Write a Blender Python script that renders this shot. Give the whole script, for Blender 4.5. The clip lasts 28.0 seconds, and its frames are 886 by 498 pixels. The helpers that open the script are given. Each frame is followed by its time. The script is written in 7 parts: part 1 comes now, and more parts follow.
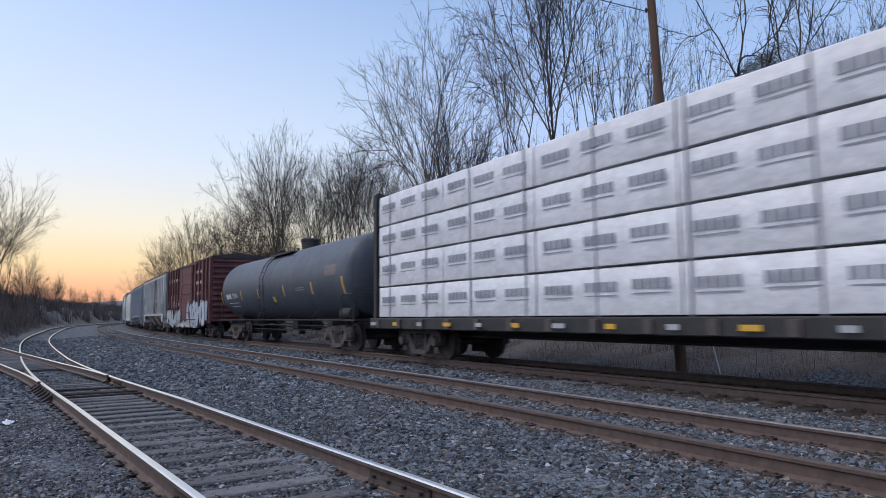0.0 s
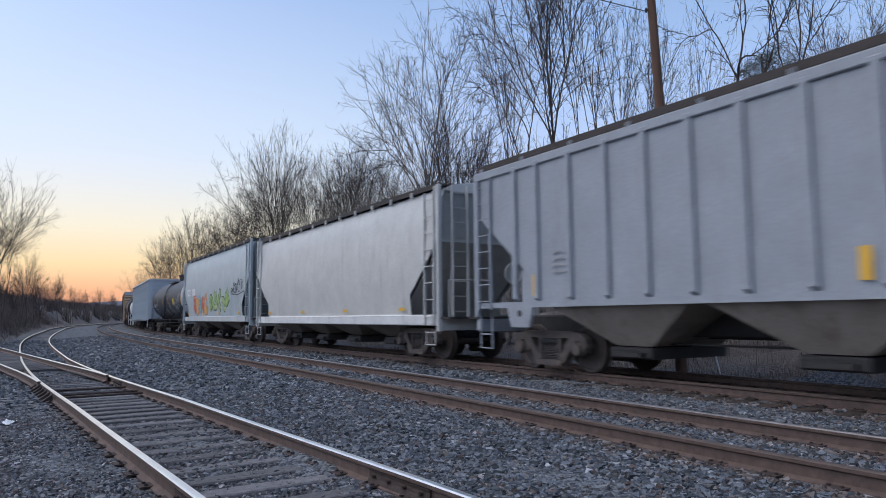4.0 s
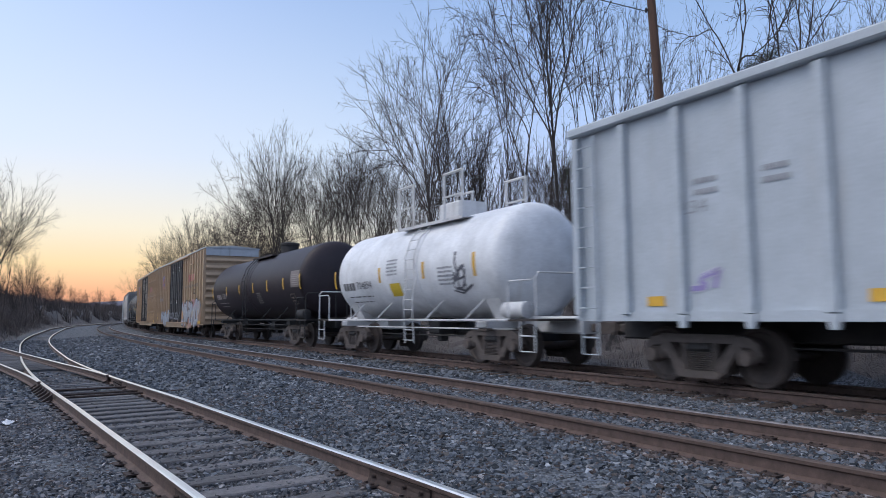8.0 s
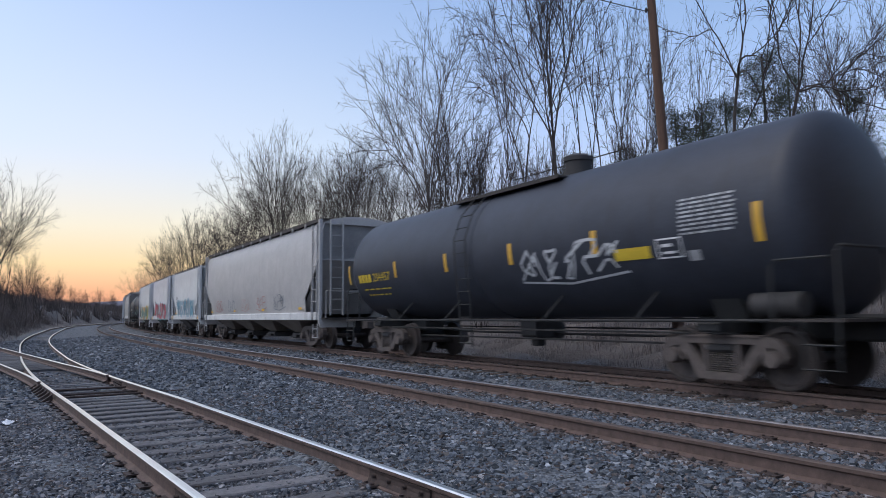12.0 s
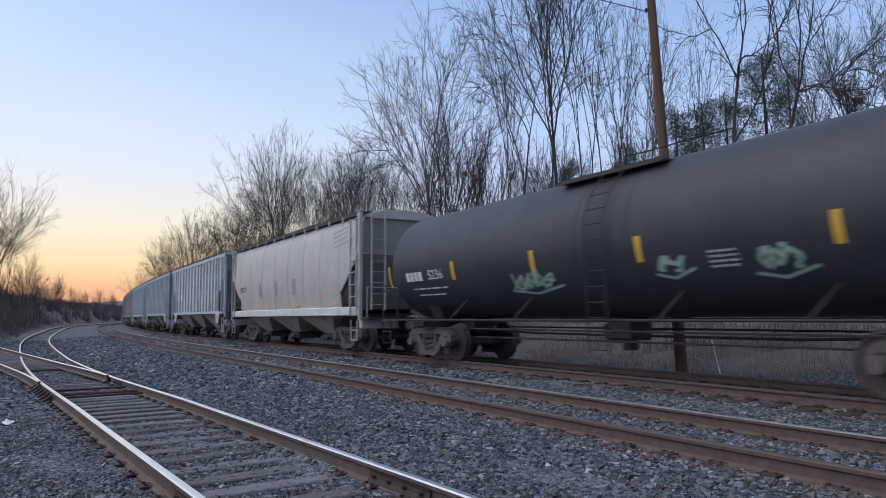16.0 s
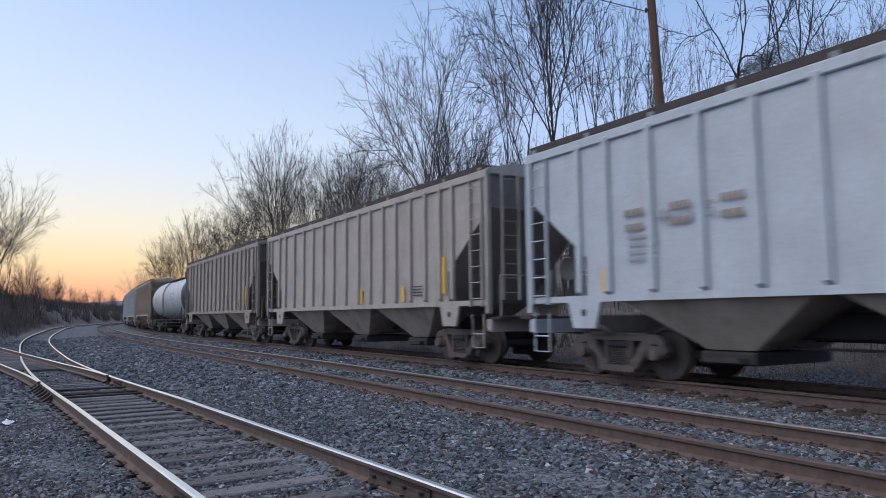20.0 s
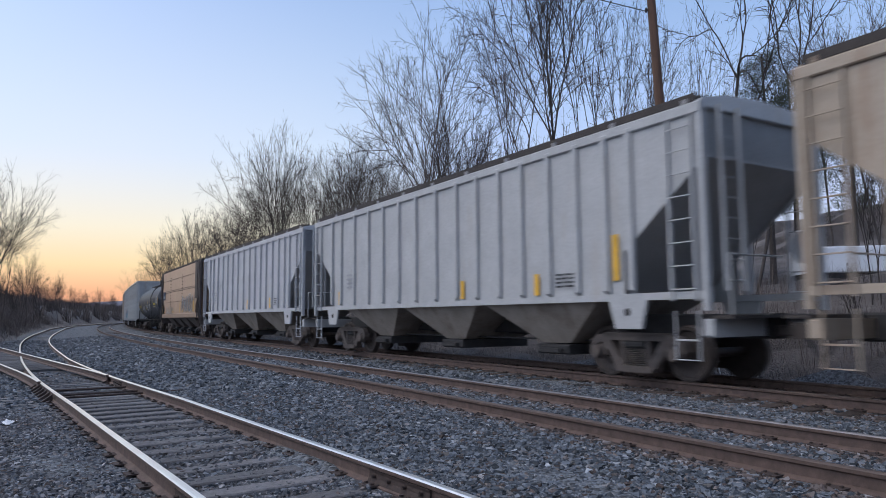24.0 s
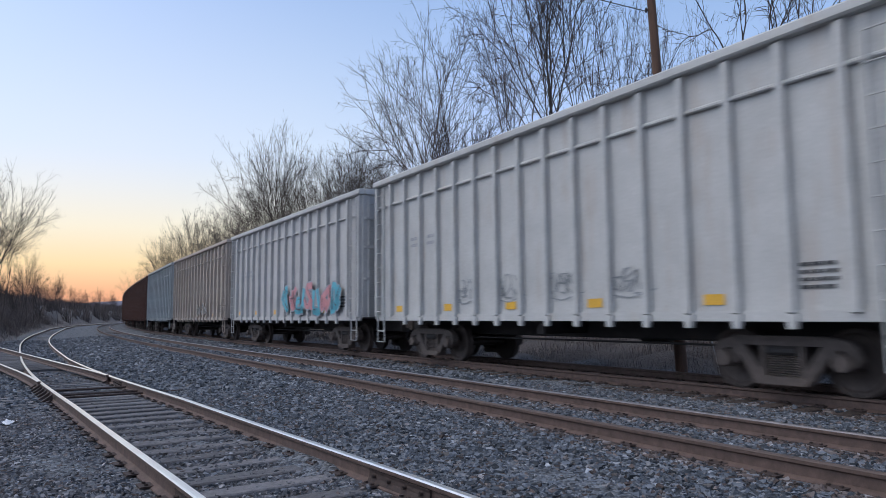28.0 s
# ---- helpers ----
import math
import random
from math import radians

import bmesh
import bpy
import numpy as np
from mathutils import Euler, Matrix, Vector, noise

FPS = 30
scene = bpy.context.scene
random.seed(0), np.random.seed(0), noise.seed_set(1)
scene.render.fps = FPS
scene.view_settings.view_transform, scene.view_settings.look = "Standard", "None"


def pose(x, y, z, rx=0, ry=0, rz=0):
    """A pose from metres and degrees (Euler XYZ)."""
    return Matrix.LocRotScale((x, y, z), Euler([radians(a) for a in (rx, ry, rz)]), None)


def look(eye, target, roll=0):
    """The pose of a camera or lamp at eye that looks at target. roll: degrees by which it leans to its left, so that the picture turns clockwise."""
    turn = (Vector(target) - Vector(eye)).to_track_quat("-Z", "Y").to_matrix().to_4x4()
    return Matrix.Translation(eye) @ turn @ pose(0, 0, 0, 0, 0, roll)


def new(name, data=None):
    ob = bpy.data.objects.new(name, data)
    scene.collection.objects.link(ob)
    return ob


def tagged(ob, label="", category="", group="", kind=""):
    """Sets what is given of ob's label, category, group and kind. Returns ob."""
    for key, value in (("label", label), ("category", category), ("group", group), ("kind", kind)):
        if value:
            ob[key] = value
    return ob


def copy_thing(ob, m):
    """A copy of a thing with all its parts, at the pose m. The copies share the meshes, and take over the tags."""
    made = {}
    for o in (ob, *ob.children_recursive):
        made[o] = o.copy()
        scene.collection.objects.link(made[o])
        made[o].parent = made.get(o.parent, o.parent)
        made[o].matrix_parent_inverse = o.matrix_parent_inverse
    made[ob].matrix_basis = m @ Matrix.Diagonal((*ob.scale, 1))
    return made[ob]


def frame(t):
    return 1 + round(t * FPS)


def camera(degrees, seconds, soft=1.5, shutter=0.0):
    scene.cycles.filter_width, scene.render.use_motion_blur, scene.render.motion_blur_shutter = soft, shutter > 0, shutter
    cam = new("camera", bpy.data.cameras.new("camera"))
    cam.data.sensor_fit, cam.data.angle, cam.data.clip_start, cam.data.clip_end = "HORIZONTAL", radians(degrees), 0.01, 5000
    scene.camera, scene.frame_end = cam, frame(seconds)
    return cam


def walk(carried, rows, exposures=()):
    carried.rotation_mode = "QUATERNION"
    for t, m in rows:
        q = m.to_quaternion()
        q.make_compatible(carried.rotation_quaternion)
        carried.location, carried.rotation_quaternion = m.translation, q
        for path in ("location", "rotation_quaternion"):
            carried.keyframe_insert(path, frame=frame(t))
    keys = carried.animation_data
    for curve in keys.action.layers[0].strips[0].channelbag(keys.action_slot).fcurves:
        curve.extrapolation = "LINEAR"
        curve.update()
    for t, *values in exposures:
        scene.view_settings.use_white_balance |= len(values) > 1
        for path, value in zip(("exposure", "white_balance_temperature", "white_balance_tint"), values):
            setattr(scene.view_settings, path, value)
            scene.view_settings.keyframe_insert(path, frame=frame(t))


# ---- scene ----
EYE = (0.0, 0.0, 1.22)
PITCH = radians(5.541)
cam = camera(65.24, 28.0, soft=0.5, shutter=0.22)
HERE = look(EYE, (0.0, math.cos(PITCH), EYE[2] + math.sin(PITCH)), -0.485)
walk(cam, [(0.0, HERE), (28.0, HERE)])

# ---- dusk light: the sun has just gone down beyond the bend ----
SUN_AZIMUTH = radians(27.0)      # the afterglow, west of the viewing axis
OPEN_SKY = radians(-107.0)       # bearing beside the line of the brighter sky and the added lamp
world = bpy.data.worlds.new("dusk_sky")
scene.world = world
world.use_nodes = True
wn, wl = world.node_tree.nodes, world.node_tree.links


def sky_layer(elevation, azimuth, dust, ozone, air, gain):
    """A clear sky for one height of the sun, scaled."""
    t = wn.new("ShaderNodeTexSky")
    t.sky_type = 'NISHITA'
    t.sun_disc = False
    t.sun_elevation, t.sun_rotation = radians(elevation), azimuth
    t.altitude, t.air_density, t.dust_density, t.ozone_density = 100, air, dust, ozone
    g = wn.new("ShaderNodeMix")
    g.data_type, g.blend_type = 'RGBA', 'MULTIPLY'
    g.inputs["Factor"].default_value = 1.0
    wl.new(t.outputs[0], g.inputs[6])
    g.inputs[7].default_value = (*gain, 1)
    return g.outputs[2]


glow = sky_layer(2.0, -SUN_AZIMUTH, 1.0, 1.0, 1.0, (0.235, 0.128, 0.06))
high = sky_layer(58.0, OPEN_SKY, 3.0, 1.0, 1.0, (2.25, 2.39, 2.5))
both = wn.new("ShaderNodeMix")
both.data_type, both.blend_type = 'RGBA', 'ADD'
both.inputs["Factor"].default_value = 1.0
wl.new(high, both.inputs[6])
wl.new(glow, both.inputs[7])


def horizon_haze(base):
    """Thick evening air low over the horizon: orange and cream round the afterglow, pale lavender away from it."""
    tc, sep = wn.new("ShaderNodeTexCoord"), wn.new("ShaderNodeSeparateXYZ")
    wl.new(tc.outputs["Generated"], sep.inputs[0])

    def ramp(stops):
        r = wn.new("ShaderNodeValToRGB")
        while len(r.color_ramp.elements) < len(stops):
            r.color_ramp.elements.new(0.5)
        for e, (p, c) in zip(r.color_ramp.elements, stops):
            e.position, e.color = p, (*c, 1)
        wl.new(sep.outputs["Z"], r.inputs[0])
        return r.outputs[0]

    def mix(fac, a, b):
        m = wn.new("ShaderNodeMix")
        m.data_type = 'RGBA'
        wl.new(fac, m.inputs["Factor"])
        wl.new(a, m.inputs[6])
        wl.new(b, m.inputs[7])
        return m.outputs[2]
    flat_dir, dot = wn.new("ShaderNodeVectorMath"), wn.new("ShaderNodeVectorMath")
    flat_dir.operation, dot.operation = 'MULTIPLY', 'DOT_PRODUCT'
    unit = wn.new("ShaderNodeVectorMath")
    unit.operation = 'NORMALIZE'
    wl.new(tc.outputs["Generated"], flat_dir.inputs[0])
    flat_dir.inputs[1].default_value = (1, 1, 0)
    wl.new(flat_dir.outputs[0], unit.inputs[0])
    wl.new(unit.outputs[0], dot.inputs[0])
    dot.inputs[1].default_value = (-math.sin(SUN_AZIMUTH), math.cos(SUN_AZIMUTH), 0)
    near_glow = wn.new("ShaderNodeMapRange")
    near_glow.interpolation_type = 'SMOOTHSTEP'
    near_glow.inputs["From Min"].default_value, near_glow.inputs["From Max"].default_value = 0.84, 0.985
    wl.new(dot.outputs["Value"], near_glow.inputs["Value"])
    warm = ramp([(0.0, (0.82, 0.33, 0.24)), (0.035, (0.94, 0.5, 0.29)), (0.07, (0.98, 0.76, 0.42)), (0.12, (0.95, 0.88, 0.65)), (0.22, (0.78, 0.86, 0.93))])
    cool = ramp([(0.0, (0.56, 0.56, 0.7)), (0.08, (0.62, 0.66, 0.87)), (0.25, (0.56, 0.65, 0.96)), (0.4, (0.45, 0.58, 0.9))])
    thick = ramp([(0.0, (0.95, 0.95, 0.95)), (0.09, (0.85, 0.85, 0.85)), (0.2, (0.6, 0.6, 0.6)), (0.32, (0.3, 0.3, 0.3)), (0.45, (0, 0, 0))])
    air = wn.new("ShaderNodeVectorMath")
    air.operation = 'SCALE'
    air.inputs["Scale"].default_value = 10.0
    wl.new(mix(near_glow.outputs[0], cool, warm), air.inputs[0])
    return mix(thick, base, air.outputs[0])


wl.new(horizon_haze(both.outputs[2]), wn["Background"].inputs[0])
wn["Background"].inputs[1].default_value = 0.1
# not the set sun: a wide soft lamp added to brighten the near car sides
sky_fill_data = bpy.data.lights.new("sun", 'SUN')
sky_fill_data.energy, sky_fill_data.angle, sky_fill_data.color = 0.15, radians(70), (0.95, 0.96, 1.0)
sun = new("sun", sky_fill_data)
sun.matrix_world = look((0, 0, 60), (-60 * math.sin(OPEN_SKY), -60 * math.cos(OPEN_SKY), 60 - 47))
scene.view_settings.exposure = 0.0


# ---- track alignment: distance s runs away from the camera ----
KNOTS = (-700, 0, 15, 30, 50, 75, 800)
BEND = (0.0, 0.000489, 0.000753, -0.00144, -0.00171, -0.000889, -0.000889)


class Line:
    """A track's centre line, offset sideways from the middle track."""

    def __init__(self, x0, y0, heading, knots, bend, z_knots, z_values, lo, hi, offset=0.0):
        s = np.arange(lo, hi + 0.25, 0.5)
        k = np.interp(s, knots, bend)
        i0 = int(np.argmin(abs(s)))

        def integral(f):
            c = np.concatenate([[0], np.cumsum((f[1:] + f[:-1]) * 0.25)])
            return c - c[i0]
        a = heading + integral(k)
        self.x = x0 + integral(np.cos(a)) - offset * np.sin(a)
        self.y = y0 + integral(np.sin(a)) + offset * np.cos(a)
        self.s, self.a = integral(1 - k * offset), a
        self.zk, self.zv = z_knots, z_values

    def at(self, s, off=0.0, z=0.0):
        """The place at s, off metres to the near (camera) side, z above the rail top."""
        a = float(np.interp(s, self.s, self.a))
        return Vector((float(np.interp(s, self.s, self.x)) - off * math.sin(a),
                       float(np.interp(s, self.s, self.y)) + off * math.cos(a), self.top(s) + z))

    def top(self, s):
        return float(np.interp(s, self.zk, self.zv))

    def heading(self, s):
        return float(np.interp(s, self.s, self.a))


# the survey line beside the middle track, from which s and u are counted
MAIN = Line(3.068, 4.774, 2.1126, KNOTS, BEND, (0, 1), (0.25, 0.25), -560, 760)
RUN = Line(3.068, 4.774, 2.1126, KNOTS, BEND, (0, 1), (0.085, 0.085), -560, 760, -0.95)
FAR = Line(3.068, 4.774, 2.1126, KNOTS, BEND, (0, 1), (0.1, 0.1), -560, 760, -5.159)
SIDING = Line(-0.846, 5.016, 2.1742, (0, 15, 30, 50, 75, 105, 300), (0.00085, -0.00343, -0.00056, -0.00354, -0.00011, -0.00125, -0.00125),
              (0, 7, 14, 25, 45, 90), (0.0, -0.036, -0.139, -0.254, -0.203, 0.117), -60, 260)
SPEED = 18.45


# ---- materials ----
def node_material(name, colour, rough=0.7, metal=0.0, vary=0.25, grain=6.0, fine=60.0, bump=0.15, second=None, streak=0.0, scale_z=1.0, rnd=0.0, spec=0.5):
    """A painted, mineral or wooden surface: base colour broken up at two scales, fine relief, optional stains of a second colour
    and vertical streaks, in object space."""
    m = bpy.data.materials.new(name)
    m.use_nodes = True
    n, l = m.node_tree.nodes, m.node_tree.links
    b = n["Principled BSDF"]
    b.inputs["Roughness"].default_value = rough
    b.inputs["Metallic"].default_value = metal
    b.inputs["Specular IOR Level"].default_value = spec
    tc = n.new("ShaderNodeTexCoord")
    mp = n.new("ShaderNodeMapping")
    mp.inputs["Scale"].default_value = (1, 1, scale_z)
    l.new(tc.outputs["Object"], mp.inputs[0])
    big = n.new("ShaderNodeTexNoise")
    big.inputs["Scale"].default_value = grain
    big.inputs["Detail"].default_value = 5
    big.inputs["Roughness"].default_value = 0.65
    small = n.new("ShaderNodeTexNoise")
    small.inputs["Scale"].default_value = fine
    small.inputs["Detail"].default_value = 3
    l.new(mp.outputs[0], big.inputs[0])
    l.new(mp.outputs[0], small.inputs[0])
    c = Vector(colour)
    r1 = n.new("ShaderNodeValToRGB")
    r1.color_ramp.elements[0].position, r1.color_ramp.elements[1].position = 0.3, 0.7
    r1.color_ramp.elements[0].color = (*(c * (1 - vary)), 1)
    r1.color_ramp.elements[1].color = (*[min(v * (1 + vary), 0.95) for v in c], 1)
    l.new(big.outputs["Fac"], r1.inputs[0])
    out = r1.outputs[0]
    mx = n.new("ShaderNodeMix")
    mx.data_type, mx.blend_type = 'RGBA', 'MULTIPLY'
    mx.inputs["Factor"].default_value = 0.6
    r2 = n.new("ShaderNodeValToRGB")
    r2.color_ramp.elements[0].position, r2.color_ramp.elements[1].position = 0.25, 0.75
    r2.color_ramp.elements[0].color = (0.72, 0.72, 0.72, 1)
    r2.color_ramp.elements[1].color = (1, 1, 1, 1)
    l.new(small.outputs["Fac"], r2.inputs[0])
    l.new(out, mx.inputs[6])
    l.new(r2.outputs[0], mx.inputs[7])
    out = mx.outputs[2]
    if second is not None:
        st = n.new("ShaderNodeTexNoise")
        sm = n.new("ShaderNodeMapping")
        sm.inputs["Scale"].default_value = (1.4, 1.4, 0.22 if streak else 1.0)
        l.new(tc.outputs["Object"], sm.inputs[0])
        l.new(sm.outputs[0], st.inputs[0])
        st.inputs["Scale"].default_value = 2.2
        st.inputs["Detail"].default_value = 6
        st.inputs["Roughness"].default_value = 0.7
        r3 = n.new("ShaderNodeValToRGB")
        lo = 0.62 - 0.22 * max(streak, 0.3)
        r3.color_ramp.elements[0].position, r3.color_ramp.elements[1].position = lo, lo + 0.28
        r3.color_ramp.elements[0].color = (0, 0, 0, 1)
        r3.color_ramp.elements[1].color = (0.85, 0.85, 0.85, 1)
        l.new(st.outputs["Fac"], r3.inputs[0])
        m2 = n.new("ShaderNodeMix")
        m2.data_type = 'RGBA'
        l.new(r3.outputs[0], m2.inputs["Factor"])
        l.new(out, m2.inputs[6])
        m2.inputs[7].default_value = (*second, 1)
        out = m2.outputs[2]
    if rnd:
        oi = n.new("ShaderNodeObjectInfo")
        hs = n.new("ShaderNodeHueSaturation")
        mr = n.new("ShaderNodeMapRange")
        mr.inputs["To Min"].default_value, mr.inputs["To Max"].default_value = 1 - rnd, 1 + rnd
        l.new(oi.outputs["Random"], mr.inputs[0])
        l.new(mr.outputs[0], hs.inputs["Value"])
        l.new(out, hs.inputs["Color"])
        out = hs.outputs[0]
    l.new(out, b.inputs["Base Color"])
    if bump:
        bp = n.new("ShaderNodeBump")
        bp.inputs["Strength"].default_value = bump
        bp.inputs["Distance"].default_value = 0.02
        l.new(small.outputs["Fac"], bp.inputs["Height"])
        l.new(bp.outputs[0], b.inputs["Normal"])
    return m


# ---- mesh helpers ----
class MB:
    """A small mesh builder."""

    def __init__(self):
        self.v, self.f = [], []

    def add(self, verts, faces):
        o = len(self.v)
        self.v += [tuple(p) for p in verts]
        self.f += [tuple(i + o for i in f) for f in faces]
        return self

    def box(self, x0, x1, y0, y1, z0, z1, c=0.0):
        """A box; c chamfers its four long (x) edges."""
        if c:
            ring = [(y0 + c, z0), (y1 - c, z0), (y1, z0 + c), (y1, z1 - c), (y1 - c, z1), (y0 + c, z1), (y0, z1 - c), (y0, z0 + c)]
            return self.prism_x(x0, x1, ring)
        return self.add([(x, y, z) for x in (x0, x1) for y in (y0, y1) for z in (z0, z1)],
                        [(0, 1, 3, 2), (4, 6, 7, 5), (0, 4, 5, 1), (2, 3, 7, 6), (0, 2, 6, 4), (1, 5, 7, 3)])

    def prism_x(self, x0, x1, ring):
        """ring of (y, z), counter-clockwise seen from -x ... extruded along x."""
        k = len(ring)
        return self.add([(x0, y, z) for y, z in ring] + [(x1, y, z) for y, z in ring],
                        [(i, (i + 1) % k, k + (i + 1) % k, k + i) for i in range(k)] + [tuple(range(k - 1, -1, -1)), tuple(range(k, 2 * k))])

    def prism_y(self, y0, y1, ring):
        """ring of (x, z) extruded along y."""
        k = len(ring)
        return self.add([(x, y0, z) for x, z in ring] + [(x, y1, z) for x, z in ring],
                        [(i, (i + 1) % k, k + (i + 1) % k, k + i) for i in range(k)] + [tuple(range(k - 1, -1, -1)), tuple(range(k, 2 * k))])

    def tube(self, pts, r, n=6, r1=None, close=True):
        """A tube along points, tapering from r to r1."""
        pts = [Vector(p) for p in pts]
        o, m = len(self.v), len(pts)
        for i, p in enumerate(pts):
            t = (pts[min(i + 1, m - 1)] - pts[max(i - 1, 0)]).normalized()
            a = t.orthogonal().normalized() if abs(t.z) > 0.95 else Vector((0, 0, 1)).cross(t).normalized()
            b = t.cross(a)
            rr = r if r1 is None else r + (r1 - r) * i / (m - 1)
            for j in range(n):
                w = 2 * math.pi * j / n
                self.v.append(tuple(p + rr * (math.cos(w) * a + math.sin(w) * b)))
        for i in range(m - 1):
            for j in range(n):
                k = (j + 1) % n
                self.f.append((o + i * n + j, o + i * n + k, o + (i + 1) * n + k, o + (i + 1) * n + j))
        if close:
            self.f.append(tuple(o + j for j in range(n - 1, -1, -1)))
            self.f.append(tuple(o + (m - 1) * n + j for j in range(n)))
        return self

    def lathe_x(self, prof, n=32, y=0.0, z=0.0):
        """prof: (x, radius) along the x axis through (y, z)."""
        o, m = len(self.v), len(prof)
        for x, r in prof:
            for j in range(n):
                w = 2 * math.pi * j / n
                self.v.append((x, y + r * math.cos(w), z + r * math.sin(w)))
        for i in range(m - 1):
            for j in range(n):
                k = (j + 1) % n
                self.f.append((o + i * n + j, o + (i + 1) * n + j, o + (i + 1) * n + k, o + i * n + k))
        self.f.append(tuple(o + j for j in range(n)))
        self.f.append(tuple(o + (m - 1) * n + j for j in range(n - 1, -1, -1)))
        return self

    def lathe_y(self, prof, n=24, x=0.0, z=0.0):
        o = len(self.v)
        self.lathe_x(prof, n)
        for i in range(o, len(self.v)):
            a, b, c = self.v[i]
            self.v[i] = (x + c, a, z + b)
        return self

    def mesh(self, name, smooth=None):
        me = bpy.data.meshes.new(name)
        me.from_pydata(self.v, [], self.f)
        bm = bmesh.new()
        bm.from_mesh(me)
        bmesh.ops.recalc_face_normals(bm, faces=bm.faces)
        bm.to_mesh(me)
        bm.free()
        if smooth:
            me.polygons.foreach_set("use_smooth", [True] * len(me.polygons))
            me.set_sharp_from_angle(angle=radians(smooth))
        return me


def part(name, mb, material, parent, label="", smooth=None):
    me = mb.mesh(name, smooth) if isinstance(mb, MB) else mb
    if material is not None and not me.materials:
        me.materials.append(material)
    ob = new(name, me)
    ob.parent = parent
    if label:
        ob["label"] = label
    return ob


def thing(name, label, category, group="", kind="", m=None):
    ob = new(name)
    ob.empty_display_size = 0.2
    if m is not None:
        ob.matrix_basis = m
    return tagged(ob, label, category, group, kind)


# ---- surfaces of the place ----
M_RAIL = node_material("rusted_rail_steel", (0.105, 0.07, 0.058), rough=0.75, metal=0.1, vary=0.3, grain=9, fine=120, second=(0.05, 0.035, 0.03))
# polished steel, its colour warmed to carry the reflected afterglow
M_BRIGHT = node_material("polished_rail_head", (0.94, 0.84, 0.77), rough=0.3, metal=1.0, vary=0.12, grain=4, fine=200, bump=0.02)
M_WORN = node_material("half_worn_rail_head", (0.24, 0.22, 0.215), rough=0.38, metal=0.8, vary=0.25, grain=5, fine=150, bump=0.04, second=(0.16, 0.11, 0.09))
M_DULL = node_material("dull_rail_head", (0.085, 0.06, 0.05), rough=0.65, metal=0.2, vary=0.2, grain=5, fine=150, bump=0.05)
M_TIE = node_material("weathered_sleeper_wood", (0.115, 0.111, 0.115), rough=0.9, vary=0.35, grain=14, fine=90, bump=0.5, second=(0.05, 0.045, 0.045), rnd=0.4)
M_TIE_DARK = node_material("creosoted_sleeper_wood", (0.05, 0.036, 0.03), rough=0.85, vary=0.35, grain=12, fine=80, bump=0.5, rnd=0.3)
M_IRON = node_material("rusted_iron", (0.05, 0.034, 0.029), rough=0.8, metal=0.2, vary=0.3, grain=20, fine=150)
M_POLE = node_material("utility_pole_wood", (0.105, 0.058, 0.038), rough=0.9, vary=0.3, grain=5, fine=60, bump=0.4, second=(0.06, 0.04, 0.03), scale_z=0.15)
M_BARK = node_material("bark", (0.06, 0.05, 0.046), rough=0.95, vary=0.3, grain=6, fine=40, bump=0.4, rnd=0.25)
M_TWIG = node_material("twigs", (0.048, 0.038, 0.035), rough=0.95, vary=0.25, grain=1.5, fine=12, bump=0, rnd=0.25)
M_NEEDLE = node_material("pine_needles", (0.062, 0.078, 0.056), rough=0.9, vary=0.4, grain=3, fine=14, bump=0)
M_LITTER = node_material("white_litter", (0.75, 0.76, 0.78), rough=0.6, vary=0.1, grain=12, fine=60)
M_CABLE = node_material("black_cable", (0.02, 0.02, 0.022), rough=0.6, vary=0.1)
# dark woods; distance haze is mixed into the colour as pale lavender-blue
M_HILL = node_material("haze_tinted_woods", (0.15, 0.145, 0.18), rough=1.0, vary=0.3, grain=0.05, fine=0.4, bump=0)


def island_material(name, stops, rough=0.85, fine=60.0, bump=0.35):
    """For scattered pieces: the colour varies from piece to piece, with a fine grain."""
    m = bpy.data.materials.new(name)
    m.use_nodes = True
    n, l = m.node_tree.nodes, m.node_tree.links
    b = n["Principled BSDF"]
    b.inputs["Roughness"].default_value = rough
    g = n.new("ShaderNodeNewGeometry")
    r = n.new("ShaderNodeValToRGB")
    while len(r.color_ramp.elements) < len(stops):
        r.color_ramp.elements.new(0.5)
    for e, (p, c) in zip(r.color_ramp.elements, stops):
        e.position, e.color = p, (*c, 1)
    l.new(g.outputs["Random Per Island"], r.inputs[0])
    t = n.new("ShaderNodeTexNoise")
    t.inputs["Scale"].default_value = fine
    mx = n.new("ShaderNodeMix")
    mx.data_type, mx.blend_type = 'RGBA', 'MULTIPLY'
    mx.inputs["Factor"].default_value = 0.5
    l.new(r.outputs[0], mx.inputs[6])
    l.new(t.outputs["Fac"], mx.inputs[7])
    l.new(mx.outputs[2], b.inputs["Base Color"])
    if bump:
        bp = n.new("ShaderNodeBump")
        bp.inputs["Strength"].default_value = bump
        bp.inputs["Distance"].default_value = 0.01
        l.new(t.outputs["Fac"], bp.inputs["Height"])
        l.new(bp.outputs[0], b.inputs["Normal"])
    return m


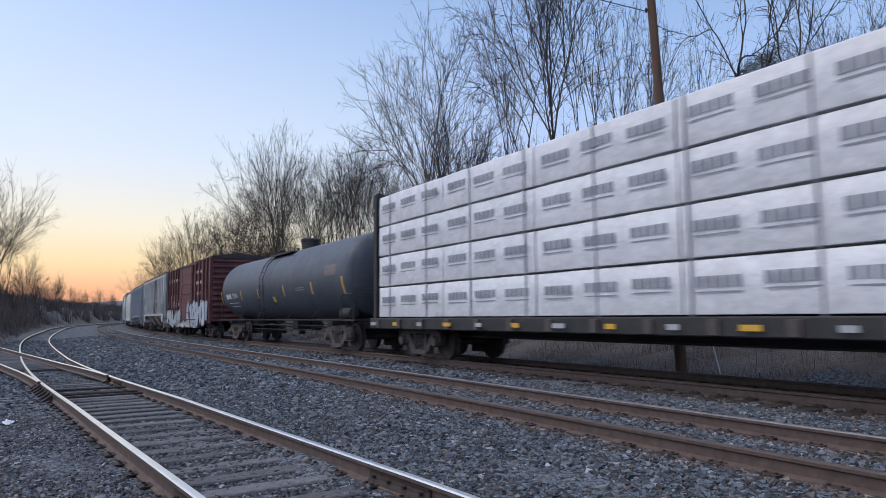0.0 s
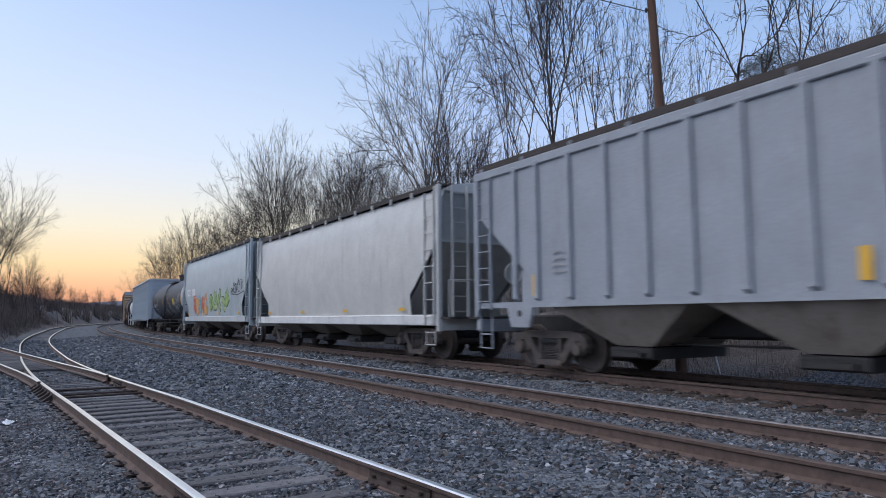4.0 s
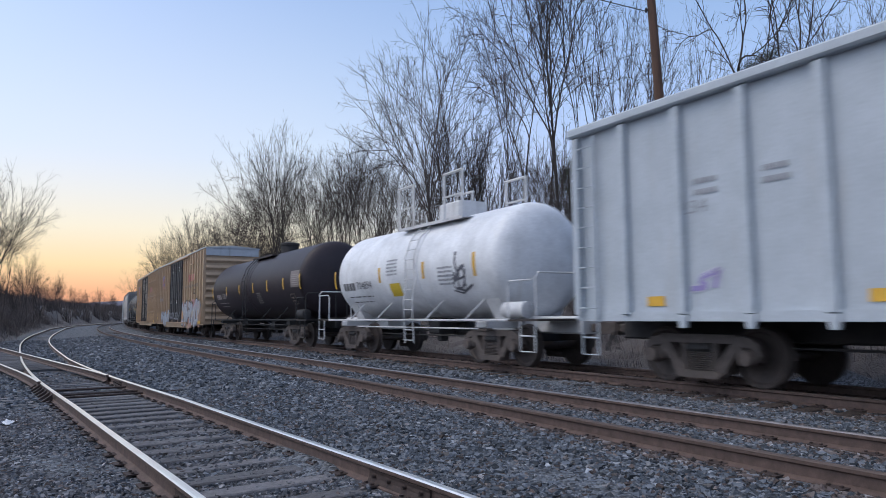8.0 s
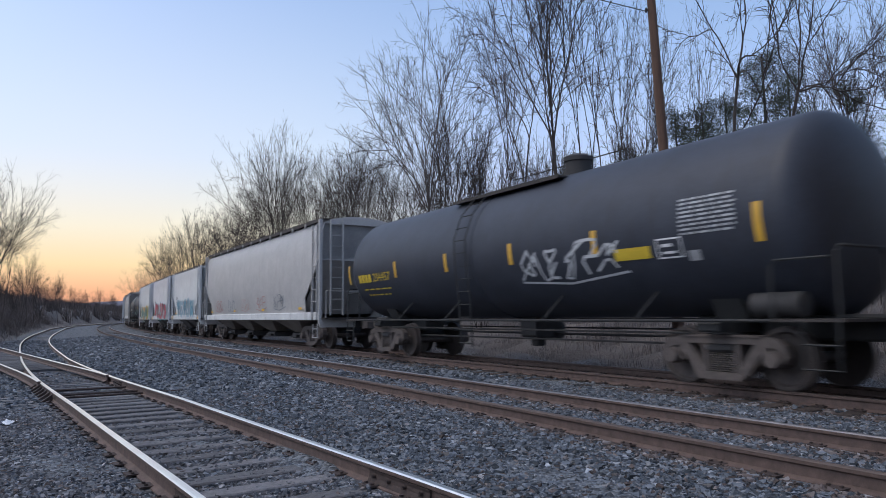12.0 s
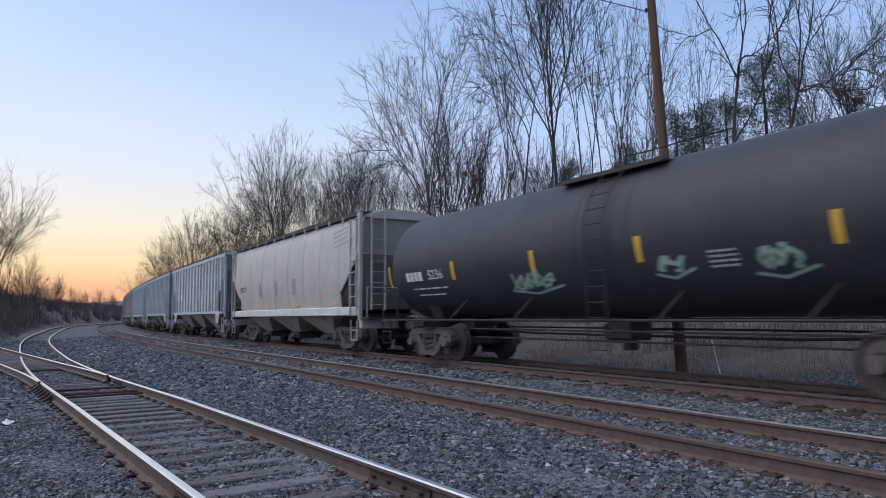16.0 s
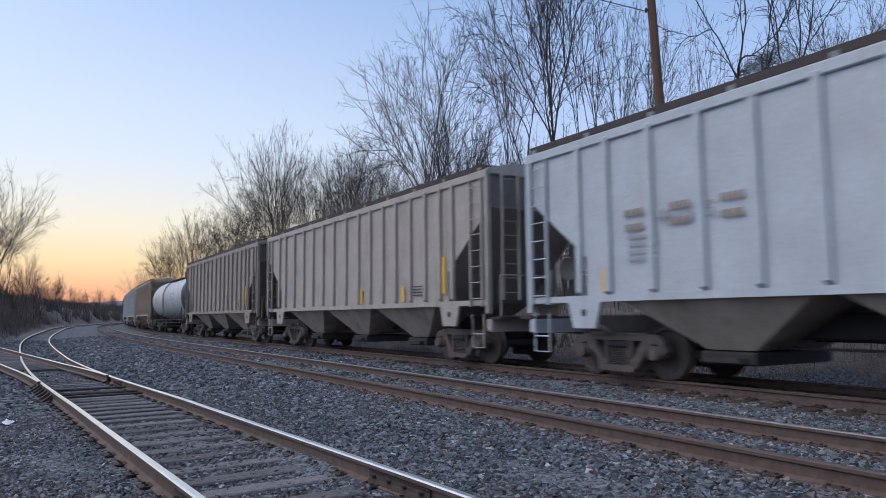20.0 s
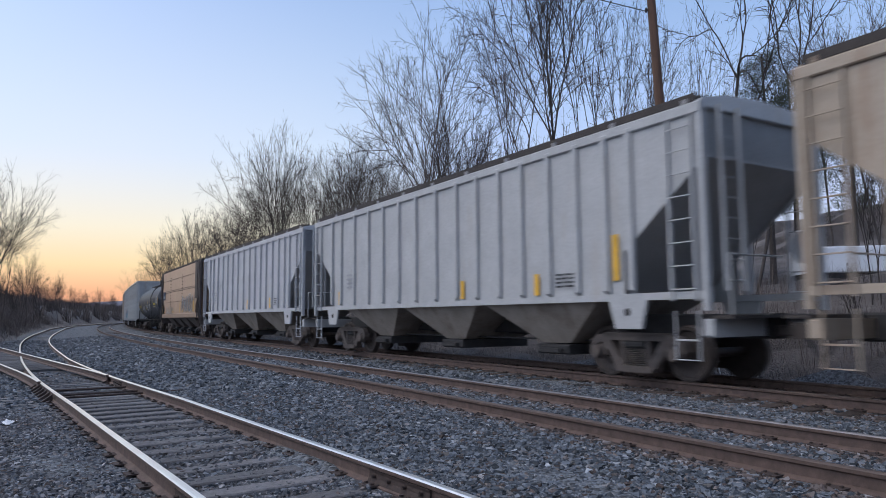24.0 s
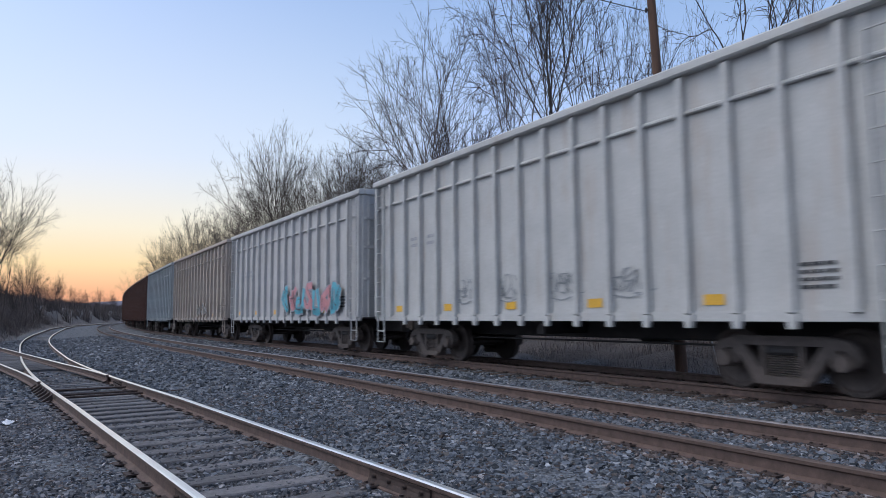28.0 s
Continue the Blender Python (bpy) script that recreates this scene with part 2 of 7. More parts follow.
M_STONE = island_material("ballast_stone", [(0.0, (0.02, 0.025, 0.03)), (0.3, (0.056, 0.066, 0.08)), (0.6, (0.115, 0.133, 0.158)), (0.86, (0.205, 0.226, 0.26)), (0.96, (0.12, 0.11, 0.105)), (1.0, (0.42, 0.45, 0.49))])
M_RUSTY = island_material("rust_stained_ballast_stone", [(0.0, (0.03, 0.023, 0.02)), (0.35, (0.082, 0.06, 0.052)), (0.7, (0.135, 0.104, 0.094)), (0.93, (0.2, 0.175, 0.17)), (1.0, (0.34, 0.33, 0.34))])
M_GRIT = island_material("dark_grit", [(0.0, (0.03, 0.031, 0.035)), (0.4, (0.082, 0.084, 0.094)), (0.8, (0.16, 0.164, 0.18)), (0.96, (0.26, 0.26, 0.28)), (1.0, (0.4, 0.4, 0.42))])
M_STRAW = island_material("dead_grass", [(0.0, (0.08, 0.07, 0.069)), (0.5, (0.16, 0.14, 0.137)), (1.0, (0.27, 0.235, 0.22))], rough=0.95, bump=0)
M_SCRUB = island_material("bare_scrub", [(0.0, (0.07, 0.056, 0.052)), (0.6, (0.13, 0.105, 0.098)), (1.0, (0.21, 0.17, 0.15))], rough=0.95, bump=0)


def ground_material():
    """Crushed stone near the tracks, brown litter and grass away from them, in the world's own coordinates."""
    m = bpy.data.materials.new("railway_ground")
    m.use_nodes = True
    n, l = m.node_tree.nodes, m.node_tree.links
    b = n["Principled BSDF"]
    b.inputs["Roughness"].default_value = 0.95
    tc = n.new("ShaderNodeTexCoord")
    vo = n.new("ShaderNodeTexVoronoi")
    vo.inputs["Scale"].default_value = 27
    l.new(tc.outputs["Object"], vo.inputs["Vector"])
    sp = n.new("ShaderNodeSeparateColor")
    l.new(vo.outputs["Color"], sp.inputs[0])
    rs = n.new("ShaderNodeValToRGB")
    rs.color_ramp.elements[0].color = (0.03, 0.033, 0.038, 1)
    rs.color_ramp.elements[1].color = (0.17, 0.185, 0.205, 1)
    l.new(sp.outputs[0], rs.inputs[0])
    big = n.new("ShaderNodeTexNoise")
    big.inputs["Scale"].default_value = 0.5
    big.inputs["Detail"].default_value = 6
    l.new(tc.outputs["Object"], big.inputs[0])
    soil = n.new("ShaderNodeValToRGB")
    soil.color_ramp.elements[0].position, soil.color_ramp.elements[1].position = 0.3, 0.7
    soil.color_ramp.elements[0].color = (0.05, 0.042, 0.039, 1)
    soil.color_ramp.elements[1].color = (0.14, 0.12, 0.11, 1)
    l.new(big.outputs["Fac"], soil.inputs[0])
    at = n.new("ShaderNodeAttribute")
    at.attribute_name = "stony"
    mx = n.new("ShaderNodeMix")
    mx.data_type = 'RGBA'
    l.new(at.outputs["Fac"], mx.inputs["Factor"])
    l.new(soil.outputs[0], mx.inputs[6])
    l.new(rs.outputs[0], mx.inputs[7])
    l.new(mx.outputs[2], b.inputs["Base Color"])
    bp = n.new("ShaderNodeBump")
    bp.inputs["Strength"].default_value = 0.9
    bp.inputs["Distance"].default_value = 0.04
    bp.invert = True
    l.new(vo.outputs["Distance"], bp.inputs["Height"])
    l.new(bp.outputs[0], b.inputs["Normal"])
    return m


M_GROUND = ground_material()


# ---- the lie of the land: s along the middle track, u to the near side ----
def siding_u(s):
    return float(np.interp(s, (-14, 0, 4, 14, 24, 44, 70, 94, 130, 200), (2.4, 3.24, 3.47, 3.97, 4.17, 4.4, 4.3, 4.0, 3.9, 3.9)))


def ground_z(s, u):
    """Height of the ground."""
    ts, su = SIDING.top(s), siding_u(s)
    pts = [(-300, 26), (-120, 16), (-60, 8), (-30, 3.4), (-16, 1.6), (-11.5, 0.75), (-9.2, 0.05), (-8.2, -0.18), (-7.0, -0.16), (-6.6, -0.12), (-6.3, -0.095),
           (-4.05, -0.08), (-3.75, -0.11), (-3.2, -0.07), (-2.4, -0.09), (0.1, -0.085), (0.6, -0.08), (1.3, -0.12), (su - 1.45, min(-0.06, ts - 0.1)), (su - 0.9, ts - 0.11), (su - 0.68, ts - 0.19),
           (su + 0.66, ts - 0.19), (su + 0.9, ts - 0.15), (su + 1.5, ts - 0.16), (su + 2.4, ts - 0.2)]
    w = min(1.0, max(0.0, (s - 38.0) / 18.0))
    pts += [(8.0, -0.25 + 1.0 * w), (10.5, -0.25 + 3.0 * w), (14, -0.2 + 4.6 * w), (30, -0.2 + 6.0 * w), (90, 5.5), (300, 6.0)]
    return float(np.interp(u, [p[0] for p in pts], [p[1] for p in pts]))


def build_ground():
    ss = list(np.concatenate([np.arange(-560, -60, 50), np.arange(-60, -16, 6), np.arange(-16, 40, 1.0), np.arange(40, 130, 3.0), np.arange(130, 300, 12), np.arange(300, 1000, 60), [1000, 1400, 2000]]))
    us = list(np.concatenate([[-700, -500, -300, -200, -120, -80, -60, -45, -30, -22], np.arange(-18, 14.01, 0.35), [16, 18, 20, 24, 30, 40, 60, 90, 150, 300, 500, 900, 1600]]))
    verts, stony = [], []
    rng = np.random.default_rng(5)
    for s in ss:
        s = float(s)
        sc = min(s, 759.0)
        a = MAIN.heading(sc)
        for u in us:
            p = MAIN.at(sc, float(u))
            if s > sc:
                p = p + Vector((math.cos(a), math.sin(a), 0)) * (s - sc)
            z = ground_z(s, float(u))
            rough = 0.012 if -8 < u < 9 else 0.12 if abs(u) < 60 else 1.5
            verts.append((p.x, p.y, z + rough * float(rng.normal())))
            stony.append(float(np.interp(u, (-8.8, -7.8, siding_u(s) + 1.2, siding_u(s) + 2.6) if s > 34 else (-8.8, -7.8, 9.0, 14.0), (0, 1, 1, 0.05))))
    nu = len(us)
    faces = [(i * nu + j, (i + 1) * nu + j, (i + 1) * nu + j + 1, i * nu + j + 1) for i in range(len(ss) - 1) for j in range(nu - 1)]
    me = bpy.data.meshes.new("ground")
    me.from_pydata(verts, [], faces)
    at = me.attributes.new("stony", 'FLOAT', 'POINT')
    at.data.foreach_set("value", stony)
    me.polygons.foreach_set("use_smooth", [True] * len(faces))
    if me.polygons[0].normal.z < 0:
        me.flip_normals()
    me.materials.append(M_GROUND)
    return tagged(new("ground", me), "grey crushed-stone railway ground with brown soil banks", "ground", kind="structure")


build_ground()


def scatter(name, material, pts, size, seed, label, category, squash=0.75):
    """Crushed stones, one joined sheet of many small lumps."""
    rng = np.random.default_rng(seed)
    n = len(pts)
    base = np.array([(x, y, z) for x in (-.5, .5) for y in (-.5, .5) for z in (-.5, .5)])
    v = base[None] * rng.uniform(0.5, 1.45, (n, 1, 3)) + rng.normal(0, 0.19, (n, 8, 3))
    q = rng.normal(size=(n, 4))
    q /= np.linalg.norm(q, axis=1)[:, None]
    w, x, y, z = q.T
    rot = np.stack([1 - 2 * (y * y + z * z), 2 * (x * y - z * w), 2 * (x * z + y * w), 2 * (x * y + z * w), 1 - 2 * (x * x + z * z), 2 * (y * z - x * w),
                    2 * (x * z - y * w), 2 * (y * z + x * w), 1 - 2 * (x * x + y * y)], 1).reshape(n, 3, 3)
    v = np.einsum("nij,nkj->nki", rot, v) * size[:, None, None] * rng.uniform(0.6, 1.35, (n, 1, 1))
    v[:, :, 2] *= squash
    v += pts[:, None, :]
    quads = np.array([(0, 1, 3, 2), (4, 6, 7, 5), (0, 4, 5, 1), (2, 3, 7, 6), (0, 2, 6, 4), (1, 5, 7, 3)])
    idx = (np.arange(n)[:, None, None] * 8 + quads[None]).reshape(-1)
    me = bpy.data.meshes.new(name)
    me.vertices.add(n * 8)
    me.vertices.foreach_set("co", v.reshape(-1))
    me.loops.add(len(idx))
    me.loops.foreach_set("vertex_index", idx)
    me.polygons.add(n * 6)
    me.polygons.foreach_set("loop_start", np.arange(0, len(idx), 4))
    me.update(calc_edges=True)
    me.shade_flat()
    me.materials.append(material)
    return tagged(new(name, me), label, category, kind="stuff")


def bed(seed, n, s0, s1, u0, u1, lift=0.0):
    """Random places on the bed, off the rails; a straight-line approximation of the alignment is enough per point."""
    rng = np.random.default_rng(seed)
    s, u = rng.uniform(s0, s1, n), rng.uniform(u0, u1, n)
    a = np.interp(s, MAIN.s, MAIN.a)
    x = np.interp(s, MAIN.s, MAIN.x) - u * np.sin(a)
    y = np.interp(s, MAIN.s, MAIN.y) + u * np.cos(a)
    # distance to each rail
    keep, raised = np.ones(n, bool), np.zeros(n)
    for line in (RUN, FAR, SIDING, SPUR):
        i = np.argmin((line.x[None, ::2] - x[:, None]) ** 2 + (line.y[None, ::2] - y[:, None]) ** 2, axis=1) * 2
        off = -(x - line.x[i]) * np.sin(line.a[i]) + (y - line.y[i]) * np.cos(line.a[i])
        clear = 0.12 if line in (RUN, FAR) else 0.085
        keep &= abs(abs(off) - 0.7525) > clear
        if line is FAR:
            # its sleepers lie open to their ends
            along = np.interp(i, np.arange(len(line.s)), line.s) + (x - line.x[i]) * np.cos(line.a[i]) + (y - line.y[i]) * np.sin(line.a[i])
            keep &= ~((abs(off) < 1.36) & (abs((along / 0.52) % 1 - 0.5) > 0.5 - 0.15 / 0.52))
            keep &= ~((abs(off) < 1.25) & (rng.random(n) < 0.45))
        if line is SIDING or line is SPUR:
            # the sleepers lie open between the rails
            inside = abs(off) < 0.72
            along = np.interp(i, np.arange(len(line.s)), line.s) + (x - line.x[i]) * np.cos(line.a[i]) + (y - line.y[i]) * np.sin(line.a[i])
            on_tie = abs((along / TIE_STEP) % 1 - 0.5) > 0.5 - 0.09 / TIE_STEP
            keep &= ~(inside & on_tie & (rng.random(n) < 0.48))
            raised = np.maximum(raised, np.where(inside & on_tie, 0.016, 0.0))
    s, u, x, y = s[keep], u[keep], x[keep], y[keep]
    z = np.array([ground_z(float(a1), float(b1)) for a1, b1 in zip(s, u)]) if len(s) < 4000 else ground_grid(s, u)
    return np.stack([x, y, z + lift + raised[keep]], 1), rng


def ground_grid(s, u):
    """ground_z over many points, by a fine table."""
    sg, ug = np.arange(-20, 90.1, 1.0), np.arange(-14, 14.01, 0.1)
    tab = np.array([[ground_z(float(a), float(b)) for b in ug] for a in sg])
    fs, fu = np.clip((s - sg[0]), 0, len(sg) - 1.001), np.clip((u - ug[0]) / 0.1, 0, len(ug) - 1.001)
    i, j = fs.astype(int), fu.astype(int)
    fs, fu = fs - i, fu - j
    return tab[i, j] * (1 - fs) * (1 - fu) + tab[i + 1, j] * fs * (1 - fu) + tab[i, j + 1] * (1 - fs) * fu + tab[i + 1, j + 1] * fs * fu


TIE_STEP = 0.56
_j = SIDING.at(9.0)
SPUR = Line(_j.x, _j.y, SIDING.heading(9.0), (0, 3, 9, 10, 80), (0.004, 0.008, 0.008, 0.0, 0.0), (0, 10, 60), (SIDING.top(9.0) - 0.003, -0.12, -0.1), 0, 70)


# ---- rails and sleepers ----
def sweep(line, s0, s1, step, ring, lift=0.0):
    mb = MB()
    n = max(2, int((s1 - s0) / step) + 1)
    k = len(ring)
    for i in range(n):
        s = s0 + (s1 - s0) * i / (n - 1)
        for off, z in ring:
            mb.v.append(tuple(line.at(s, off, z + lift)))
    for i in range(n - 1):
        for j in range(k):
            a, b = i * k + j, i * k + (j + 1) % k
            mb.f.append((a, b, b + k, a + k))
    mb.f.append(tuple(range(k)))
    mb.f.append(tuple(range((n - 1) * k, n * k))[::-1])
    return mb


def rail(line, off, s0, s1, parent, head, step=1.0, lift=0.0, label=""):
    """One flat-bottomed rail: foot, web and head, with a worn running surface."""
    h = [(-0.036, -0.012), (-0.024, -0.0005), (0.024, -0.0005), (0.036, -0.012), (0.034, -0.04), (0.009, -0.055), (0.009, -0.135), (0.07, -0.158), (0.07, -0.17),
         (-0.07, -0.17), (-0.07, -0.158), (-0.009, -0.135), (-0.009, -0.055), (-0.034, -0.04)]
    mb = sweep(line, s0, s1, step, [(off + a, b) for a, b in h], lift)
    me = mb.mesh("rail", 35)
    me.materials.append(M_RAIL)
    me.materials.append(head)
    for p in me.polygons:
        if p.normal.z > 0.5 and p.index < len(me.polygons) - 2 and (p.index % 14) in (0, 1, 2):
            p.material_index = 1
    return part("rail", me, None, parent, label)


def sleeper_mesh(length, name, mat, seed):
    r = random.Random(seed)
    mb = MB()
    n, w, d = 6, 0.115, 0.16
    for i in range(n + 1):
        y = -length / 2 + length * i / n
        j = r.uniform(-0.006, 0.006)
        for x, z in ((-w, -d), (w, -d), (w, -0.012), (w - 0.012, 0), (-w + 0.012, 0), (-w, -0.012)):
            mb.v.append((x + j, y, z + (r.uniform(-0.006, 0.003) if z > -0.1 else 0)))
    for i in range(n):
        for j in range(6):
            k = (j + 1) % 6
            mb.f.append((i * 6 + j, i * 6 + k, i * 6 + 6 + k, i * 6 + 6 + j))
    mb.f += [tuple(range(6)), tuple(range(n * 6, n * 6 + 6))]
    me = mb.mesh(name)
    me.materials.append(mat)
    return me


def lay(line, s, z, mesh, parent, turn=0.0, off=0.0):
    ob = new("sleeper", mesh)
    ob.parent = parent
    ob.matrix_basis = Matrix.Translation(line.at(s, off, z)) @ Euler((0, 0, line.heading(s) + turn)).to_matrix().to_4x4()
    return ob


def build_tracks():
    rnd = random.Random(3)
    main = thing("main_track", "rust-brown rails on dark sleepers in grey ballast", "railway track", kind="structure")
    far = thing("train_track", "rust-brown rails under the freight train", "railway track", kind="structure")
    side = thing("siding_track", "weathered siding with bright-worn rail heads and grey sleepers", "railway track", kind="structure")
    spur = thing("turnout_track", "diverging track of a turnout with bright-worn rails", "railway track", kind="structure")
    for line, p, near, away in ((RUN, main, M_DULL, M_WORN), (FAR, far, M_DULL, M_DULL)):
        rail(line, 0.7525, -60, 260, p, near, 1.5)
        rail(line, -0.7525, -60, 260, p, away, 1.5)
        for o in (0.7525, -0.7525):
            rail(line, o, 260.01, 740, p, near, 6)
            rail(line, o, -540, -60.01, p, near, 12)
    rail(SIDING, 0.7525, -14, 200, side, M_BRIGHT)
    rail(SIDING, -0.7525, -14, 200, side, M_BRIGHT)
    rail(SPUR, 0.7525, 3.6, 30, spur, M_BRIGHT, lift=-0.002)
    rail(SPUR, -0.7525, 4.6, 30, spur, M_BRIGHT, lift=-0.002)
    ties = [sleeper_mesh(2.6, "sleeper", M_TIE, i) for i in range(5)]
    long_ties = [sleeper_mesh(3.6, "sleeper", M_TIE, 20 + i) for i in range(3)]
    dark = [sleeper_mesh(2.6, "sleeper", M_TIE_DARK, 40 + i) for i in range(3)]
    k0 = int(-14 / TIE_STEP)
    for k in range(k0, 150):
        s = k * TIE_STEP
        wide = 9.5 < s < 20
        lay(SIDING, s + rnd.uniform(-0.02, 0.02), -0.168 + rnd.uniform(-0.008, 0.004), rnd.choice(long_ties if wide else ties), side, rnd.uniform(-0.012, 0.012), 0.45 if wide else rnd.uniform(-0.05, 0.05))
    for k in range(20, 52):
        lay(SPUR, k * TIE_STEP, -0.172, rnd.choice(ties), spur, rnd.uniform(-0.012, 0.012))
    for line, p in ((RUN, main), (FAR, far)):
        for k in range(-18, 140):
            lay(line, k * 0.52, -0.166 + rnd.uniform(-0.006, 0.004), rnd.choice(dark), p, rnd.uniform(-0.01, 0.01), rnd.uniform(-0.06, 0.06))
    # tie plates with spikes on the near rails
    pl = MB().box(-0.085, 0.085, -0.15, 0.15, -0.008, 0.006)
    for x in (-0.05, 0.05):
        for y in (-0.095, 0.095):
            pl.box(x - 0.01, x + 0.01, y - 0.014, y + 0.014, 0.008, 0.022)
    plate = pl.mesh("tie_plate")
    plate.materials.append(M_IRON)
    for line, p, step, rng in ((RUN, main, 0.52, range(-8, 45)), (FAR, far, 0.52, range(-8, 45)), (SIDING, side, TIE_STEP, range(-4, 30))):
        for k in rng:
            for o in (0.7525, -0.7525):
                ob = new("tie_plate", plate)
                ob.parent = p
                ob.matrix_basis = Matrix.Translation(line.at(k * step, o, -0.152)) @ Euler((0, 0, line.heading(k * step))).to_matrix().to_4x4()
    # bolted joint bars on the siding
    bar = MB()
    bar.prism_x(-0.46, 0.46, [(0.012, -0.13), (0.05, -0.15), (0.03, -0.11), (0.026, -0.075), (0.034, -0.05), (0.012, -0.05)])
    barm = bar.mesh("joint_bar")
    barm.materials.append(M_IRON)
    nut = MB().lathe_y([(0.02, 0.017), (0.062, 0.017)], 6, 0, -0.095).mesh("bolt")
    nut.materials.append(M_IRON)
    for s, off in ((0.22, -0.7525), (0.5, 0.7525), (12.6, -0.7525)):
        for flip in (0, math.pi):
            j = new("joint_bar", barm)
            j.parent = side
            j.matrix_basis = Matrix.Translation(SIDING.at(s, off)) @ Euler((0, 0, SIDING.heading(s) + flip)).to_matrix().to_4x4()
            for i in range(4):
                b = new("bolt", nut)
                b.parent = j
                b.matrix_basis = Matrix.Translation((-0.36 + 0.24 * i, 0, 0))
    # switch rods, braces and the throw rod
    for s, x0, x1 in ((9.8, -1.5, 0.9), (10.35, -0.75, 0.75), (11.6, -0.75, 0.75)):
        a, b = SIDING.at(s, x0, -0.12), SIDING.at(s + 0.05, x1, -0.12)
        part("switch_rod", MB().tube([a, b], 0.022, 6), M_IRON, side)
    for k in range(7):
        s = 9.7 + k * 0.56
        for o, d in ((0.7525, 1), (-0.7525, -1)):
            br = MB().add([(-.045, d * .04, -.03), (.045, d * .04, -.03), (.045, d * .22, -.16), (-.045, d * .22, -.16), (-.045, d * .04, -.16), (.045, d * .04, -.16)],
                          [(0, 1, 2, 3), (0, 4, 5, 1), (0, 3, 4), (1, 5, 2), (2, 5, 4, 3)])
            ob = part("rail_brace", br, M_IRON, side)
            ob.matrix_basis = Matrix.Translation(SIDING.at(s, o)) @ Euler((0, 0, SIDING.heading(s))).to_matrix().to_4x4()
    far_ties = MB()
    for line in (RUN, FAR):
        for k in range(73, 190):
            s = k * 1.0
            p, a = line.at(s, 0, -0.166), line.heading(s)
            c, d = Vector((math.cos(a), math.sin(a), 0)) * 0.12, Vector((-math.sin(a), math.cos(a), 0)) * 1.3
            far_ties.add([p - c - d, p + c - d, p + c + d, p - c + d], [(0, 1, 2, 3)])
    tagged(part("distant_sleepers", far_ties, M_TIE_DARK, None), "dark sleepers running on round the bend", "railway sleepers", kind="stuff")


build_tracks()
near, rg = bed(1, 430000, -8, 14, -6.9, 8.5)
dist = np.hypot(near[:, 0], near[:, 1])
ok = (near[:, 1] > 2.0) & (abs(np.arctan2(near[:, 0], near[:, 1])) < 0.66) & (dist < 13.5)
near, dist = near[ok], dist[ok]
# coarse new stone beside the running lines, fine dark grit round the siding
arc = np.argmin((MAIN.x[None, 1080:1240] - near[:, 0:1]) ** 2 + (MAIN.y[None, 1080:1240] - near[:, 1:2]) ** 2, axis=1) + 1080
side_u = -(near[:, 0] - MAIN.x[arc]) * np.sin(MAIN.a[arc]) + (near[:, 1] - MAIN.y[arc]) * np.cos(MAIN.a[arc])
to_siding = side_u - np.array([siding_u(float(v)) for v in MAIN.s[arc]])
pick = np.random.default_rng(3)
coarse = np.clip(np.interp(to_siding, (-1.5, -0.8), (1, 0)) + pick.normal(0, 0.12, len(near)), 0, 1)
ok = pick.random(len(near)) < np.interp(coarse, (0, 1), (1.0, 0.85))
near, dist, side_u, coarse, to_siding = near[ok], dist[ok], side_u[ok], coarse[ok], to_siding[ok]
size = np.interp(dist, (4, 13), (0.024, 0.034)) * (1 - coarse) + np.interp(dist, (4, 13), (0.033, 0.04)) * coarse
# rust and brake dust colour the stones close to the rails of the two running lines
off_rail = np.minimum(abs(abs(side_u + 0.95) - 0.7525), abs(abs(side_u + 5.159) - 0.7525))
stained = pick.random(len(near)) < np.maximum(np.interp(off_rail, (0.2, 0.5), (0.85, 0.06)), np.interp(side_u, (-8, -6.6, -3.9, -3.6), (0.5, 0.85, 0.85, 0.1)))
grit = ~stained & (pick.random(len(near)) < np.interp(to_siding, (-1.0, -0.6), (0.0, 0.75)))
clean = ~stained & ~grit
scatter("ballast", M_STONE, near[clean], size[clean], 2, "loose grey crushed-stone ballast between the rails", "ballast")
scatter("ballast_of_running_lines", M_RUSTY, near[stained], size[stained], 4, "rust-stained crushed stone along the running lines", "ballast")
scatter("grit", M_GRIT, near[grit], size[grit], 6, "fine dark grit in and beside the siding", "gravel")
mid, rg = bed(7, 110000, 4, 55, -6.7, 9.5)
dist = np.hypot(mid[:, 0], mid[:, 1])
ok = (dist >= 12.5) & (abs(np.arctan2(mid[:, 0], mid[:, 1])) < 0.66)
mid, dist = mid[ok], dist[ok]
scatter("ballast_further_off", M_STONE, mid, np.interp(dist, (12.5, 55), (0.05, 0.1)), 8, "grey crushed-stone ballast along the bend", "ballast")


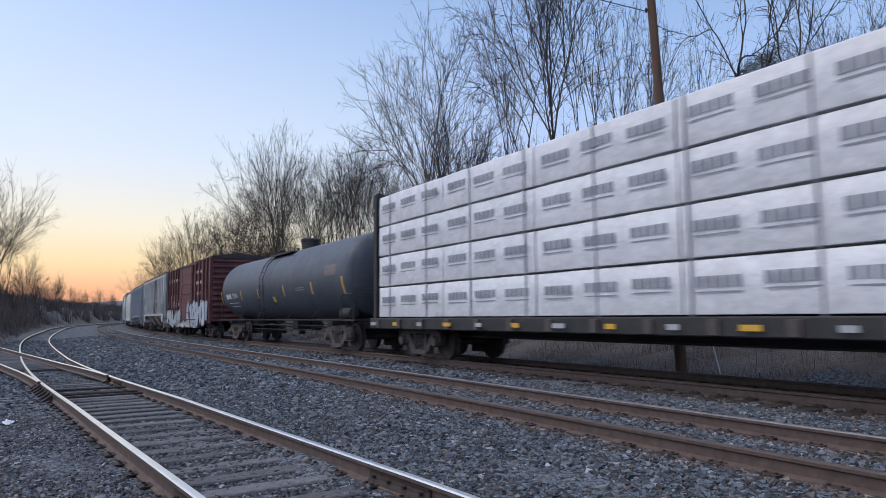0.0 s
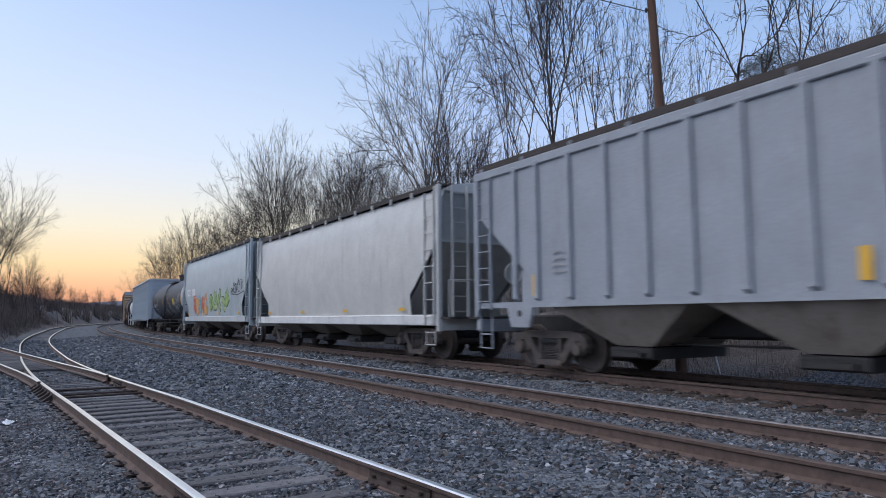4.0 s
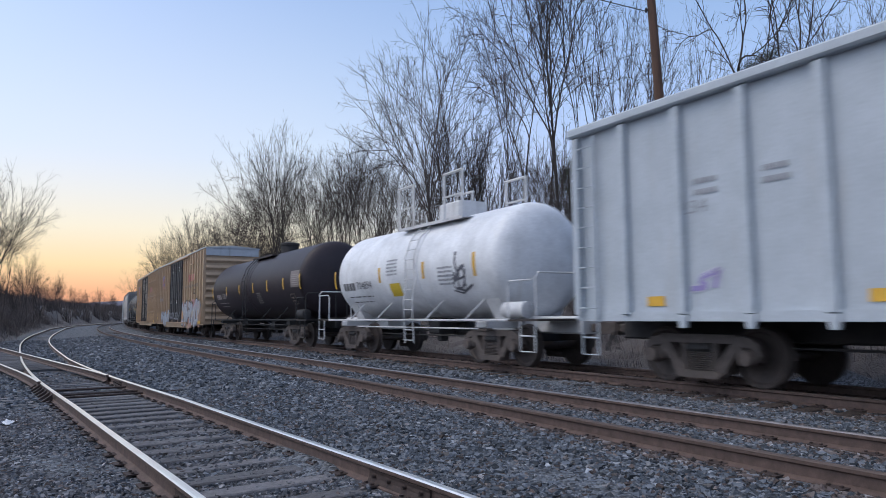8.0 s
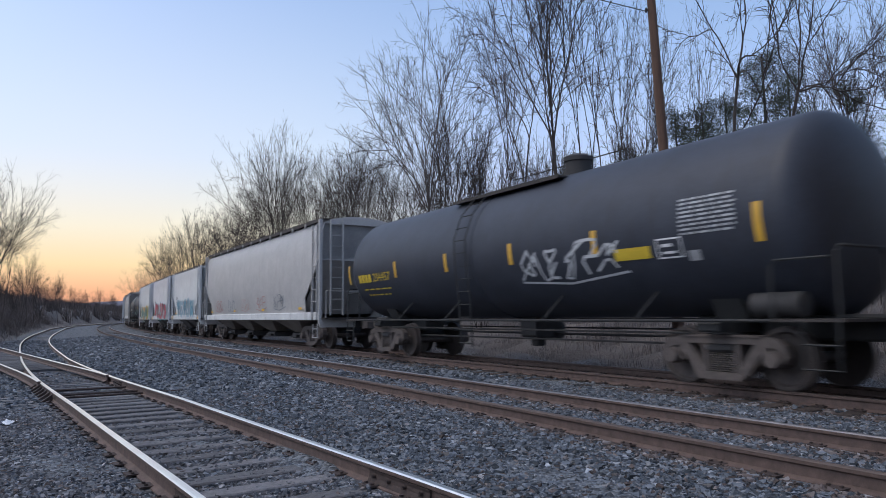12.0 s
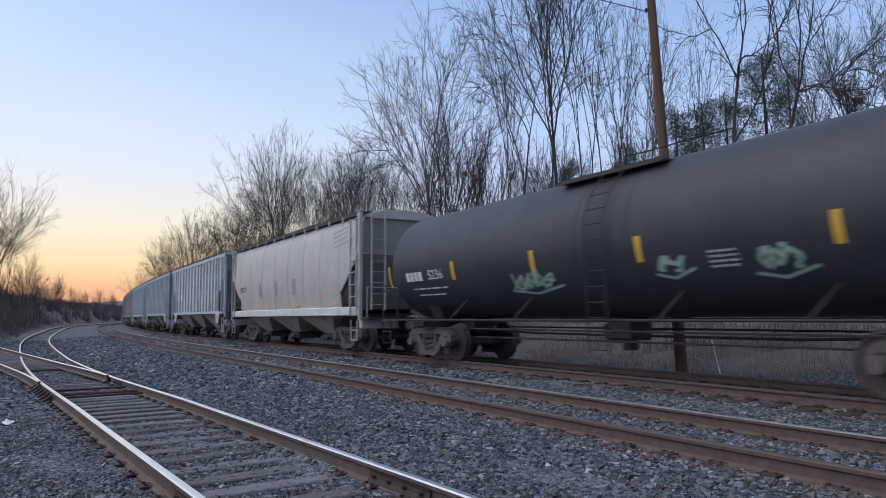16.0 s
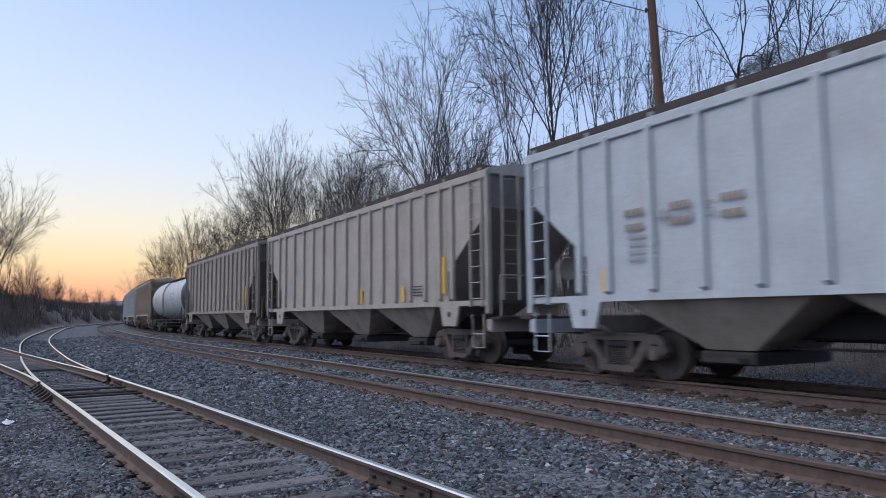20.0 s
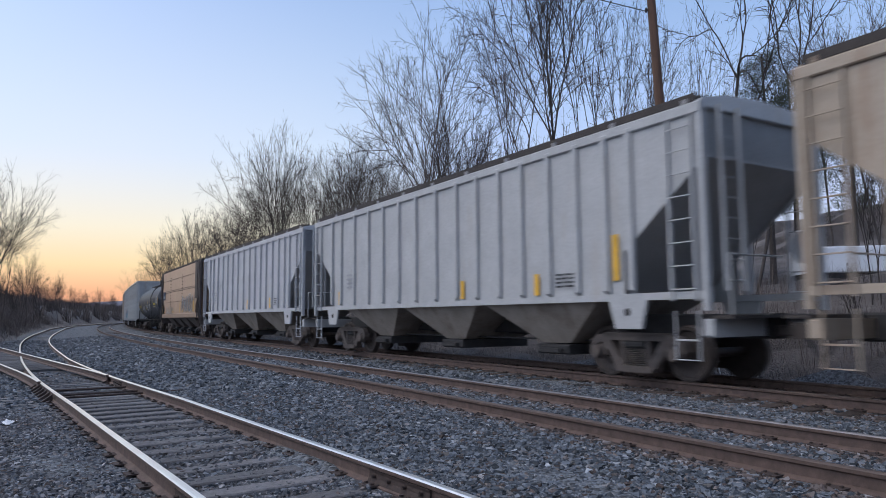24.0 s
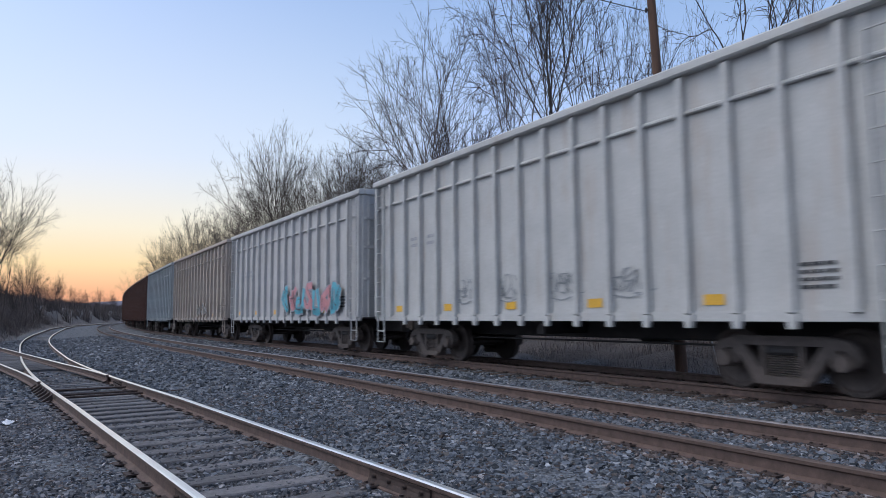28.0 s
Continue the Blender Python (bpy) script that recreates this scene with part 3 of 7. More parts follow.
# ---- dead grass and scrub on the banks ----
def blades(name, material, n, s_range, u_range, h_range, width, seed, label, category, lean=0.35, clump=0, tri=True):
    """Thin upright blades or twigs, each a narrow pointed sliver."""
    rng = np.random.default_rng(seed)
    if clump:
        cs, cu = rng.uniform(*s_range, clump), rng.uniform(*u_range, clump)
        k = rng.integers(0, clump, n)
        s, u = cs[k] + rng.normal(0, 0.5, n), cu[k] + rng.normal(0, 0.45, n)
        hs = rng.uniform(0.5, 1.0, clump)[k]
    else:
        s, u, hs = rng.uniform(*s_range, n), rng.uniform(*u_range, n), 1.0
    a = np.interp(s, MAIN.s, MAIN.a)
    x = np.interp(s, MAIN.s, MAIN.x) - u * np.sin(a)
    y = np.interp(s, MAIN.s, MAIN.y) + u * np.cos(a)
    z = np.array([ground_z(float(i), float(j)) for i, j in zip(s, u)])
    h = rng.uniform(*h_range, n) * hs
    t = rng.uniform(0, 2 * math.pi, n)
    lx, ly = rng.normal(0, lean, n) * h, rng.normal(0, lean, n) * h
    wx, wy = np.cos(t) * width, np.sin(t) * width
    base = np.stack([x, y, z - 0.05], 1)
    mid_p = base + np.stack([lx * 0.4, ly * 0.4, h * 0.6], 1)
    tip = base + np.stack([lx, ly, h], 1)
    w = np.stack([wx, wy, 0 * wx], 1)
    v = np.stack([base - w, base + w, mid_p + w * 0.7, mid_p - w * 0.7, tip], 1)
    me = bpy.data.meshes.new(name)
    o = np.arange(n)[:, None] * 5
    faces = [tuple(q) for q in (o + np.array([[0, 1, 2, 3]])).tolist()] + [tuple(q) for q in (o + np.array([[3, 2, 4]])).tolist()]
    me.from_pydata(v.reshape(-1, 3).tolist(), [], faces)
    me.materials.append(material)
    return tagged(new(name, me), label, category, kind="stuff")


blades("dead_grass", M_STRAW, 60000, (-16, 70), (-14, -7.6), (0.1, 0.34), 0.006, 11, "matted brown dead grass on the bank", "grass", clump=900)
blades("bare_scrub", M_SCRUB, 20000, (-18, 90), (-20, -9.5), (0.3, 1.5), 0.006, 12, "bare brown brush on the bank behind the rails", "scrub", 0.25, clump=420)
blades("bare_scrub", M_SCRUB, 60000, (38, 150), (7.2, 30), (0.25, 1.7), 0.013, 13, "dark bare thicket on the bank inside the bend", "scrub", 0.55, clump=1100)
blades("dead_grass", M_STRAW, 9000, (38, 110), (6.9, 10), (0.2, 0.6), 0.02, 14, "brown dead grass beside the siding", "grass", clump=300)


blades("bare_scrub", M_SCRUB, 26000, (150, 420), (7.5, 45), (1.0, 4.2), 0.05, 15, "far bare woodland edge round the bend", "scrub", 0.3, clump=500)


# ---- trees ----
def rods(a, b, ra, rb, k):
    """Straight tapered rods from a to b, k-sided and open: points and faces of one sheet. A zero end radius makes a point."""
    d = b - a
    d = d / np.maximum(np.linalg.norm(d, axis=1), 1e-9)[:, None]
    ref = np.where(abs(d[:, 2:3]) > 0.9, np.array([[1.0, 0, 0]]), np.array([[0, 0, 1.0]]))
    p = np.cross(d, ref)
    p /= np.linalg.norm(p, axis=1)[:, None]
    q = np.cross(d, p)
    w = 2 * math.pi * np.arange(k) / k
    ring = np.cos(w)[None, :, None] * p[:, None, :] + np.sin(w)[None, :, None] * q[:, None, :]
    v0 = a[:, None, :] + ring * ra[:, None, None]
    if rb is None:
        v = np.concatenate([v0, b[:, None, :]], 1)
        f = np.array([[i, (i + 1) % k, k] for i in range(k)])
    else:
        v = np.concatenate([v0, b[:, None, :] + ring * rb[:, None, None]], 1)
        f = np.array([[i, (i + 1) % k, k + (i + 1) % k, k + i] for i in range(k)])
    return v.reshape(-1, 3), (np.arange(len(a))[:, None, None] * v.shape[1] + f[None]).reshape(-1, f.shape[1])


def joined(name, pieces, mat):
    verts, faces, o = [], [], 0
    for v, f in pieces:
        verts += v.tolist()
        faces += (f + o).tolist()
        o += len(v)
    me = bpy.data.meshes.new(name)
    me.from_pydata(verts, [], faces)
    me.materials.append(mat)
    return me


def grow_tree(seed, height, radius, base, stems=1, lean=0.0, limbs=5, levels=5, twig=0.0072, sprays=1, wander=0.07, side=0.9, open_out=0.6, rise=0.0):
    """A bare broadleaf tree: a trunk that parts into limbs, which fork again and again into a rounded crown and thicken below each fork:
    (trunk and limbs, fine crown)."""
    rng = np.random.default_rng(seed)
    nodes, parent, way, todo = [], [], [], []

    def shoot(prev, p, d, length, pieces, rise):
        for k in range(pieces):
            d = d + rng.normal(0, wander, 3) + np.array([0, 0, rise])
            d = d / np.linalg.norm(d)
            p = p + d * length / pieces
            nodes.append(p)
            parent.append(prev)
            way.append(d)
            prev = len(nodes) - 1
        return prev, p, d

    def turned(d, angle, round_it):
        a = np.cross(d, (0.3, 0.1, 1.0) if abs(d[2]) < 0.9 else (1.0, 0.2, 0))
        a = a / np.linalg.norm(a)
        b = np.cross(d, a)
        return d * math.cos(angle) + (a * math.cos(round_it) + b * math.sin(round_it)) * math.sin(angle)

    for k in range(stems):
        w = 2 * math.pi * (k + rng.uniform(-0.2, 0.2)) / stems
        p = np.array([0.3 * math.cos(w), 0.3 * math.sin(w), 0.0]) * (stems > 1) + np.array([0, 0, -0.4])
        d = np.array([lean + 0.12 * math.cos(w) * (stems > 1), 0.12 * math.sin(w) * (stems > 1), 1.0])
        nodes.append(p)
        parent.append(-1)
        way.append(d / np.linalg.norm(d))
        at, p, d = shoot(len(nodes) - 1, p, way[-1], height * base * rng.uniform(0.85, 1.1), 7, 0.01)
        n = max(2, limbs // stems + (stems == 1))
        for i in range(n):
            first = i == 0
            up = at if i < 3 else at - int(rng.integers(0, 3))
            todo.append((up, nodes[up], turned(d, rng.uniform(0.08, 0.2) if first else open_out * rng.uniform(0.65, 1.2), 2 * math.pi * i / n + rng.uniform(-0.4, 0.4)), height * (1 - base) * 0.27 * rng.uniform(0.85, 1.15), 0))
    while todo:
        at, p, d, length, level = todo.pop()
        start = len(nodes)
        at, p, d = shoot(at, p, d, length, 5 if level < 2 else 4 if level < 4 else 3, rise)
        if level < levels:
            w = rng.uniform(0, 2 * math.pi)
            todo.append((at, p, turned(d, rng.uniform(0.08, 0.3), w), length * rng.uniform(0.76, 0.92), level + 1))
            todo.append((at, p, turned(d, rng.uniform(0.35, 0.65), w + math.pi + rng.uniform(-0.5, 0.5)), length * rng.uniform(0.6, 0.8), level + 1))
            # laterals along the way
            for q in range(start, len(nodes) - 1):
                if rng.random() < 0.26:
                    todo.append((q, nodes[q], turned(way[q], rng.uniform(0.5, 0.85), rng.uniform(0, 6.28)), length * rng.uniform(0.5, 0.8), min(levels, level + 2)))
    pts, dirs = np.array(nodes), np.array(way)
    # bring the crown to its height and breadth
    pts[:, 2] *= height / np.quantile(pts[:, 2], 0.995)
    across = np.hypot(pts[:, 0] - lean * pts[:, 2], pts[:, 1])
    pts[:, :2] = (pts[:, :2] - np.outer(pts[:, 2], (lean, 0))) * (radius / np.quantile(across, 0.97)) + np.outer(pts[:, 2], (lean, 0))
    dirs = dirs * np.array([radius / np.quantile(across, 0.97)] * 2 + [1.0])
    dirs /= np.linalg.norm(dirs, axis=1)[:, None]
    step = 0.3
    parent = np.array(parent)
    n = len(pts)
    area = np.zeros(n)
    kids = np.bincount(parent[parent >= 0], minlength=n)
    power = 2.75
    for i in range(n - 1, -1, -1):
        if kids[i] == 0:
            area[i] = twig ** power
        if parent[i] >= 0:
            area[parent[i]] += area[i]
    r = area ** (1 / power)
    own = np.nonzero(parent >= 0)[0]
    a, b = pts[parent[own]], pts[own]
    ra, rb = np.minimum(r[parent[own]], r[own] * 1.35), r[own]
    thick, thin = rb > 0.034, rb <= 0.034
    wood = [rods(a[thick], b[thick] + (b[thick] - a[thick]) * 0.06, ra[thick], rb[thick], 6)]
    fine = [rods(a[thin], b[thin], ra[thin], rb[thin], 3)]


    def fan(at, along, spread, rise):
        d = along * 0.8 + rng.normal(0, spread, (len(at), 3)) + np.array([0, 0, rise])
        return d / np.linalg.norm(d, axis=1)[:, None]
    # side branches along the thinner wood, each of two bowed lengths, and twiglets on those
    src = np.repeat(np.nonzero(r < 0.06)[0], sprays)
    src = src[rng.random(len(src)) < np.interp(r[src], (0.0, 0.03, 0.06), (0.75, 0.4, 0.2))]
    p0 = pts[src] + dirs[src] * rng.uniform(-0.5, 0.5, (len(src), 1)) * step
    d0 = fan(p0, dirs[src], 0.55, 0.12)
    ln = side * rng.uniform(0.3, 1.0, len(src))[:, None] * 0.5
    p1 = p0 + d0 * ln
    d1 = fan(p1, d0, 0.28, 0.2)
    p2 = p1 + d1 * ln
    th = np.full(len(src), twig)
    fine.append(rods(p0, p1, th, th * 0.75, 3))
    fine.append(rods(p1, p2, th * 0.75, None, 3))
    for a, b, d in ((p0, p1, d0), (p1, p2, d1)):
        q = a + (b - a) * rng.uniform(0.2, 1.0, (len(a), 1))
        fine.append(rods(q, q + fan(q, d, 0.5, 0.15) * ln * rng.uniform(0.35, 0.8, (len(a), 1)), th * 0.7, None, 3))
    return wood, fine


def tree_kind(name, label, seed, height, *shape, group="trees along the line", **more):
    wood, fine = grow_tree(seed, height, *shape, **more)
    ob = thing(name, label, "tree", group)
    part("trunk", joined("trunk", wood, M_BARK), None, ob)
    part("crown", joined("crown", fine, M_TWIG), None, ob)
    ob["tall"] = float(height)
    return ob


def stand(line_s, u, extra=0.0):
    p = MAIN.at(line_s, u)
    return Vector((p.x, p.y, ground_z(line_s, u) + extra))


TALL = "tall leafless tree with spreading grey-brown limbs"
KINDS = [tree_kind("bare_tree", TALL, 31, 17, 6.0, 0.38, limbs=6, open_out=0.55),
         tree_kind("bare_tree", TALL, 32, 17, 4.7, 0.4, lean=0.03, limbs=4, open_out=0.4),
         tree_kind("bare_tree", "leafless tree with a broad rounded crown", 33, 17, 6.6, 0.3, limbs=6, open_out=0.65),
         tree_kind("bare_tree", "slim leafless tree with steep branches", 34, 17, 3.0, 0.42, 2, limbs=4, levels=4, open_out=0.25, side=0.8, rise=0.03),
         tree_kind("bare_tree", TALL, 35, 17, 5.2, 0.36, 2, limbs=5, open_out=0.45)]
GNARLED = [tree_kind("gnarled_tree", "leaning dark leafless tree with long crooked limbs", 38 + i, 16, 4.6, 0.46, lean=(0.09, 0.2)[i], limbs=4, levels=3, twig=0.0125, wander=0.14, side=1.3, open_out=0.9) for i in range(2)]
SAPLINGS = [tree_kind("bare_sapling", "slender leafless young tree among the brush", 61 + i, 9, 2.4, 0.2, 1 + i, limbs=4, levels=4, side=0.7, open_out=0.45) for i in range(3)]
BUSHES = [tree_kind("bare_bush", "tangled leafless bush on the bank", 71 + i, 4, 2.0, 0.08, 4, limbs=8, levels=3, twig=0.009, side=0.6, group="bushes on the banks") for i in range(3)]


def px_place(x, depth):
    """A place on the ground at a bearing (x as tangent of the angle from the view axis) and depth."""
    return x * depth, depth


def plant(kind, x, y, h, base, turn):
    """h: wanted height; base: height of the ground there."""
    k = h / kind["tall"]
    return copy_thing(kind, Matrix.Translation((x, y, base)) @ Euler((0, 0, turn)).to_matrix().to_4x4() @ Matrix.Scale(k, 4))


def to_su(x, y):
    i = int(np.argmin((MAIN.x - x) ** 2 + (MAIN.y - y) ** 2))
    a = MAIN.a[i]
    return float(MAIN.s[i]), float(-(x - MAIN.x[i]) * math.sin(a) + (y - MAIN.y[i]) * math.cos(a))


# bearing (tangent), depth, height, kind
ROW = [(-0.004, 40, 18.2, 0), (-0.055, 46, 13.0, 4), (0.13, 36, 20.5, 4), (0.175, 34, 21.0, 1), (0.1, 41, 18.5, 3), (0.215, 37, 19.0, 3), (0.25, 35, 18.0, 3),
       (0.285, 36, 15.5, 3), (-0.09, 56, 15.0, 4), (-0.135, 60, 14.5, 1), (-0.165, 66, 15.5, 4), (-0.235, 64, 18.0, 2), (-0.285, 74, 16.0, 4), (-0.20, 76, 16.5, 0), (-0.12, 72, 17, 0),
       (-0.247, 67, 17.2, 0), (-0.225, 69, 16.8, 2), (-0.362, 99, 15.0, 0), (-0.15, 65, 15.0, 2), (-0.378, 101, 14.2, 2), (-0.27, 78, 15.0, 2), (-0.105, 60, 14.5, 0), (-0.012, 44, 16.8, 4), (-0.3, 82, 14, 0), (-0.41, 118, 12.8, 2), (-0.185, 72, 15.5, 2),
       (-0.315, 88, 13.0, 4), (-0.36, 96, 15.5, 2), (-0.385, 104, 14.5, 0), (-0.4, 112, 13, 1), (-0.425, 126, 12.5, 2), (-0.437, 136, 11, 0), (-0.33, 92, 14.5, 1),
       (0.345, 34, 14.2, 3), (0.385, 36, 12.5, 3), (0.315, 40, 14.5, 3), (0.565, 40, 15.5, 1), (0.635, 30, 13.5, 1), (0.69, 28, 14, 3),
       (-0.655, 58, 13.2, 0), (-0.64, 66, 12.5, 4), (-0.635, 84, 11.5, 3), (-0.66, 52, 9, 4), (-0.61, 72, 7.5, 4), (-0.6, 96, 9.5, 2), (-0.575, 104, 8.0, 4), (-0.555, 118, 7.5, 0), (-0.70, 60, 13, 3), (-0.535, 128, 7, 4), (-0.59, 86, 8.0, 0)]
rnd = random.Random(17)
for t, d, h, k in ROW:
    x, y = px_place(t, d)
    s, u = to_su(x, y)
    plant(KINDS[k], x, y, h, ground_z(s, u), rnd.uniform(0, 6.28))
for i in range(9):
    t, d = rnd.uniform(-0.02, 0.33), rnd.uniform(33, 46)
    x, y = px_place(t, d)
    s, u = to_su(x, y)
    plant(SAPLINGS[i % 3], x, y, rnd.uniform(8, 12), ground_z(s, u), rnd.uniform(0, 6.28))
for (t, d, h, k), turn in zip(((0.415, 28, 16.5, 0), (0.45, 27, 16.5, 1)), (0.15, -0.1)):
    x, y = px_place(t, d)
    s, u = to_su(x, y)
    plant(GNARLED[k], x, y, h, ground_z(s, u), turn)
for i in range(52):
    s, u = (rnd.uniform(22, 120), rnd.uniform(-26, -12.5)) if i < 34 else (rnd.uniform(-2, 22), rnd.uniform(-26, -14))
    p = stand(s, u)
    plant(SAPLINGS[i % 3], p.x, p.y, rnd.uniform(6, 11.5) if i < 34 else rnd.uniform(4.5, 7.5), p.z, rnd.uniform(0, 6.28))
for i in range(30):
    s, u = rnd.uniform(50, 150), rnd.uniform(13, 30)
    p = stand(s, u)
    plant(SAPLINGS[i % 3], p.x, p.y, rnd.uniform(3, 6), p.z, rnd.uniform(0, 6.28))
for i in range(70):
    s, u = (rnd.uniform(40, 130), rnd.uniform(8.5, 22)) if i < 48 else (rnd.uniform(4, 70), rnd.uniform(-20, -11))
    p = stand(s, u)
    plant(BUSHES[i % 3], p.x, p.y, rnd.uniform(1.6, 3.6) * (1 if i < 48 else 0.7), p.z - 0.05, rnd.uniform(0, 6.28))
for i in range(44):
    s, u = rnd.uniform(150, 400), rnd.uniform(9, 42)
    p = stand(s, u)
    plant((KINDS + SAPLINGS)[i % 8], p.x, p.y, rnd.uniform(5.5, 9.5), p.z, rnd.uniform(0, 6.28))
for k in KINDS + SAPLINGS + GNARLED + BUSHES:
    p = stand(rnd.uniform(150, 200), rnd.uniform(-40, -22))
    k.matrix_basis = Matrix.Translation(p)


def pine(name, x, y, base, h, seed):
    """A ragged conifer: a trunk and whorls of drooping boughs set with needle slivers."""
    r = random.Random(seed)
    ob = thing(name, "dark ragged evergreen behind the bare trees", "tree", "trees along the line", m=Matrix.Translation((x, y, base)))
    part("trunk", MB().tube([(0, 0, -0.3), (0.05, 0, h * 0.5), (0, 0.05, h)], 0.16, 7, 0.03), M_BARK, ob)
    rng = np.random.default_rng(seed)
    starts, ends = [], []
    for i in range(int(h * 7)):
        f = i / (h * 7)
        z = h * (0.3 + 0.7 * f)
        ln = math.sin(math.pi * min(0.96, 0.25 + 0.72 * f)) * h * 0.17 * r.uniform(0.5, 1.2) + 0.2
        w = r.uniform(0, 6.28)
        d = np.array([math.cos(w), math.sin(w), r.uniform(0.0, 0.5)])
        for g in (0.35, 0.6, 0.8, 1.0):
            c = np.array([0, 0, z]) + d * ln * g + rng.normal(0, 0.14, 3)
            n = 46
            at = c[None] + rng.normal(0, 0.17, (n, 3))
            e = rng.normal(0, 1, (n, 3)) + np.array([0, 0, 0.4])
            e /= np.linalg.norm(e, axis=1)[:, None]
            starts.append(at)
            ends.append(at + e * rng.uniform(0.06, 0.15, (n, 1)))
    a, b = np.concatenate(starts), np.concatenate(ends)
    nd = joined("crown", [rods(a, b, np.full(len(a), 0.015), None, 3)], M_NEEDLE)
    part("crown", nd, None, ob)


for t, d, h, sd in ((0.478, 31, 10.6, 1), (0.515, 33, 9.8, 2), (0.385, 34, 9.2, 3), (0.345, 38, 9.6, 4), (0.60, 32, 8.8, 5), (0.42, 36, 9.6, 6), (0.27, 40, 8.2, 7), (0.185, 42, 8.0, 8)):
    x, y = px_place(t, d)
    s, u = to_su(x, y)
    pine("evergreen_tree", x, y, ground_z(s, u), h, sd)

# ---- utility pole with its service cable ----
pole = thing("utility_pole", "leaning brown wooden utility pole beside the track", "utility pole")
foot, head_p = Vector((5.34, 15.7, -0.35)), Vector((5.0, 15.9, 9.3))
part("pole", MB().tube([foot, foot.lerp(head_p, 0.5), head_p], 0.135, 12, 0.095), M_POLE, pole, smooth=50)
arm = foot.lerp(head_p, 0.908)
part("bracket", MB().tube([arm, arm + Vector((-0.14, 0, 0.03))], 0.022, 6), M_IRON, pole)
part("insulator", MB().tube([arm + Vector((-0.14, 0, -0.03)), arm + Vector((-0.14, 0, 0.08))], 0.03, 8), M_CABLE, pole)
end = arm + Vector((-16.0, -6.0, 2.2))
wire = MB().tube([arm.lerp(end, i / 10) + Vector((-0.14, 0, -1.2 * (i / 10) * (1 - i / 10))) for i in range(11)], 0.012, 5)
tagged(part("overhead_cable", wire, M_CABLE, None), "thin black cable strung from the utility pole", "cable")

# ---- small things on the ground ----
def crumple(name, x, y, z, size, seed, label):
    r = random.Random(seed)
    mb = MB()
    n = 7
    for i in range(n):
        for j in range(n):
            mb.v.append(((i / (n - 1) - 0.5) * size * 1.6 + r.gauss(0, size * .06), (j / (n - 1) - 0.5) * size + r.gauss(0, size * .06), 0.02 + abs(r.gauss(0, size * 0.22))))
    mb.f = [(i * n + j, (i + 1) * n + j, (i + 1) * n + j + 1, i * n + j + 1) for i in range(n - 1) for j in range(n - 1)]
    ob = part(name, mb, M_LITTER, None)
    ob.matrix_basis = Matrix.Translation((x, y, z)) @ Euler((0, 0, r.uniform(0, 3))).to_matrix().to_4x4()
    return tagged(ob, label, "litter")


crumple("plastic_bag", -6.05, 9.75, -0.235, 0.17, 1, "crumpled white plastic bag on the gravel")
crumple("plastic_scrap", 4.2, 15.4, -0.17, 0.16, 2, "scrap of white plastic beside the rail")
crumple("plastic_bag", 9.2, 15.6, 0.25, 0.22, 4, "torn white plastic bag caught in the brush")
stake = part("marker_stake", MB().tube([(6.28, 15.9, -0.2), (6.12, 15.95, 0.62)], 0.014, 6), M_LITTER, None)
tagged(stake, "thin pale marker stake leaning on the bank", "stake")

# ---- a parked trailer beyond the brush ----
def trailer(x, y, turn, base):
    ob = thing("box_trailer", "white box trailer parked beyond the brush", "trailer", m=Matrix.Translation((x, y, base)) @ Euler((0, 0, turn)).to_matrix().to_4x4())
    white = node_material("trailer_white", (0.74, 0.76, 0.8), rough=0.4, vary=0.06, grain=1, fine=20, bump=0.03)
    part("body", MB().box(-4.5, 4.5, -1.25, 1.25, 1.6, 2.75, 0.05), white, ob)
    part("chassis", MB().box(-4.4, 4.4, -1.0, 1.0, 0.9, 1.59), M_CABLE, ob)
    for wx in (-3.4, -2.3):
        for wy in (-1.0, 1.0):
            part("wheel", MB().lathe_y([(wy - 0.14, 0.3), (wy - 0.14, 0.5), (wy + 0.14, 0.5), (wy + 0.14, 0.3)], 18, wx, 0.5), M_CABLE, ob)
    part("landing_leg", MB().box(3.1, 3.25, -0.8, -0.65, 0, 0.9), M_IRON, ob)
    part("landing_leg", MB().box(3.1, 3.25, 0.65, 0.8, 0, 0.9), M_IRON, ob)


trailer(20.5, 30.5, radians(-12), 1.35)

# ---- distant wooded ridge ----
ridge = MB()
for i in range(81):
    w = radians(-95 + 190 * i / 80)
    h = 24 + 12 * noise.noise(Vector((i * 0.17, 0, 0))) + 5 * noise.noise(Vector((i * 0.9, 3, 0)))
    for rad, z in ((880, -6), (900, h * 0.75), (990, h)):
        ridge.v.append((rad * math.sin(w), rad * math.cos(w), z))
ridge.f = [(i * 3 + j, i * 3 + 3 + j, i * 3 + 4 + j, i * 3 + 1 + j) for i in range(80) for j in range(2)]
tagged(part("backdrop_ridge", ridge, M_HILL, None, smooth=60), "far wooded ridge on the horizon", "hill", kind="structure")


# ---- freight cars: x forward along the car, -y towards the camera, z above the rail top ----
def paint(name, colour, dirt=None, rough=0.6, streak=0.35, vary=0.1, spec=0.35):
    return node_material(name, colour, rough=rough, vary=vary, grain=1.3, fine=22, bump=0.05, second=dirt, streak=streak, spec=spec)


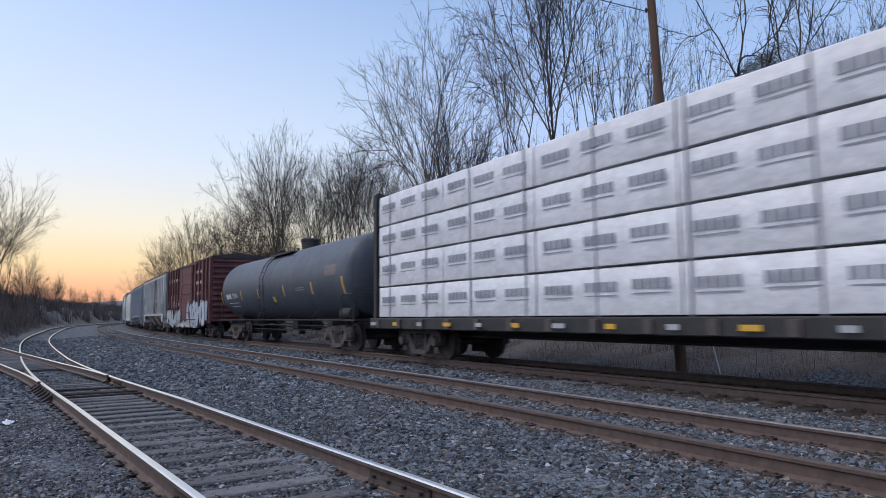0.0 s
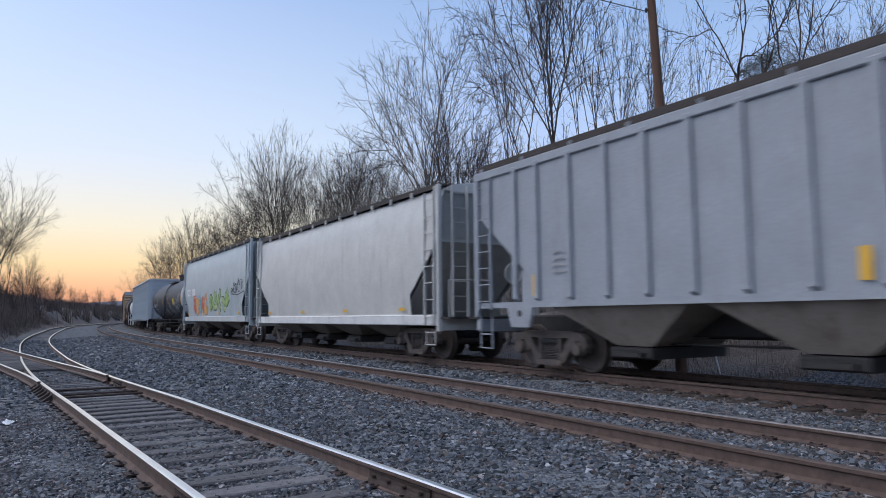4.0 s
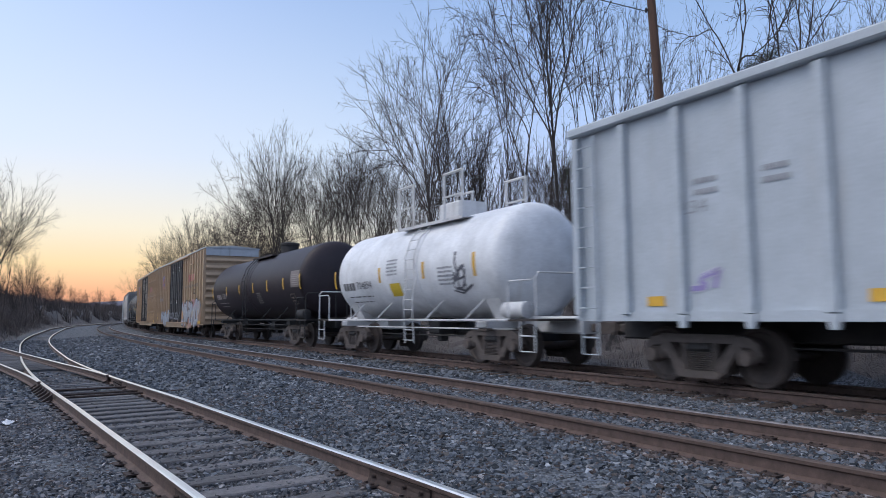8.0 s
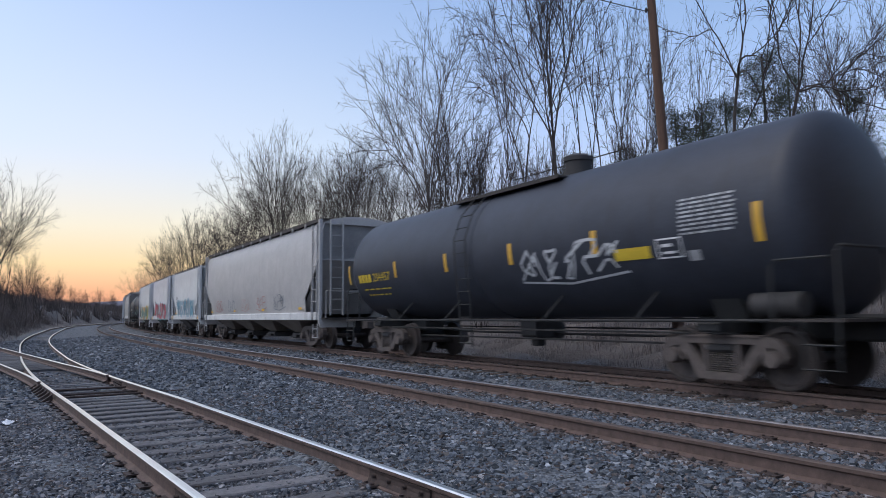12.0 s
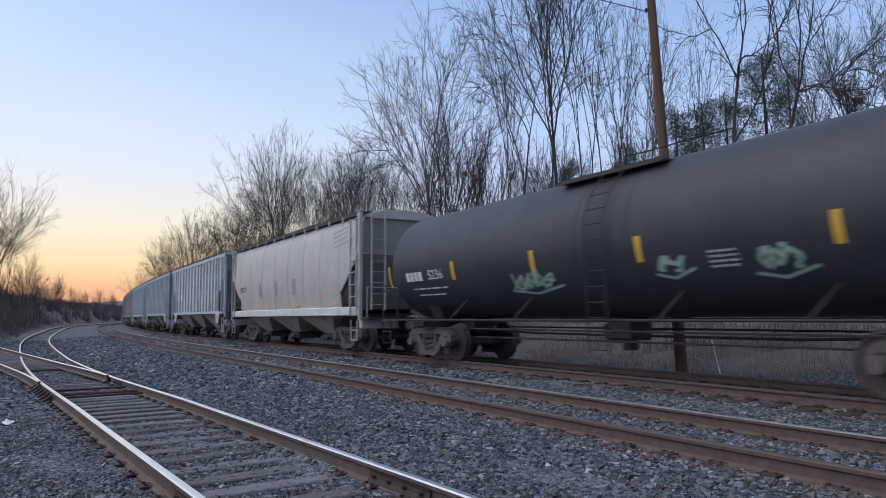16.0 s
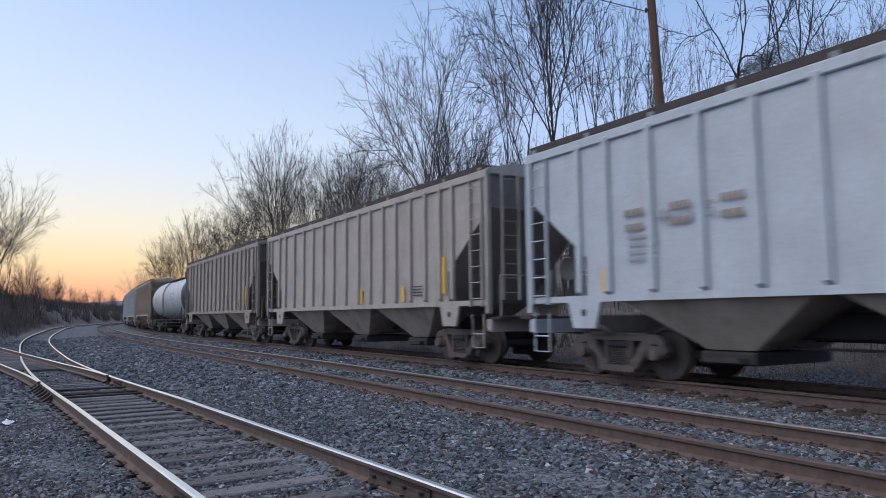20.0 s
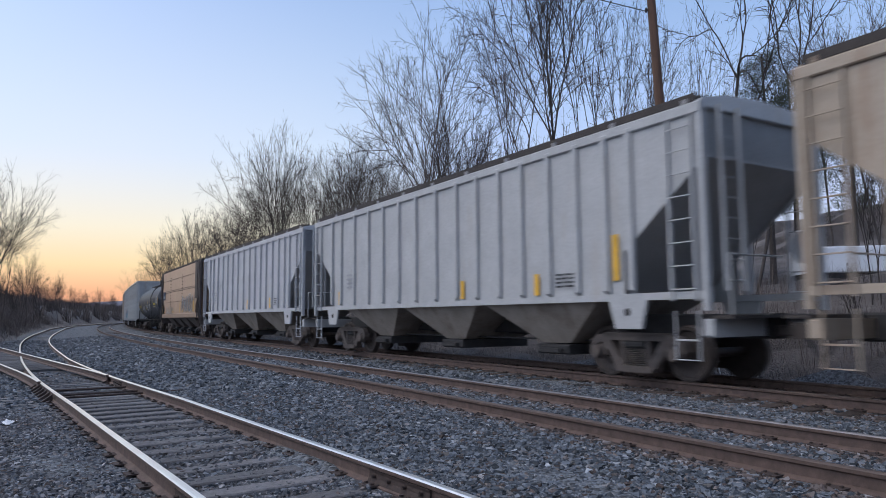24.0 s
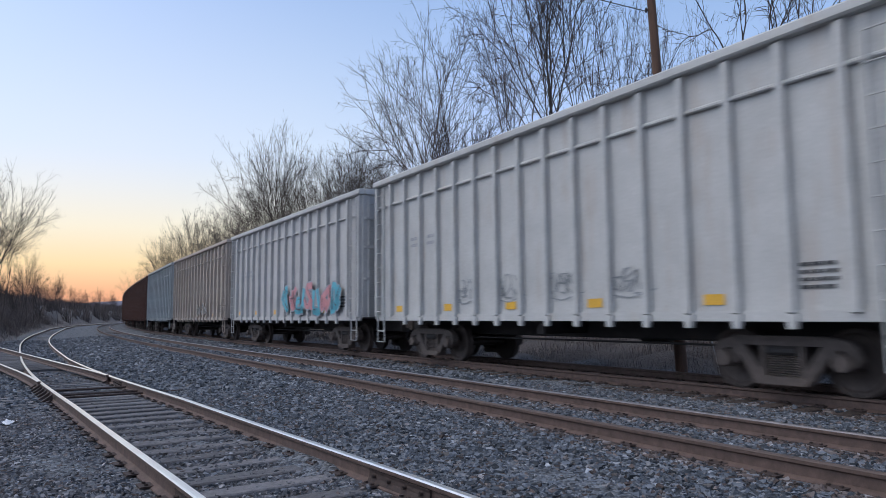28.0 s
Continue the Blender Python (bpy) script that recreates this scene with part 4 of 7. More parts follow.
GRIME = (0.09, 0.075, 0.065)
M_TRUCK = node_material("dusty_cast_steel", (0.1, 0.082, 0.074), rough=0.8, metal=0.1, vary=0.35, grain=5, fine=60, second=(0.085, 0.058, 0.045))
M_WHEEL = node_material("wheel_steel", (0.075, 0.06, 0.054), rough=0.6, metal=0.4, vary=0.25, grain=6, fine=70, second=(0.03, 0.027, 0.026))
M_UNDER = node_material("black_underframe", (0.03, 0.028, 0.028), rough=0.75, vary=0.3, grain=4, fine=50, second=(0.07, 0.05, 0.04))
M_GRATE = node_material("dark_steel_grating", (0.055, 0.046, 0.042), rough=0.7, metal=0.3, vary=0.2, grain=10, fine=140, bump=0.5)
M_YELLOW = node_material("yellow_reflector", (0.7, 0.4, 0.045), rough=0.4, vary=0.12, grain=4, fine=60, second=(0.45, 0.25, 0.04))
M_WHITE = paint("white_stencil_paint", (0.7, 0.7, 0.7), GRIME, streak=0.2)
M_BLACKP = paint("black_stencil_paint", (0.04, 0.042, 0.045))
M_GREYP = paint("grey_stencil_paint", (0.3, 0.31, 0.33))
M_PALE = paint("faded_white_stencil", (0.42, 0.43, 0.44), GRIME, streak=0.3)
M_SIGN = paint("yellow_placard", (0.62, 0.44, 0.04), streak=0.2)
COLOURS = {}


def spray(rgb):
    """Spray paint of a colour."""
    if rgb not in COLOURS:
        COLOURS[rgb] = node_material("spray_paint", rgb, rough=0.5, vary=0.15, grain=3, fine=30, bump=0.02, second=tuple(c * 0.7 for c in rgb), streak=0.2)
    return COLOURS[rgb]


# -- shared pieces, built once --
def shared(name, mb, mat, smooth=None):
    me = mb.mesh(name, smooth)
    me.materials.append(mat)
    return me


def _side_frame():
    """A cast side frame: a straight top chord with jaws over the bearings, two windows, and slanting struts down to the spring seat."""
    mb = MB()
    mb.prism_y(-0.08, 0.08, [(-1.1, .5), (-1.06, .66), (-.94, .745), (-.7, .79), (.7, .79), (.94, .745), (1.06, .66), (1.1, .5), (1.03, .4), (.96, .44), (.93, .6), (.66, .665), (-.66, .665), (-.93, .6), (-.96, .44), (-1.03, .4)])
    mb.prism_y(-0.1, 0.1, [(-.72, .8), (.72, .8), (.68, .765), (-.68, .765)])
    for k in (-1, 1):
        mb.prism_y(-0.075, 0.075, [(k * .78, .67), (k * .58, .67), (k * .27, .22), (k * .42, .14)])
        mb.prism_y(-0.07, 0.07, [(k * .81, .66), (k * .7, .66), (k * .7, .4), (k * .78, .38)])
        mb.prism_y(-0.07, 0.07, [(k * .33, .67), (k * .25, .67), (k * .25, .22), (k * .33, .22)])
    mb.prism_y(-0.13, 0.13, [(-.44, .2), (-.38, .12), (.38, .12), (.44, .2), (.36, .235), (-.36, .235)])
    return mb


def _spring():
    mb = MB()
    prof = []
    for i in range(9):
        z = 0.238 + 0.033 * i
        prof += [(z, 0.058), (z + 0.012, 0.075), (z + 0.026, 0.058)]
    o = MB().lathe_x(prof, 8)
    mb.add([(b, c, a) for a, b, c in o.v], o.f)
    return mb


def _wheelset():
    mb = MB()
    for s in (-1, 1):
        mb.lathe_y([(s * a, r) for a, r in ((.655, .12), (.66, .30), (.655, .47), (.665, .484), (.685, .484), (.70, .460), (.80, .455), (.802, .40), (.765, .37), (.745, .22), (.775, .13), (.84, .11), (.84, .02))], 28)
    mb.lathe_y([(-1.0, .07), (-.66, .085), (.66, .085), (1.0, .07)], 12)
    return mb


ME_FRAME = shared("side_frame", _side_frame(), M_TRUCK)
ME_SPRING = shared("spring", _spring(), M_TRUCK, 40)
ME_WHEEL = shared("wheelset", _wheelset(), M_WHEEL, 30)
ME_CAP = shared("bearing_cap", MB().lathe_y([(-.12, .06), (-.12, .11), (-.03, .135), (.05, .135)], 14), M_TRUCK, 30)
ME_BOLSTER = shared("truck", MB().box(-.23, .23, -1.1, 1.1, .53, .66, .04).box(-.2, .2, -.9, .9, .46, .74, .05).box(-.85, .85, -.62, -.56, .36, .46).box(-.85, .85, .56, .62, .36, .46), M_UNDER)
ME_COUPLER = shared("coupler", MB().box(-.55, .28, -.09, .09, .76, .94, .03).add([(.28, -.16, .72), (.28, .16, .72), (.5, .18, .74), (.5, -.06, .74), (.28, -.16, .98), (.28, .16, .98), (.5, .18, .96), (.5, -.06, .96)],
                    [(3, 2, 1, 0), (4, 5, 6, 7), (0, 1, 5, 4), (1, 2, 6, 5), (2, 3, 7, 6), (3, 0, 4, 7)]), M_TRUCK)
ME_HOSE = shared("air_hose", MB().tube([(.2, .3, .8), (.34, .3, .55), (.5, .2, .42), (.62, .05, .45)], .024, 6), M_CABLE)


def truck(car, x):
    t = part("truck", ME_BOLSTER, None, car)
    t.location = (x, 0, 0)
    for s in (-1, 1):
        f = part("side_frame", ME_FRAME, None, t)
        f.location = (0, s * 1.0, 0)
        for dx in (-.16, 0, .16):
            sp = part("spring", ME_SPRING, None, t)
            sp.location = (dx, s * 1.0, 0)
        for wx in (-.89, .89):
            c = part("bearing_cap", ME_CAP, None, t)
            c.matrix_basis = Matrix.Translation((wx, s * 1.06, .457)) @ Euler((0, 0, 0 if s < 0 else math.pi)).to_matrix().to_4x4()
    for wx in (-.89, .89):
        w = part("wheelset", ME_WHEEL, None, t)
        w.location = (wx, 0, .457)
        SPINNERS.append((w, wx))
    return t


SPINNERS, MOVERS = [], []


def start_car(name, label, category, front, rear, truck_in=1.95):
    """A car whose body runs from front to rear along the train; returns it and half its length."""
    car = thing(name, label, category, "freight cars of the train")
    h = (rear - front) / 2
    MOVERS.append((car, (front + rear) / 2, h - truck_in))
    n0 = len(SPINNERS)
    for s in (-1, 1):
        truck(car, s * (h - truck_in))
        c = part("coupler", ME_COUPLER, None, car)
        a = part("air_hose", ME_HOSE, None, car)
        for o in (c, a):
            o.matrix_basis = Matrix.Translation((s * (h + 0.12), 0, 0)) @ Euler((0, 0, 0 if s > 0 else math.pi)).to_matrix().to_4x4()
    car["wheels"] = n0
    return car, h


def twice(name, mb, mat, car, label="", smooth=None):
    """A part and its twin turned half round about the car's centre: the near and the far side."""
    me = mb.mesh(name, smooth)
    me.materials.append(mat)
    a = part(name, me, None, car, label)
    b = part(name, me, None, car, label)
    b.rotation_euler = (0, 0, math.pi)
    return a, b


def repeat(name, mb, mat, car, xs, label="", smooth=None):
    """The same piece at places along the car, on both sides."""
    me = mb.mesh(name, smooth)
    me.materials.append(mat)
    for x in xs:
        part(name, me, None, car, label).location = (x, 0, 0)
        b = part(name, me, None, car, label)
        b.location = (x, 0, 0)
        b.rotation_euler = (0, 0, math.pi)


def ladder(car, x, y, z0, z1, mat, rungs, w=0.45, d=0.05, along="x"):
    """Two stiles and rungs, each ladder one part."""
    mb = MB()
    for s in (-1, 1):
        if along == "x":
            mb.box(x + s * w / 2 - .02, x + s * w / 2 + .02, y - d, y + d * .2, z0, z1)
        else:
            mb.box(x - d, x + d * .2, y + s * w / 2 - .02, y + s * w / 2 + .02, z0, z1)
    for i in range(rungs):
        z = z0 + (z1 - z0) * (i + .5) / rungs
        a, b = ((x - w / 2, y - d, z), (x + w / 2, y - d, z)) if along == "x" else ((x - d, y - w / 2, z), (x - d, y + w / 2, z))
        mb.tube([a, b], .013, 5)
    return twice("ladder", mb, mat, car)


def stencil(car, x, z, w, h, rows, mat, surf, seed=1, name="stencil"):
    """Unreadable small writing: plain bars."""
    r = random.Random(seed)
    mb = MB()
    for i in range(rows):
        zz = z + h / 2 - h * (i + .5) / rows
        xx = x - w / 2
        while xx < x + w / 2 - .03:
            l = min(r.uniform(.08, .3) * max(w, .4), x + w / 2 - xx)
            strip(mb, xx, xx + l, zz - h / rows * .24, zz + h / rows * .24, surf, .01)
            xx += l + .05 * w
    return part(name, mb, mat, car)


def strip(mb, x0, x1, z0, z1, surf, lift):
    n = max(1, int(abs(z1 - z0) / .07 + .5))
    for i in range(n):
        a, b = z0 + (z1 - z0) * i / n, z0 + (z1 - z0) * (i + 1) / n
        mb.add([(x0, surf(a) - lift, a), (x1, surf(a) - lift, a), (x1, surf(b) - lift, b), (x0, surf(b) - lift, b)], [(0, 1, 2, 3)])


def plaque(car, x, z, w, h, mat, surf, name="reflector", lift=.01):
    mb = MB()
    strip(mb, x - w / 2, x + w / 2, z - h / 2, z + h / 2, surf, lift)
    return part(name, mb, mat, car)


def writing(car, text, x, z, size, mat, surf, wide=1.0, lift=.006):
    """Lettering on the near side, centred at x, z."""
    c = bpy.data.curves.new("writing", 'FONT')
    c.body, c.size, c.align_x, c.align_y = text, size, 'CENTER', 'CENTER'
    c.resolution_u = 2
    tmp = bpy.data.objects.new("writing", c)
    scene.collection.objects.link(tmp)
    me = bpy.data.meshes.new_from_object(tmp)
    bpy.data.objects.remove(tmp)
    bpy.data.curves.remove(c)
    for v in me.vertices:
        zz = z + v.co.y
        v.co = (x + v.co.x * wide, surf(zz) - lift, zz)
    me.materials.clear()
    me.materials.append(mat)
    return part("lettering", me, None, car)


def blob(r, cx, cz, w, h, n=14):
    """A rounded, uneven letter-like outline."""
    a, b = r.uniform(.1, .35), r.uniform(0, 6.28)
    k = r.choice((2, 3, 4))
    pts = []
    for i in range(n):
        t = 2 * math.pi * i / n
        q = 1 + a * math.sin(k * t + b)
        c, s = math.cos(t), math.sin(t)
        pts.append((cx + w / 2 * q * math.copysign(abs(c) ** .6, c), cz + h / 2 * q * math.copysign(abs(s) ** .6, s)))
    return pts


def flat(mb, pts, surf, lift):
    """A fan over an outline, laid on the surface."""
    cx, cz = sum(p[0] for p in pts) / len(pts), sum(p[1] for p in pts) / len(pts)
    v = [(cx, surf(cz) - lift, cz)] + [(x, surf(z) - lift, z) for x, z in pts]
    mb.add(v, [(0, i + 1, (i + 1) % len(pts) + 1) for i in range(len(pts))])


def ribbon(mb, pts, w, surf, lift):
    pts = [Vector((p[0], p[1])) for p in pts]
    o = len(mb.v)
    for i, p in enumerate(pts):
        t = (pts[min(i + 1, len(pts) - 1)] - pts[max(i - 1, 0)])
        t = t.normalized() if t.length > 1e-6 else Vector((1, 0))
        nrm = Vector((-t.y, t.x)) * w / 2
        for q in (p + nrm, p - nrm):
            mb.v.append((q.x, surf(q.y) - lift, q.y))
    mb.f += [(o + 2 * i, o + 2 * i + 1, o + 2 * i + 3, o + 2 * i + 2) for i in range(len(pts) - 1)]


def glyph(r, cx, cz, w, h, lean=.15):
    """Strokes of an invented letter-like form, on a loose three by three lattice."""
    strokes = []
    for k in range(r.choice((2, 2, 3))):
        cells = [(0, 0), (0, 1), (0, 2), (1, 0), (1, 1), (1, 2), (2, 0), (2, 1), (2, 2)]
        c = r.choice(cells)
        pts = [c]
        for q in range(r.choice((2, 3, 3))):
            near = [d for d in cells if d not in pts and 0 < abs(d[0] - pts[-1][0]) + abs(d[1] - pts[-1][1]) < 4]
            pts.append(r.choice(near))
        out = []
        for x, z in pts:
            x, z = (x - 1) / 2 + r.uniform(-.09, .09), (z - 1) / 2 + r.uniform(-.07, .07)
            out.append((cx + w * (x + lean * z), cz + h * z))
        # round the corners
        fine = [out[0]]
        for p, q, s in zip(out[:-2], out[1:-1], out[2:]):
            fine += [(p[0] * .25 + q[0] * .75, p[1] * .25 + q[1] * .75), ((p[0] + 6 * q[0] + s[0]) / 8, (p[1] + 6 * q[1] + s[1]) / 8), (s[0] * .25 + q[0] * .75, s[1] * .25 + q[1] * .75)]
        fine.append(out[-1])
        strokes.append(fine)
    return strokes


def graffiti(car, x0, x1, z0, z1, letters, fills, edge, surf, seed, shine=(0.6, 0.62, 0.64), cloud=None, bold=.2):
    """A painted piece of broad letter-like strokes: cloud, outline, fills and thin highlights, as separate paint layers."""
    r = random.Random(seed)
    back, rim, shade = MB(), MB(), MB()
    body = [MB() for c in fills]
    step, h = (x1 - x0) / letters, (z1 - z0)
    cz, bw = (z0 + z1) / 2, min(h * bold, (x1 - x0) / letters * bold * 1.5)
    for i in range(letters):
        cx = x0 + step * (i + .5)
        up = r.uniform(-.06, .06) * h
        if cloud:
            flat(back, blob(r, cx, cz + up, step * 1.25, h * .92), surf, .004)
        for st in glyph(r, cx, cz + up, step * .82, h * .7):
            ribbon(rim, st, bw * 1.5, surf, .006)
            ribbon(body[i % len(fills)], st, bw, surf, .009)
            k = [(x + bw * .18, z + bw * .2) for x, z in st[:3]]
            ribbon(shade, k, bw * .16, surf, .012)
    for mb, c in ((back, cloud), (rim, edge), *zip(body, fills), (shade, shine)):
        if c is not None and mb.v:
            part("graffiti", mb, spray(c), car)


def scrawl(car, x0, x1, z0, z1, colour, surf, seed, w=.045, loops=5):
    """A sprayed line tag of a few quick letter-like strokes."""
    r = random.Random(seed)
    mb = MB()
    step = (x1 - x0) / loops
    for i in range(loops):
        for st in glyph(r, x0 + step * (i + .5), (z0 + z1) / 2 + r.uniform(-.08, .08) * (z1 - z0), step * 1.05, (z1 - z0) * r.uniform(.75, 1.1), .3):
            ribbon(mb, st, w * r.uniform(.8, 1.2), surf, .012)
    ribbon(mb, [(x0 - .1, z0 - .02), ((x0 + x1) / 2, z0 - .1), (x1 + .2, z0 + .04)], w * .8, surf, .012)
    return part("graffiti", mb, spray(colour), car)


def plane(y):
    return lambda z: -y


def roof_walk(car, h, y, z, mat_post, posts, eave_y, eave_z):
    """Running boards on both sides of the roof, on brackets."""
    mb = MB().box(-h, h, -y - .22, -y + .22, z, z + .045).box(-h, h, -y - .235, -y - .215, z - .06, z + .07)
    twice("running_board", mb, M_GRATE, car)
    br = MB().box(-.035, .035, -eave_y, -eave_y + .06, eave_z - .05, z - .002).box(-.03, .03, -eave_y, -y + .2, z - .05, z - .002)
    repeat("roof_bracket", br, mat_post, car, posts)


def hatches(car, h, z, mat, n):
    for i in range(n):
        x = -h * .8 + 1.6 * h * i / (n - 1)
        mb = MB()
        o = MB().lathe_x([(z, .42), (z + .14, .42), (z + .2, .3)], 14)
        mb.add([(x + b, c, a) for a, b, c in o.v], o.f)
        part("hatch", mb, mat, car, smooth=30)


def hopper_bays(car, h, sill, n, mat, inner=2.3, low=.34):
    """Sloped discharge hoppers with outlet gates under the floor."""
    span = (2 * h - 2 * inner) / n
    for i in range(n):
        a = -h + inner + span * i
        m0, m1 = a + span / 2 - .42, a + span / 2 + .42
        w0, w1 = 1.5, .55
        mb = MB().add([(a + .03, -w0, sill), (a + span - .03, -w0, sill), (a + span - .03, w0, sill), (a + .03, w0, sill),
                       (m0, -w1 - .35, low + .22), (m1, -w1 - .35, low + .22), (m1, w1 + .35, low + .22), (m0, w1 + .35, low + .22)],
                      [(0, 1, 5, 4), (1, 2, 6, 5), (2, 3, 7, 6), (3, 0, 4, 7), (4, 5, 6, 7), (3, 2, 1, 0)])
        b = part("hopper_bay", mb, mat, car)
        part("outlet_gate", MB().box(m0 - .06, m1 + .06, -1.0, 1.0, low, low + .2, .03).box(m0 + .1, m1 - .1, -1.12, -1.0, low + .04, low + .12), M_UNDER, b)


def brake_gear(car, h, seed=0):
    r = random.Random(seed)
    x = r.uniform(-1, 1) * h * .2
    mb = MB().lathe_x([(x, .05), (x + .05, .2), (x + .75, .2), (x + .8, .05)], 14, .45, .78)
    part("air_reservoir", mb, M_UNDER, car, smooth=40)
    part("brake_pipe", MB().tube([(-h, .25, .86), (-h * .4, .3, .7), (h * .4, .3, .7), (h, .25, .86)], .03, 6).tube([(-h + 2.5, -.55, .6), (h - 2.5, -.55, .62)], .022, 5), M_UNDER, car)


def end_frame(car, h, sill, top, mat, rail_mat, platform=1.05):
    """Corner posts, ladders, end platform and steps of a covered hopper."""
    for y in (-1.52, 1.52):
        twice("corner_post", MB().box(h - .1, h, y - .05, y + .05, sill - .3, top), mat, car)
    for s in (-1, 1):
        me = MB()
        me.box(s * h - .04 if s > 0 else -h - .35, s * h + .35 if s > 0 else -h + .04, -1.5, 1.5, platform, platform + .05)
        part("end_platform", me, M_GRATE, car)
    twice("end_sill", MB().box(h - .16, h + .02, -1.5, 1.5, platform - .28, platform - .002, .03), mat, car)
    for x in (h - .42, -h + .42):
        ladder(car, x, -1.56, sill - .15, top - .15, rail_mat, 8, w=.46)
        part("step", MB().tube([(x - .22, -1.55, sill - .3), (x - .22, -1.55, .42), (x + .22, -1.55, .42), (x + .22, -1.55, sill - .3)], .02, 5).tube([(x - .22, -1.55, .72), (x + .22, -1.55, .72)], .016, 5), rail_mat, car)
    ladder(car, h + .06, -.95, sill, top, rail_mat, 9, w=.46, along="y")
    twice("handrail", MB().tube([(h + .3, -1.45, platform), (h + .3, -1.45, platform + .95), (h + .3, -.2, platform + .95)], .018, 5), rail_mat, car)
    wheel = MB()
    o = MB().lathe_x([(h + .12, .2), (h + .15, .26), (h + .17, .28), (h + .19, .26), (h + .17, .22)], 16, .6, platform + 1.15)
    wheel.add(o.v, o.f)
    part("brake_wheel", wheel, rail_mat, car, smooth=40)


RIBS = (-6.1, -5.4, -4.45, -3.5, -2.6, -1.7, -.8, .15, 1.05, 1.85, 2.65, 3.4, 4.2, 4.95, 5.65, 6.2)


def ribbed_hopper(label, front, rear, colour, dirt, ribs=15, sill=1.47, top=4.36, bay_colour=(0.32, 0.275, 0.235), number=None, streak=.35, rib_mat=None):
    """A three-bay covered hopper with outside posts and cut-away slope ends."""
    car, h = start_car("covered_hopper", label, "freight car", front, rear)
    m = paint("hopper_paint", colour, dirt, streak=streak)
    bay = paint("hopper_bay_paint", bay_colour, (0.13, 0.09, 0.068), rough=.8, streak=.55, vary=.2)
    H, y = top - sill, 1.53
    cut = 1.7
    out = [(-h, top), (-h, sill + .70 * H), (-h + cut, sill + .24 * H), (-h + cut, sill), (h - cut, sill), (h - cut, sill + .24 * H), (h, sill + .70 * H), (h, top)]
    twice("side_panel", MB().prism_y(-y, -y + .03, out), m, car)
    # inside of the bin: sloping end sheets
    for s in (-1, 1):
        v = [(s * (h - .1), -1.5, top), (s * (h - .1), 1.5, top), (s * (h - .1), 1.5, sill + .72 * H), (s * (h - .1), -1.5, sill + .72 * H), (s * (h - 2.5), 1.5, sill - .05), (s * (h - 2.5), -1.5, sill - .05)]
        part("end_sheet", MB().add(v, [(0, 1, 2, 3), (3, 2, 4, 5)]).box(*sorted((s * (h - .1), s * (h - .13))), -1.5, 1.5, sill + .73 * H, top), m, car)
    ring = [(-1.55, top), (-1.5, top + .07), (-.9, top + .2), (0, top + .25), (.9, top + .2), (1.5, top + .07), (1.55, top), (1.4, top - .06), (-1.4, top - .06)]
    part("roof", MB().prism_x(-h + .02, h - .02, ring), m, car)
    repeat("rib", MB().prism_x(-.06, .06, [(-y, sill), (-y - .08, sill + .06), (-y - .08, top - .1), (-y, top - .03)]), rib_mat or m, car,
           ([h * v / 7.6 for v in RIBS] if ribs >= 15 else [-h + cut + .05 + (2 * h - 2 * cut - .1) * i / (ribs - 1) for i in range(ribs)]))
    twice("top_chord", MB().box(-h, h, -y - .05, -y, top - .16, top + .02, .02), m, car)
    twice("side_sill", MB().box(-h + .1, h - .1, -y - .03, -y + .08, sill - .12, sill - .002), m, car)
    part("centre_sill", MB().box(-h - .1, h + .1, -.24, .24, .72, 1.12, .03), M_UNDER, car)
    hopper_bays(car, h, sill - .03, 3, bay)
    # bolster plates over the trucks
    for s in (-1, 1):
        a = sorted((s * (h - 1.2), s * (h - 2.05)))
        twice("bolster_plate", MB().prism_y(-1.56, -1.50, [(a[0], sill - .12), (a[0] + .14, .88), (a[1] - .14, .88), (a[1], sill - .12)]), m, car)
        twice("jacking_hole", MB().lathe_y([(-1.567, .07), (-1.562, .07)], 12, (a[0] + a[1]) / 2, 1.16), M_UNDER, car)
    roof_walk(car, h - .1, 1.3, top + .1, m, [-h + .3 + (2 * h - .6) * i / 10 for i in range(11)], 1.575, top)
    hatches(car, h, top + .2, m, 6)
    end_frame(car, h, sill, top, m, m)
    brake_gear(car, h, int(front))
    surf = plane(y + .03)
    w = (2 * h - 2 * cut - .1) / (ribs - 1)
    x0 = -h + cut + .05
    for k, (dx, z) in enumerate(((.5, 1.72), (ribs * .55, 1.72), (ribs - 3.5, 1.72))):
        plaque(car, x0 + w * (int(dx) + .5), z, .16, .42, M_YELLOW, surf)
    if number:
        writing(car, number, x0 + 2.5 * w, sill + .42 * H, .38, M_GREYP, surf)
    stencil(car, x0 + (ribs - 3) * w + w / 2, sill + .3, w * .7, .3, 4, M_BLACKP, surf, int(front))
    stencil(car, x0 + 1.5 * w, sill + .75, w * .7, .5, 4, M_GREYP, surf, int(front) + 1)
    return car, h, m, surf


def rounded(y, z0, z1, bulge):
    """The side line of a curved-side hopper: y against z."""
    def surf(z):
        t = min(1.0, max(0.0, (z - z0) / (z1 - z0)))
        return -(y + bulge * math.sin(math.pi * min(1, t * 1.05)) - .42 * max(0, t - .78) ** 2 * 6)
    return surf


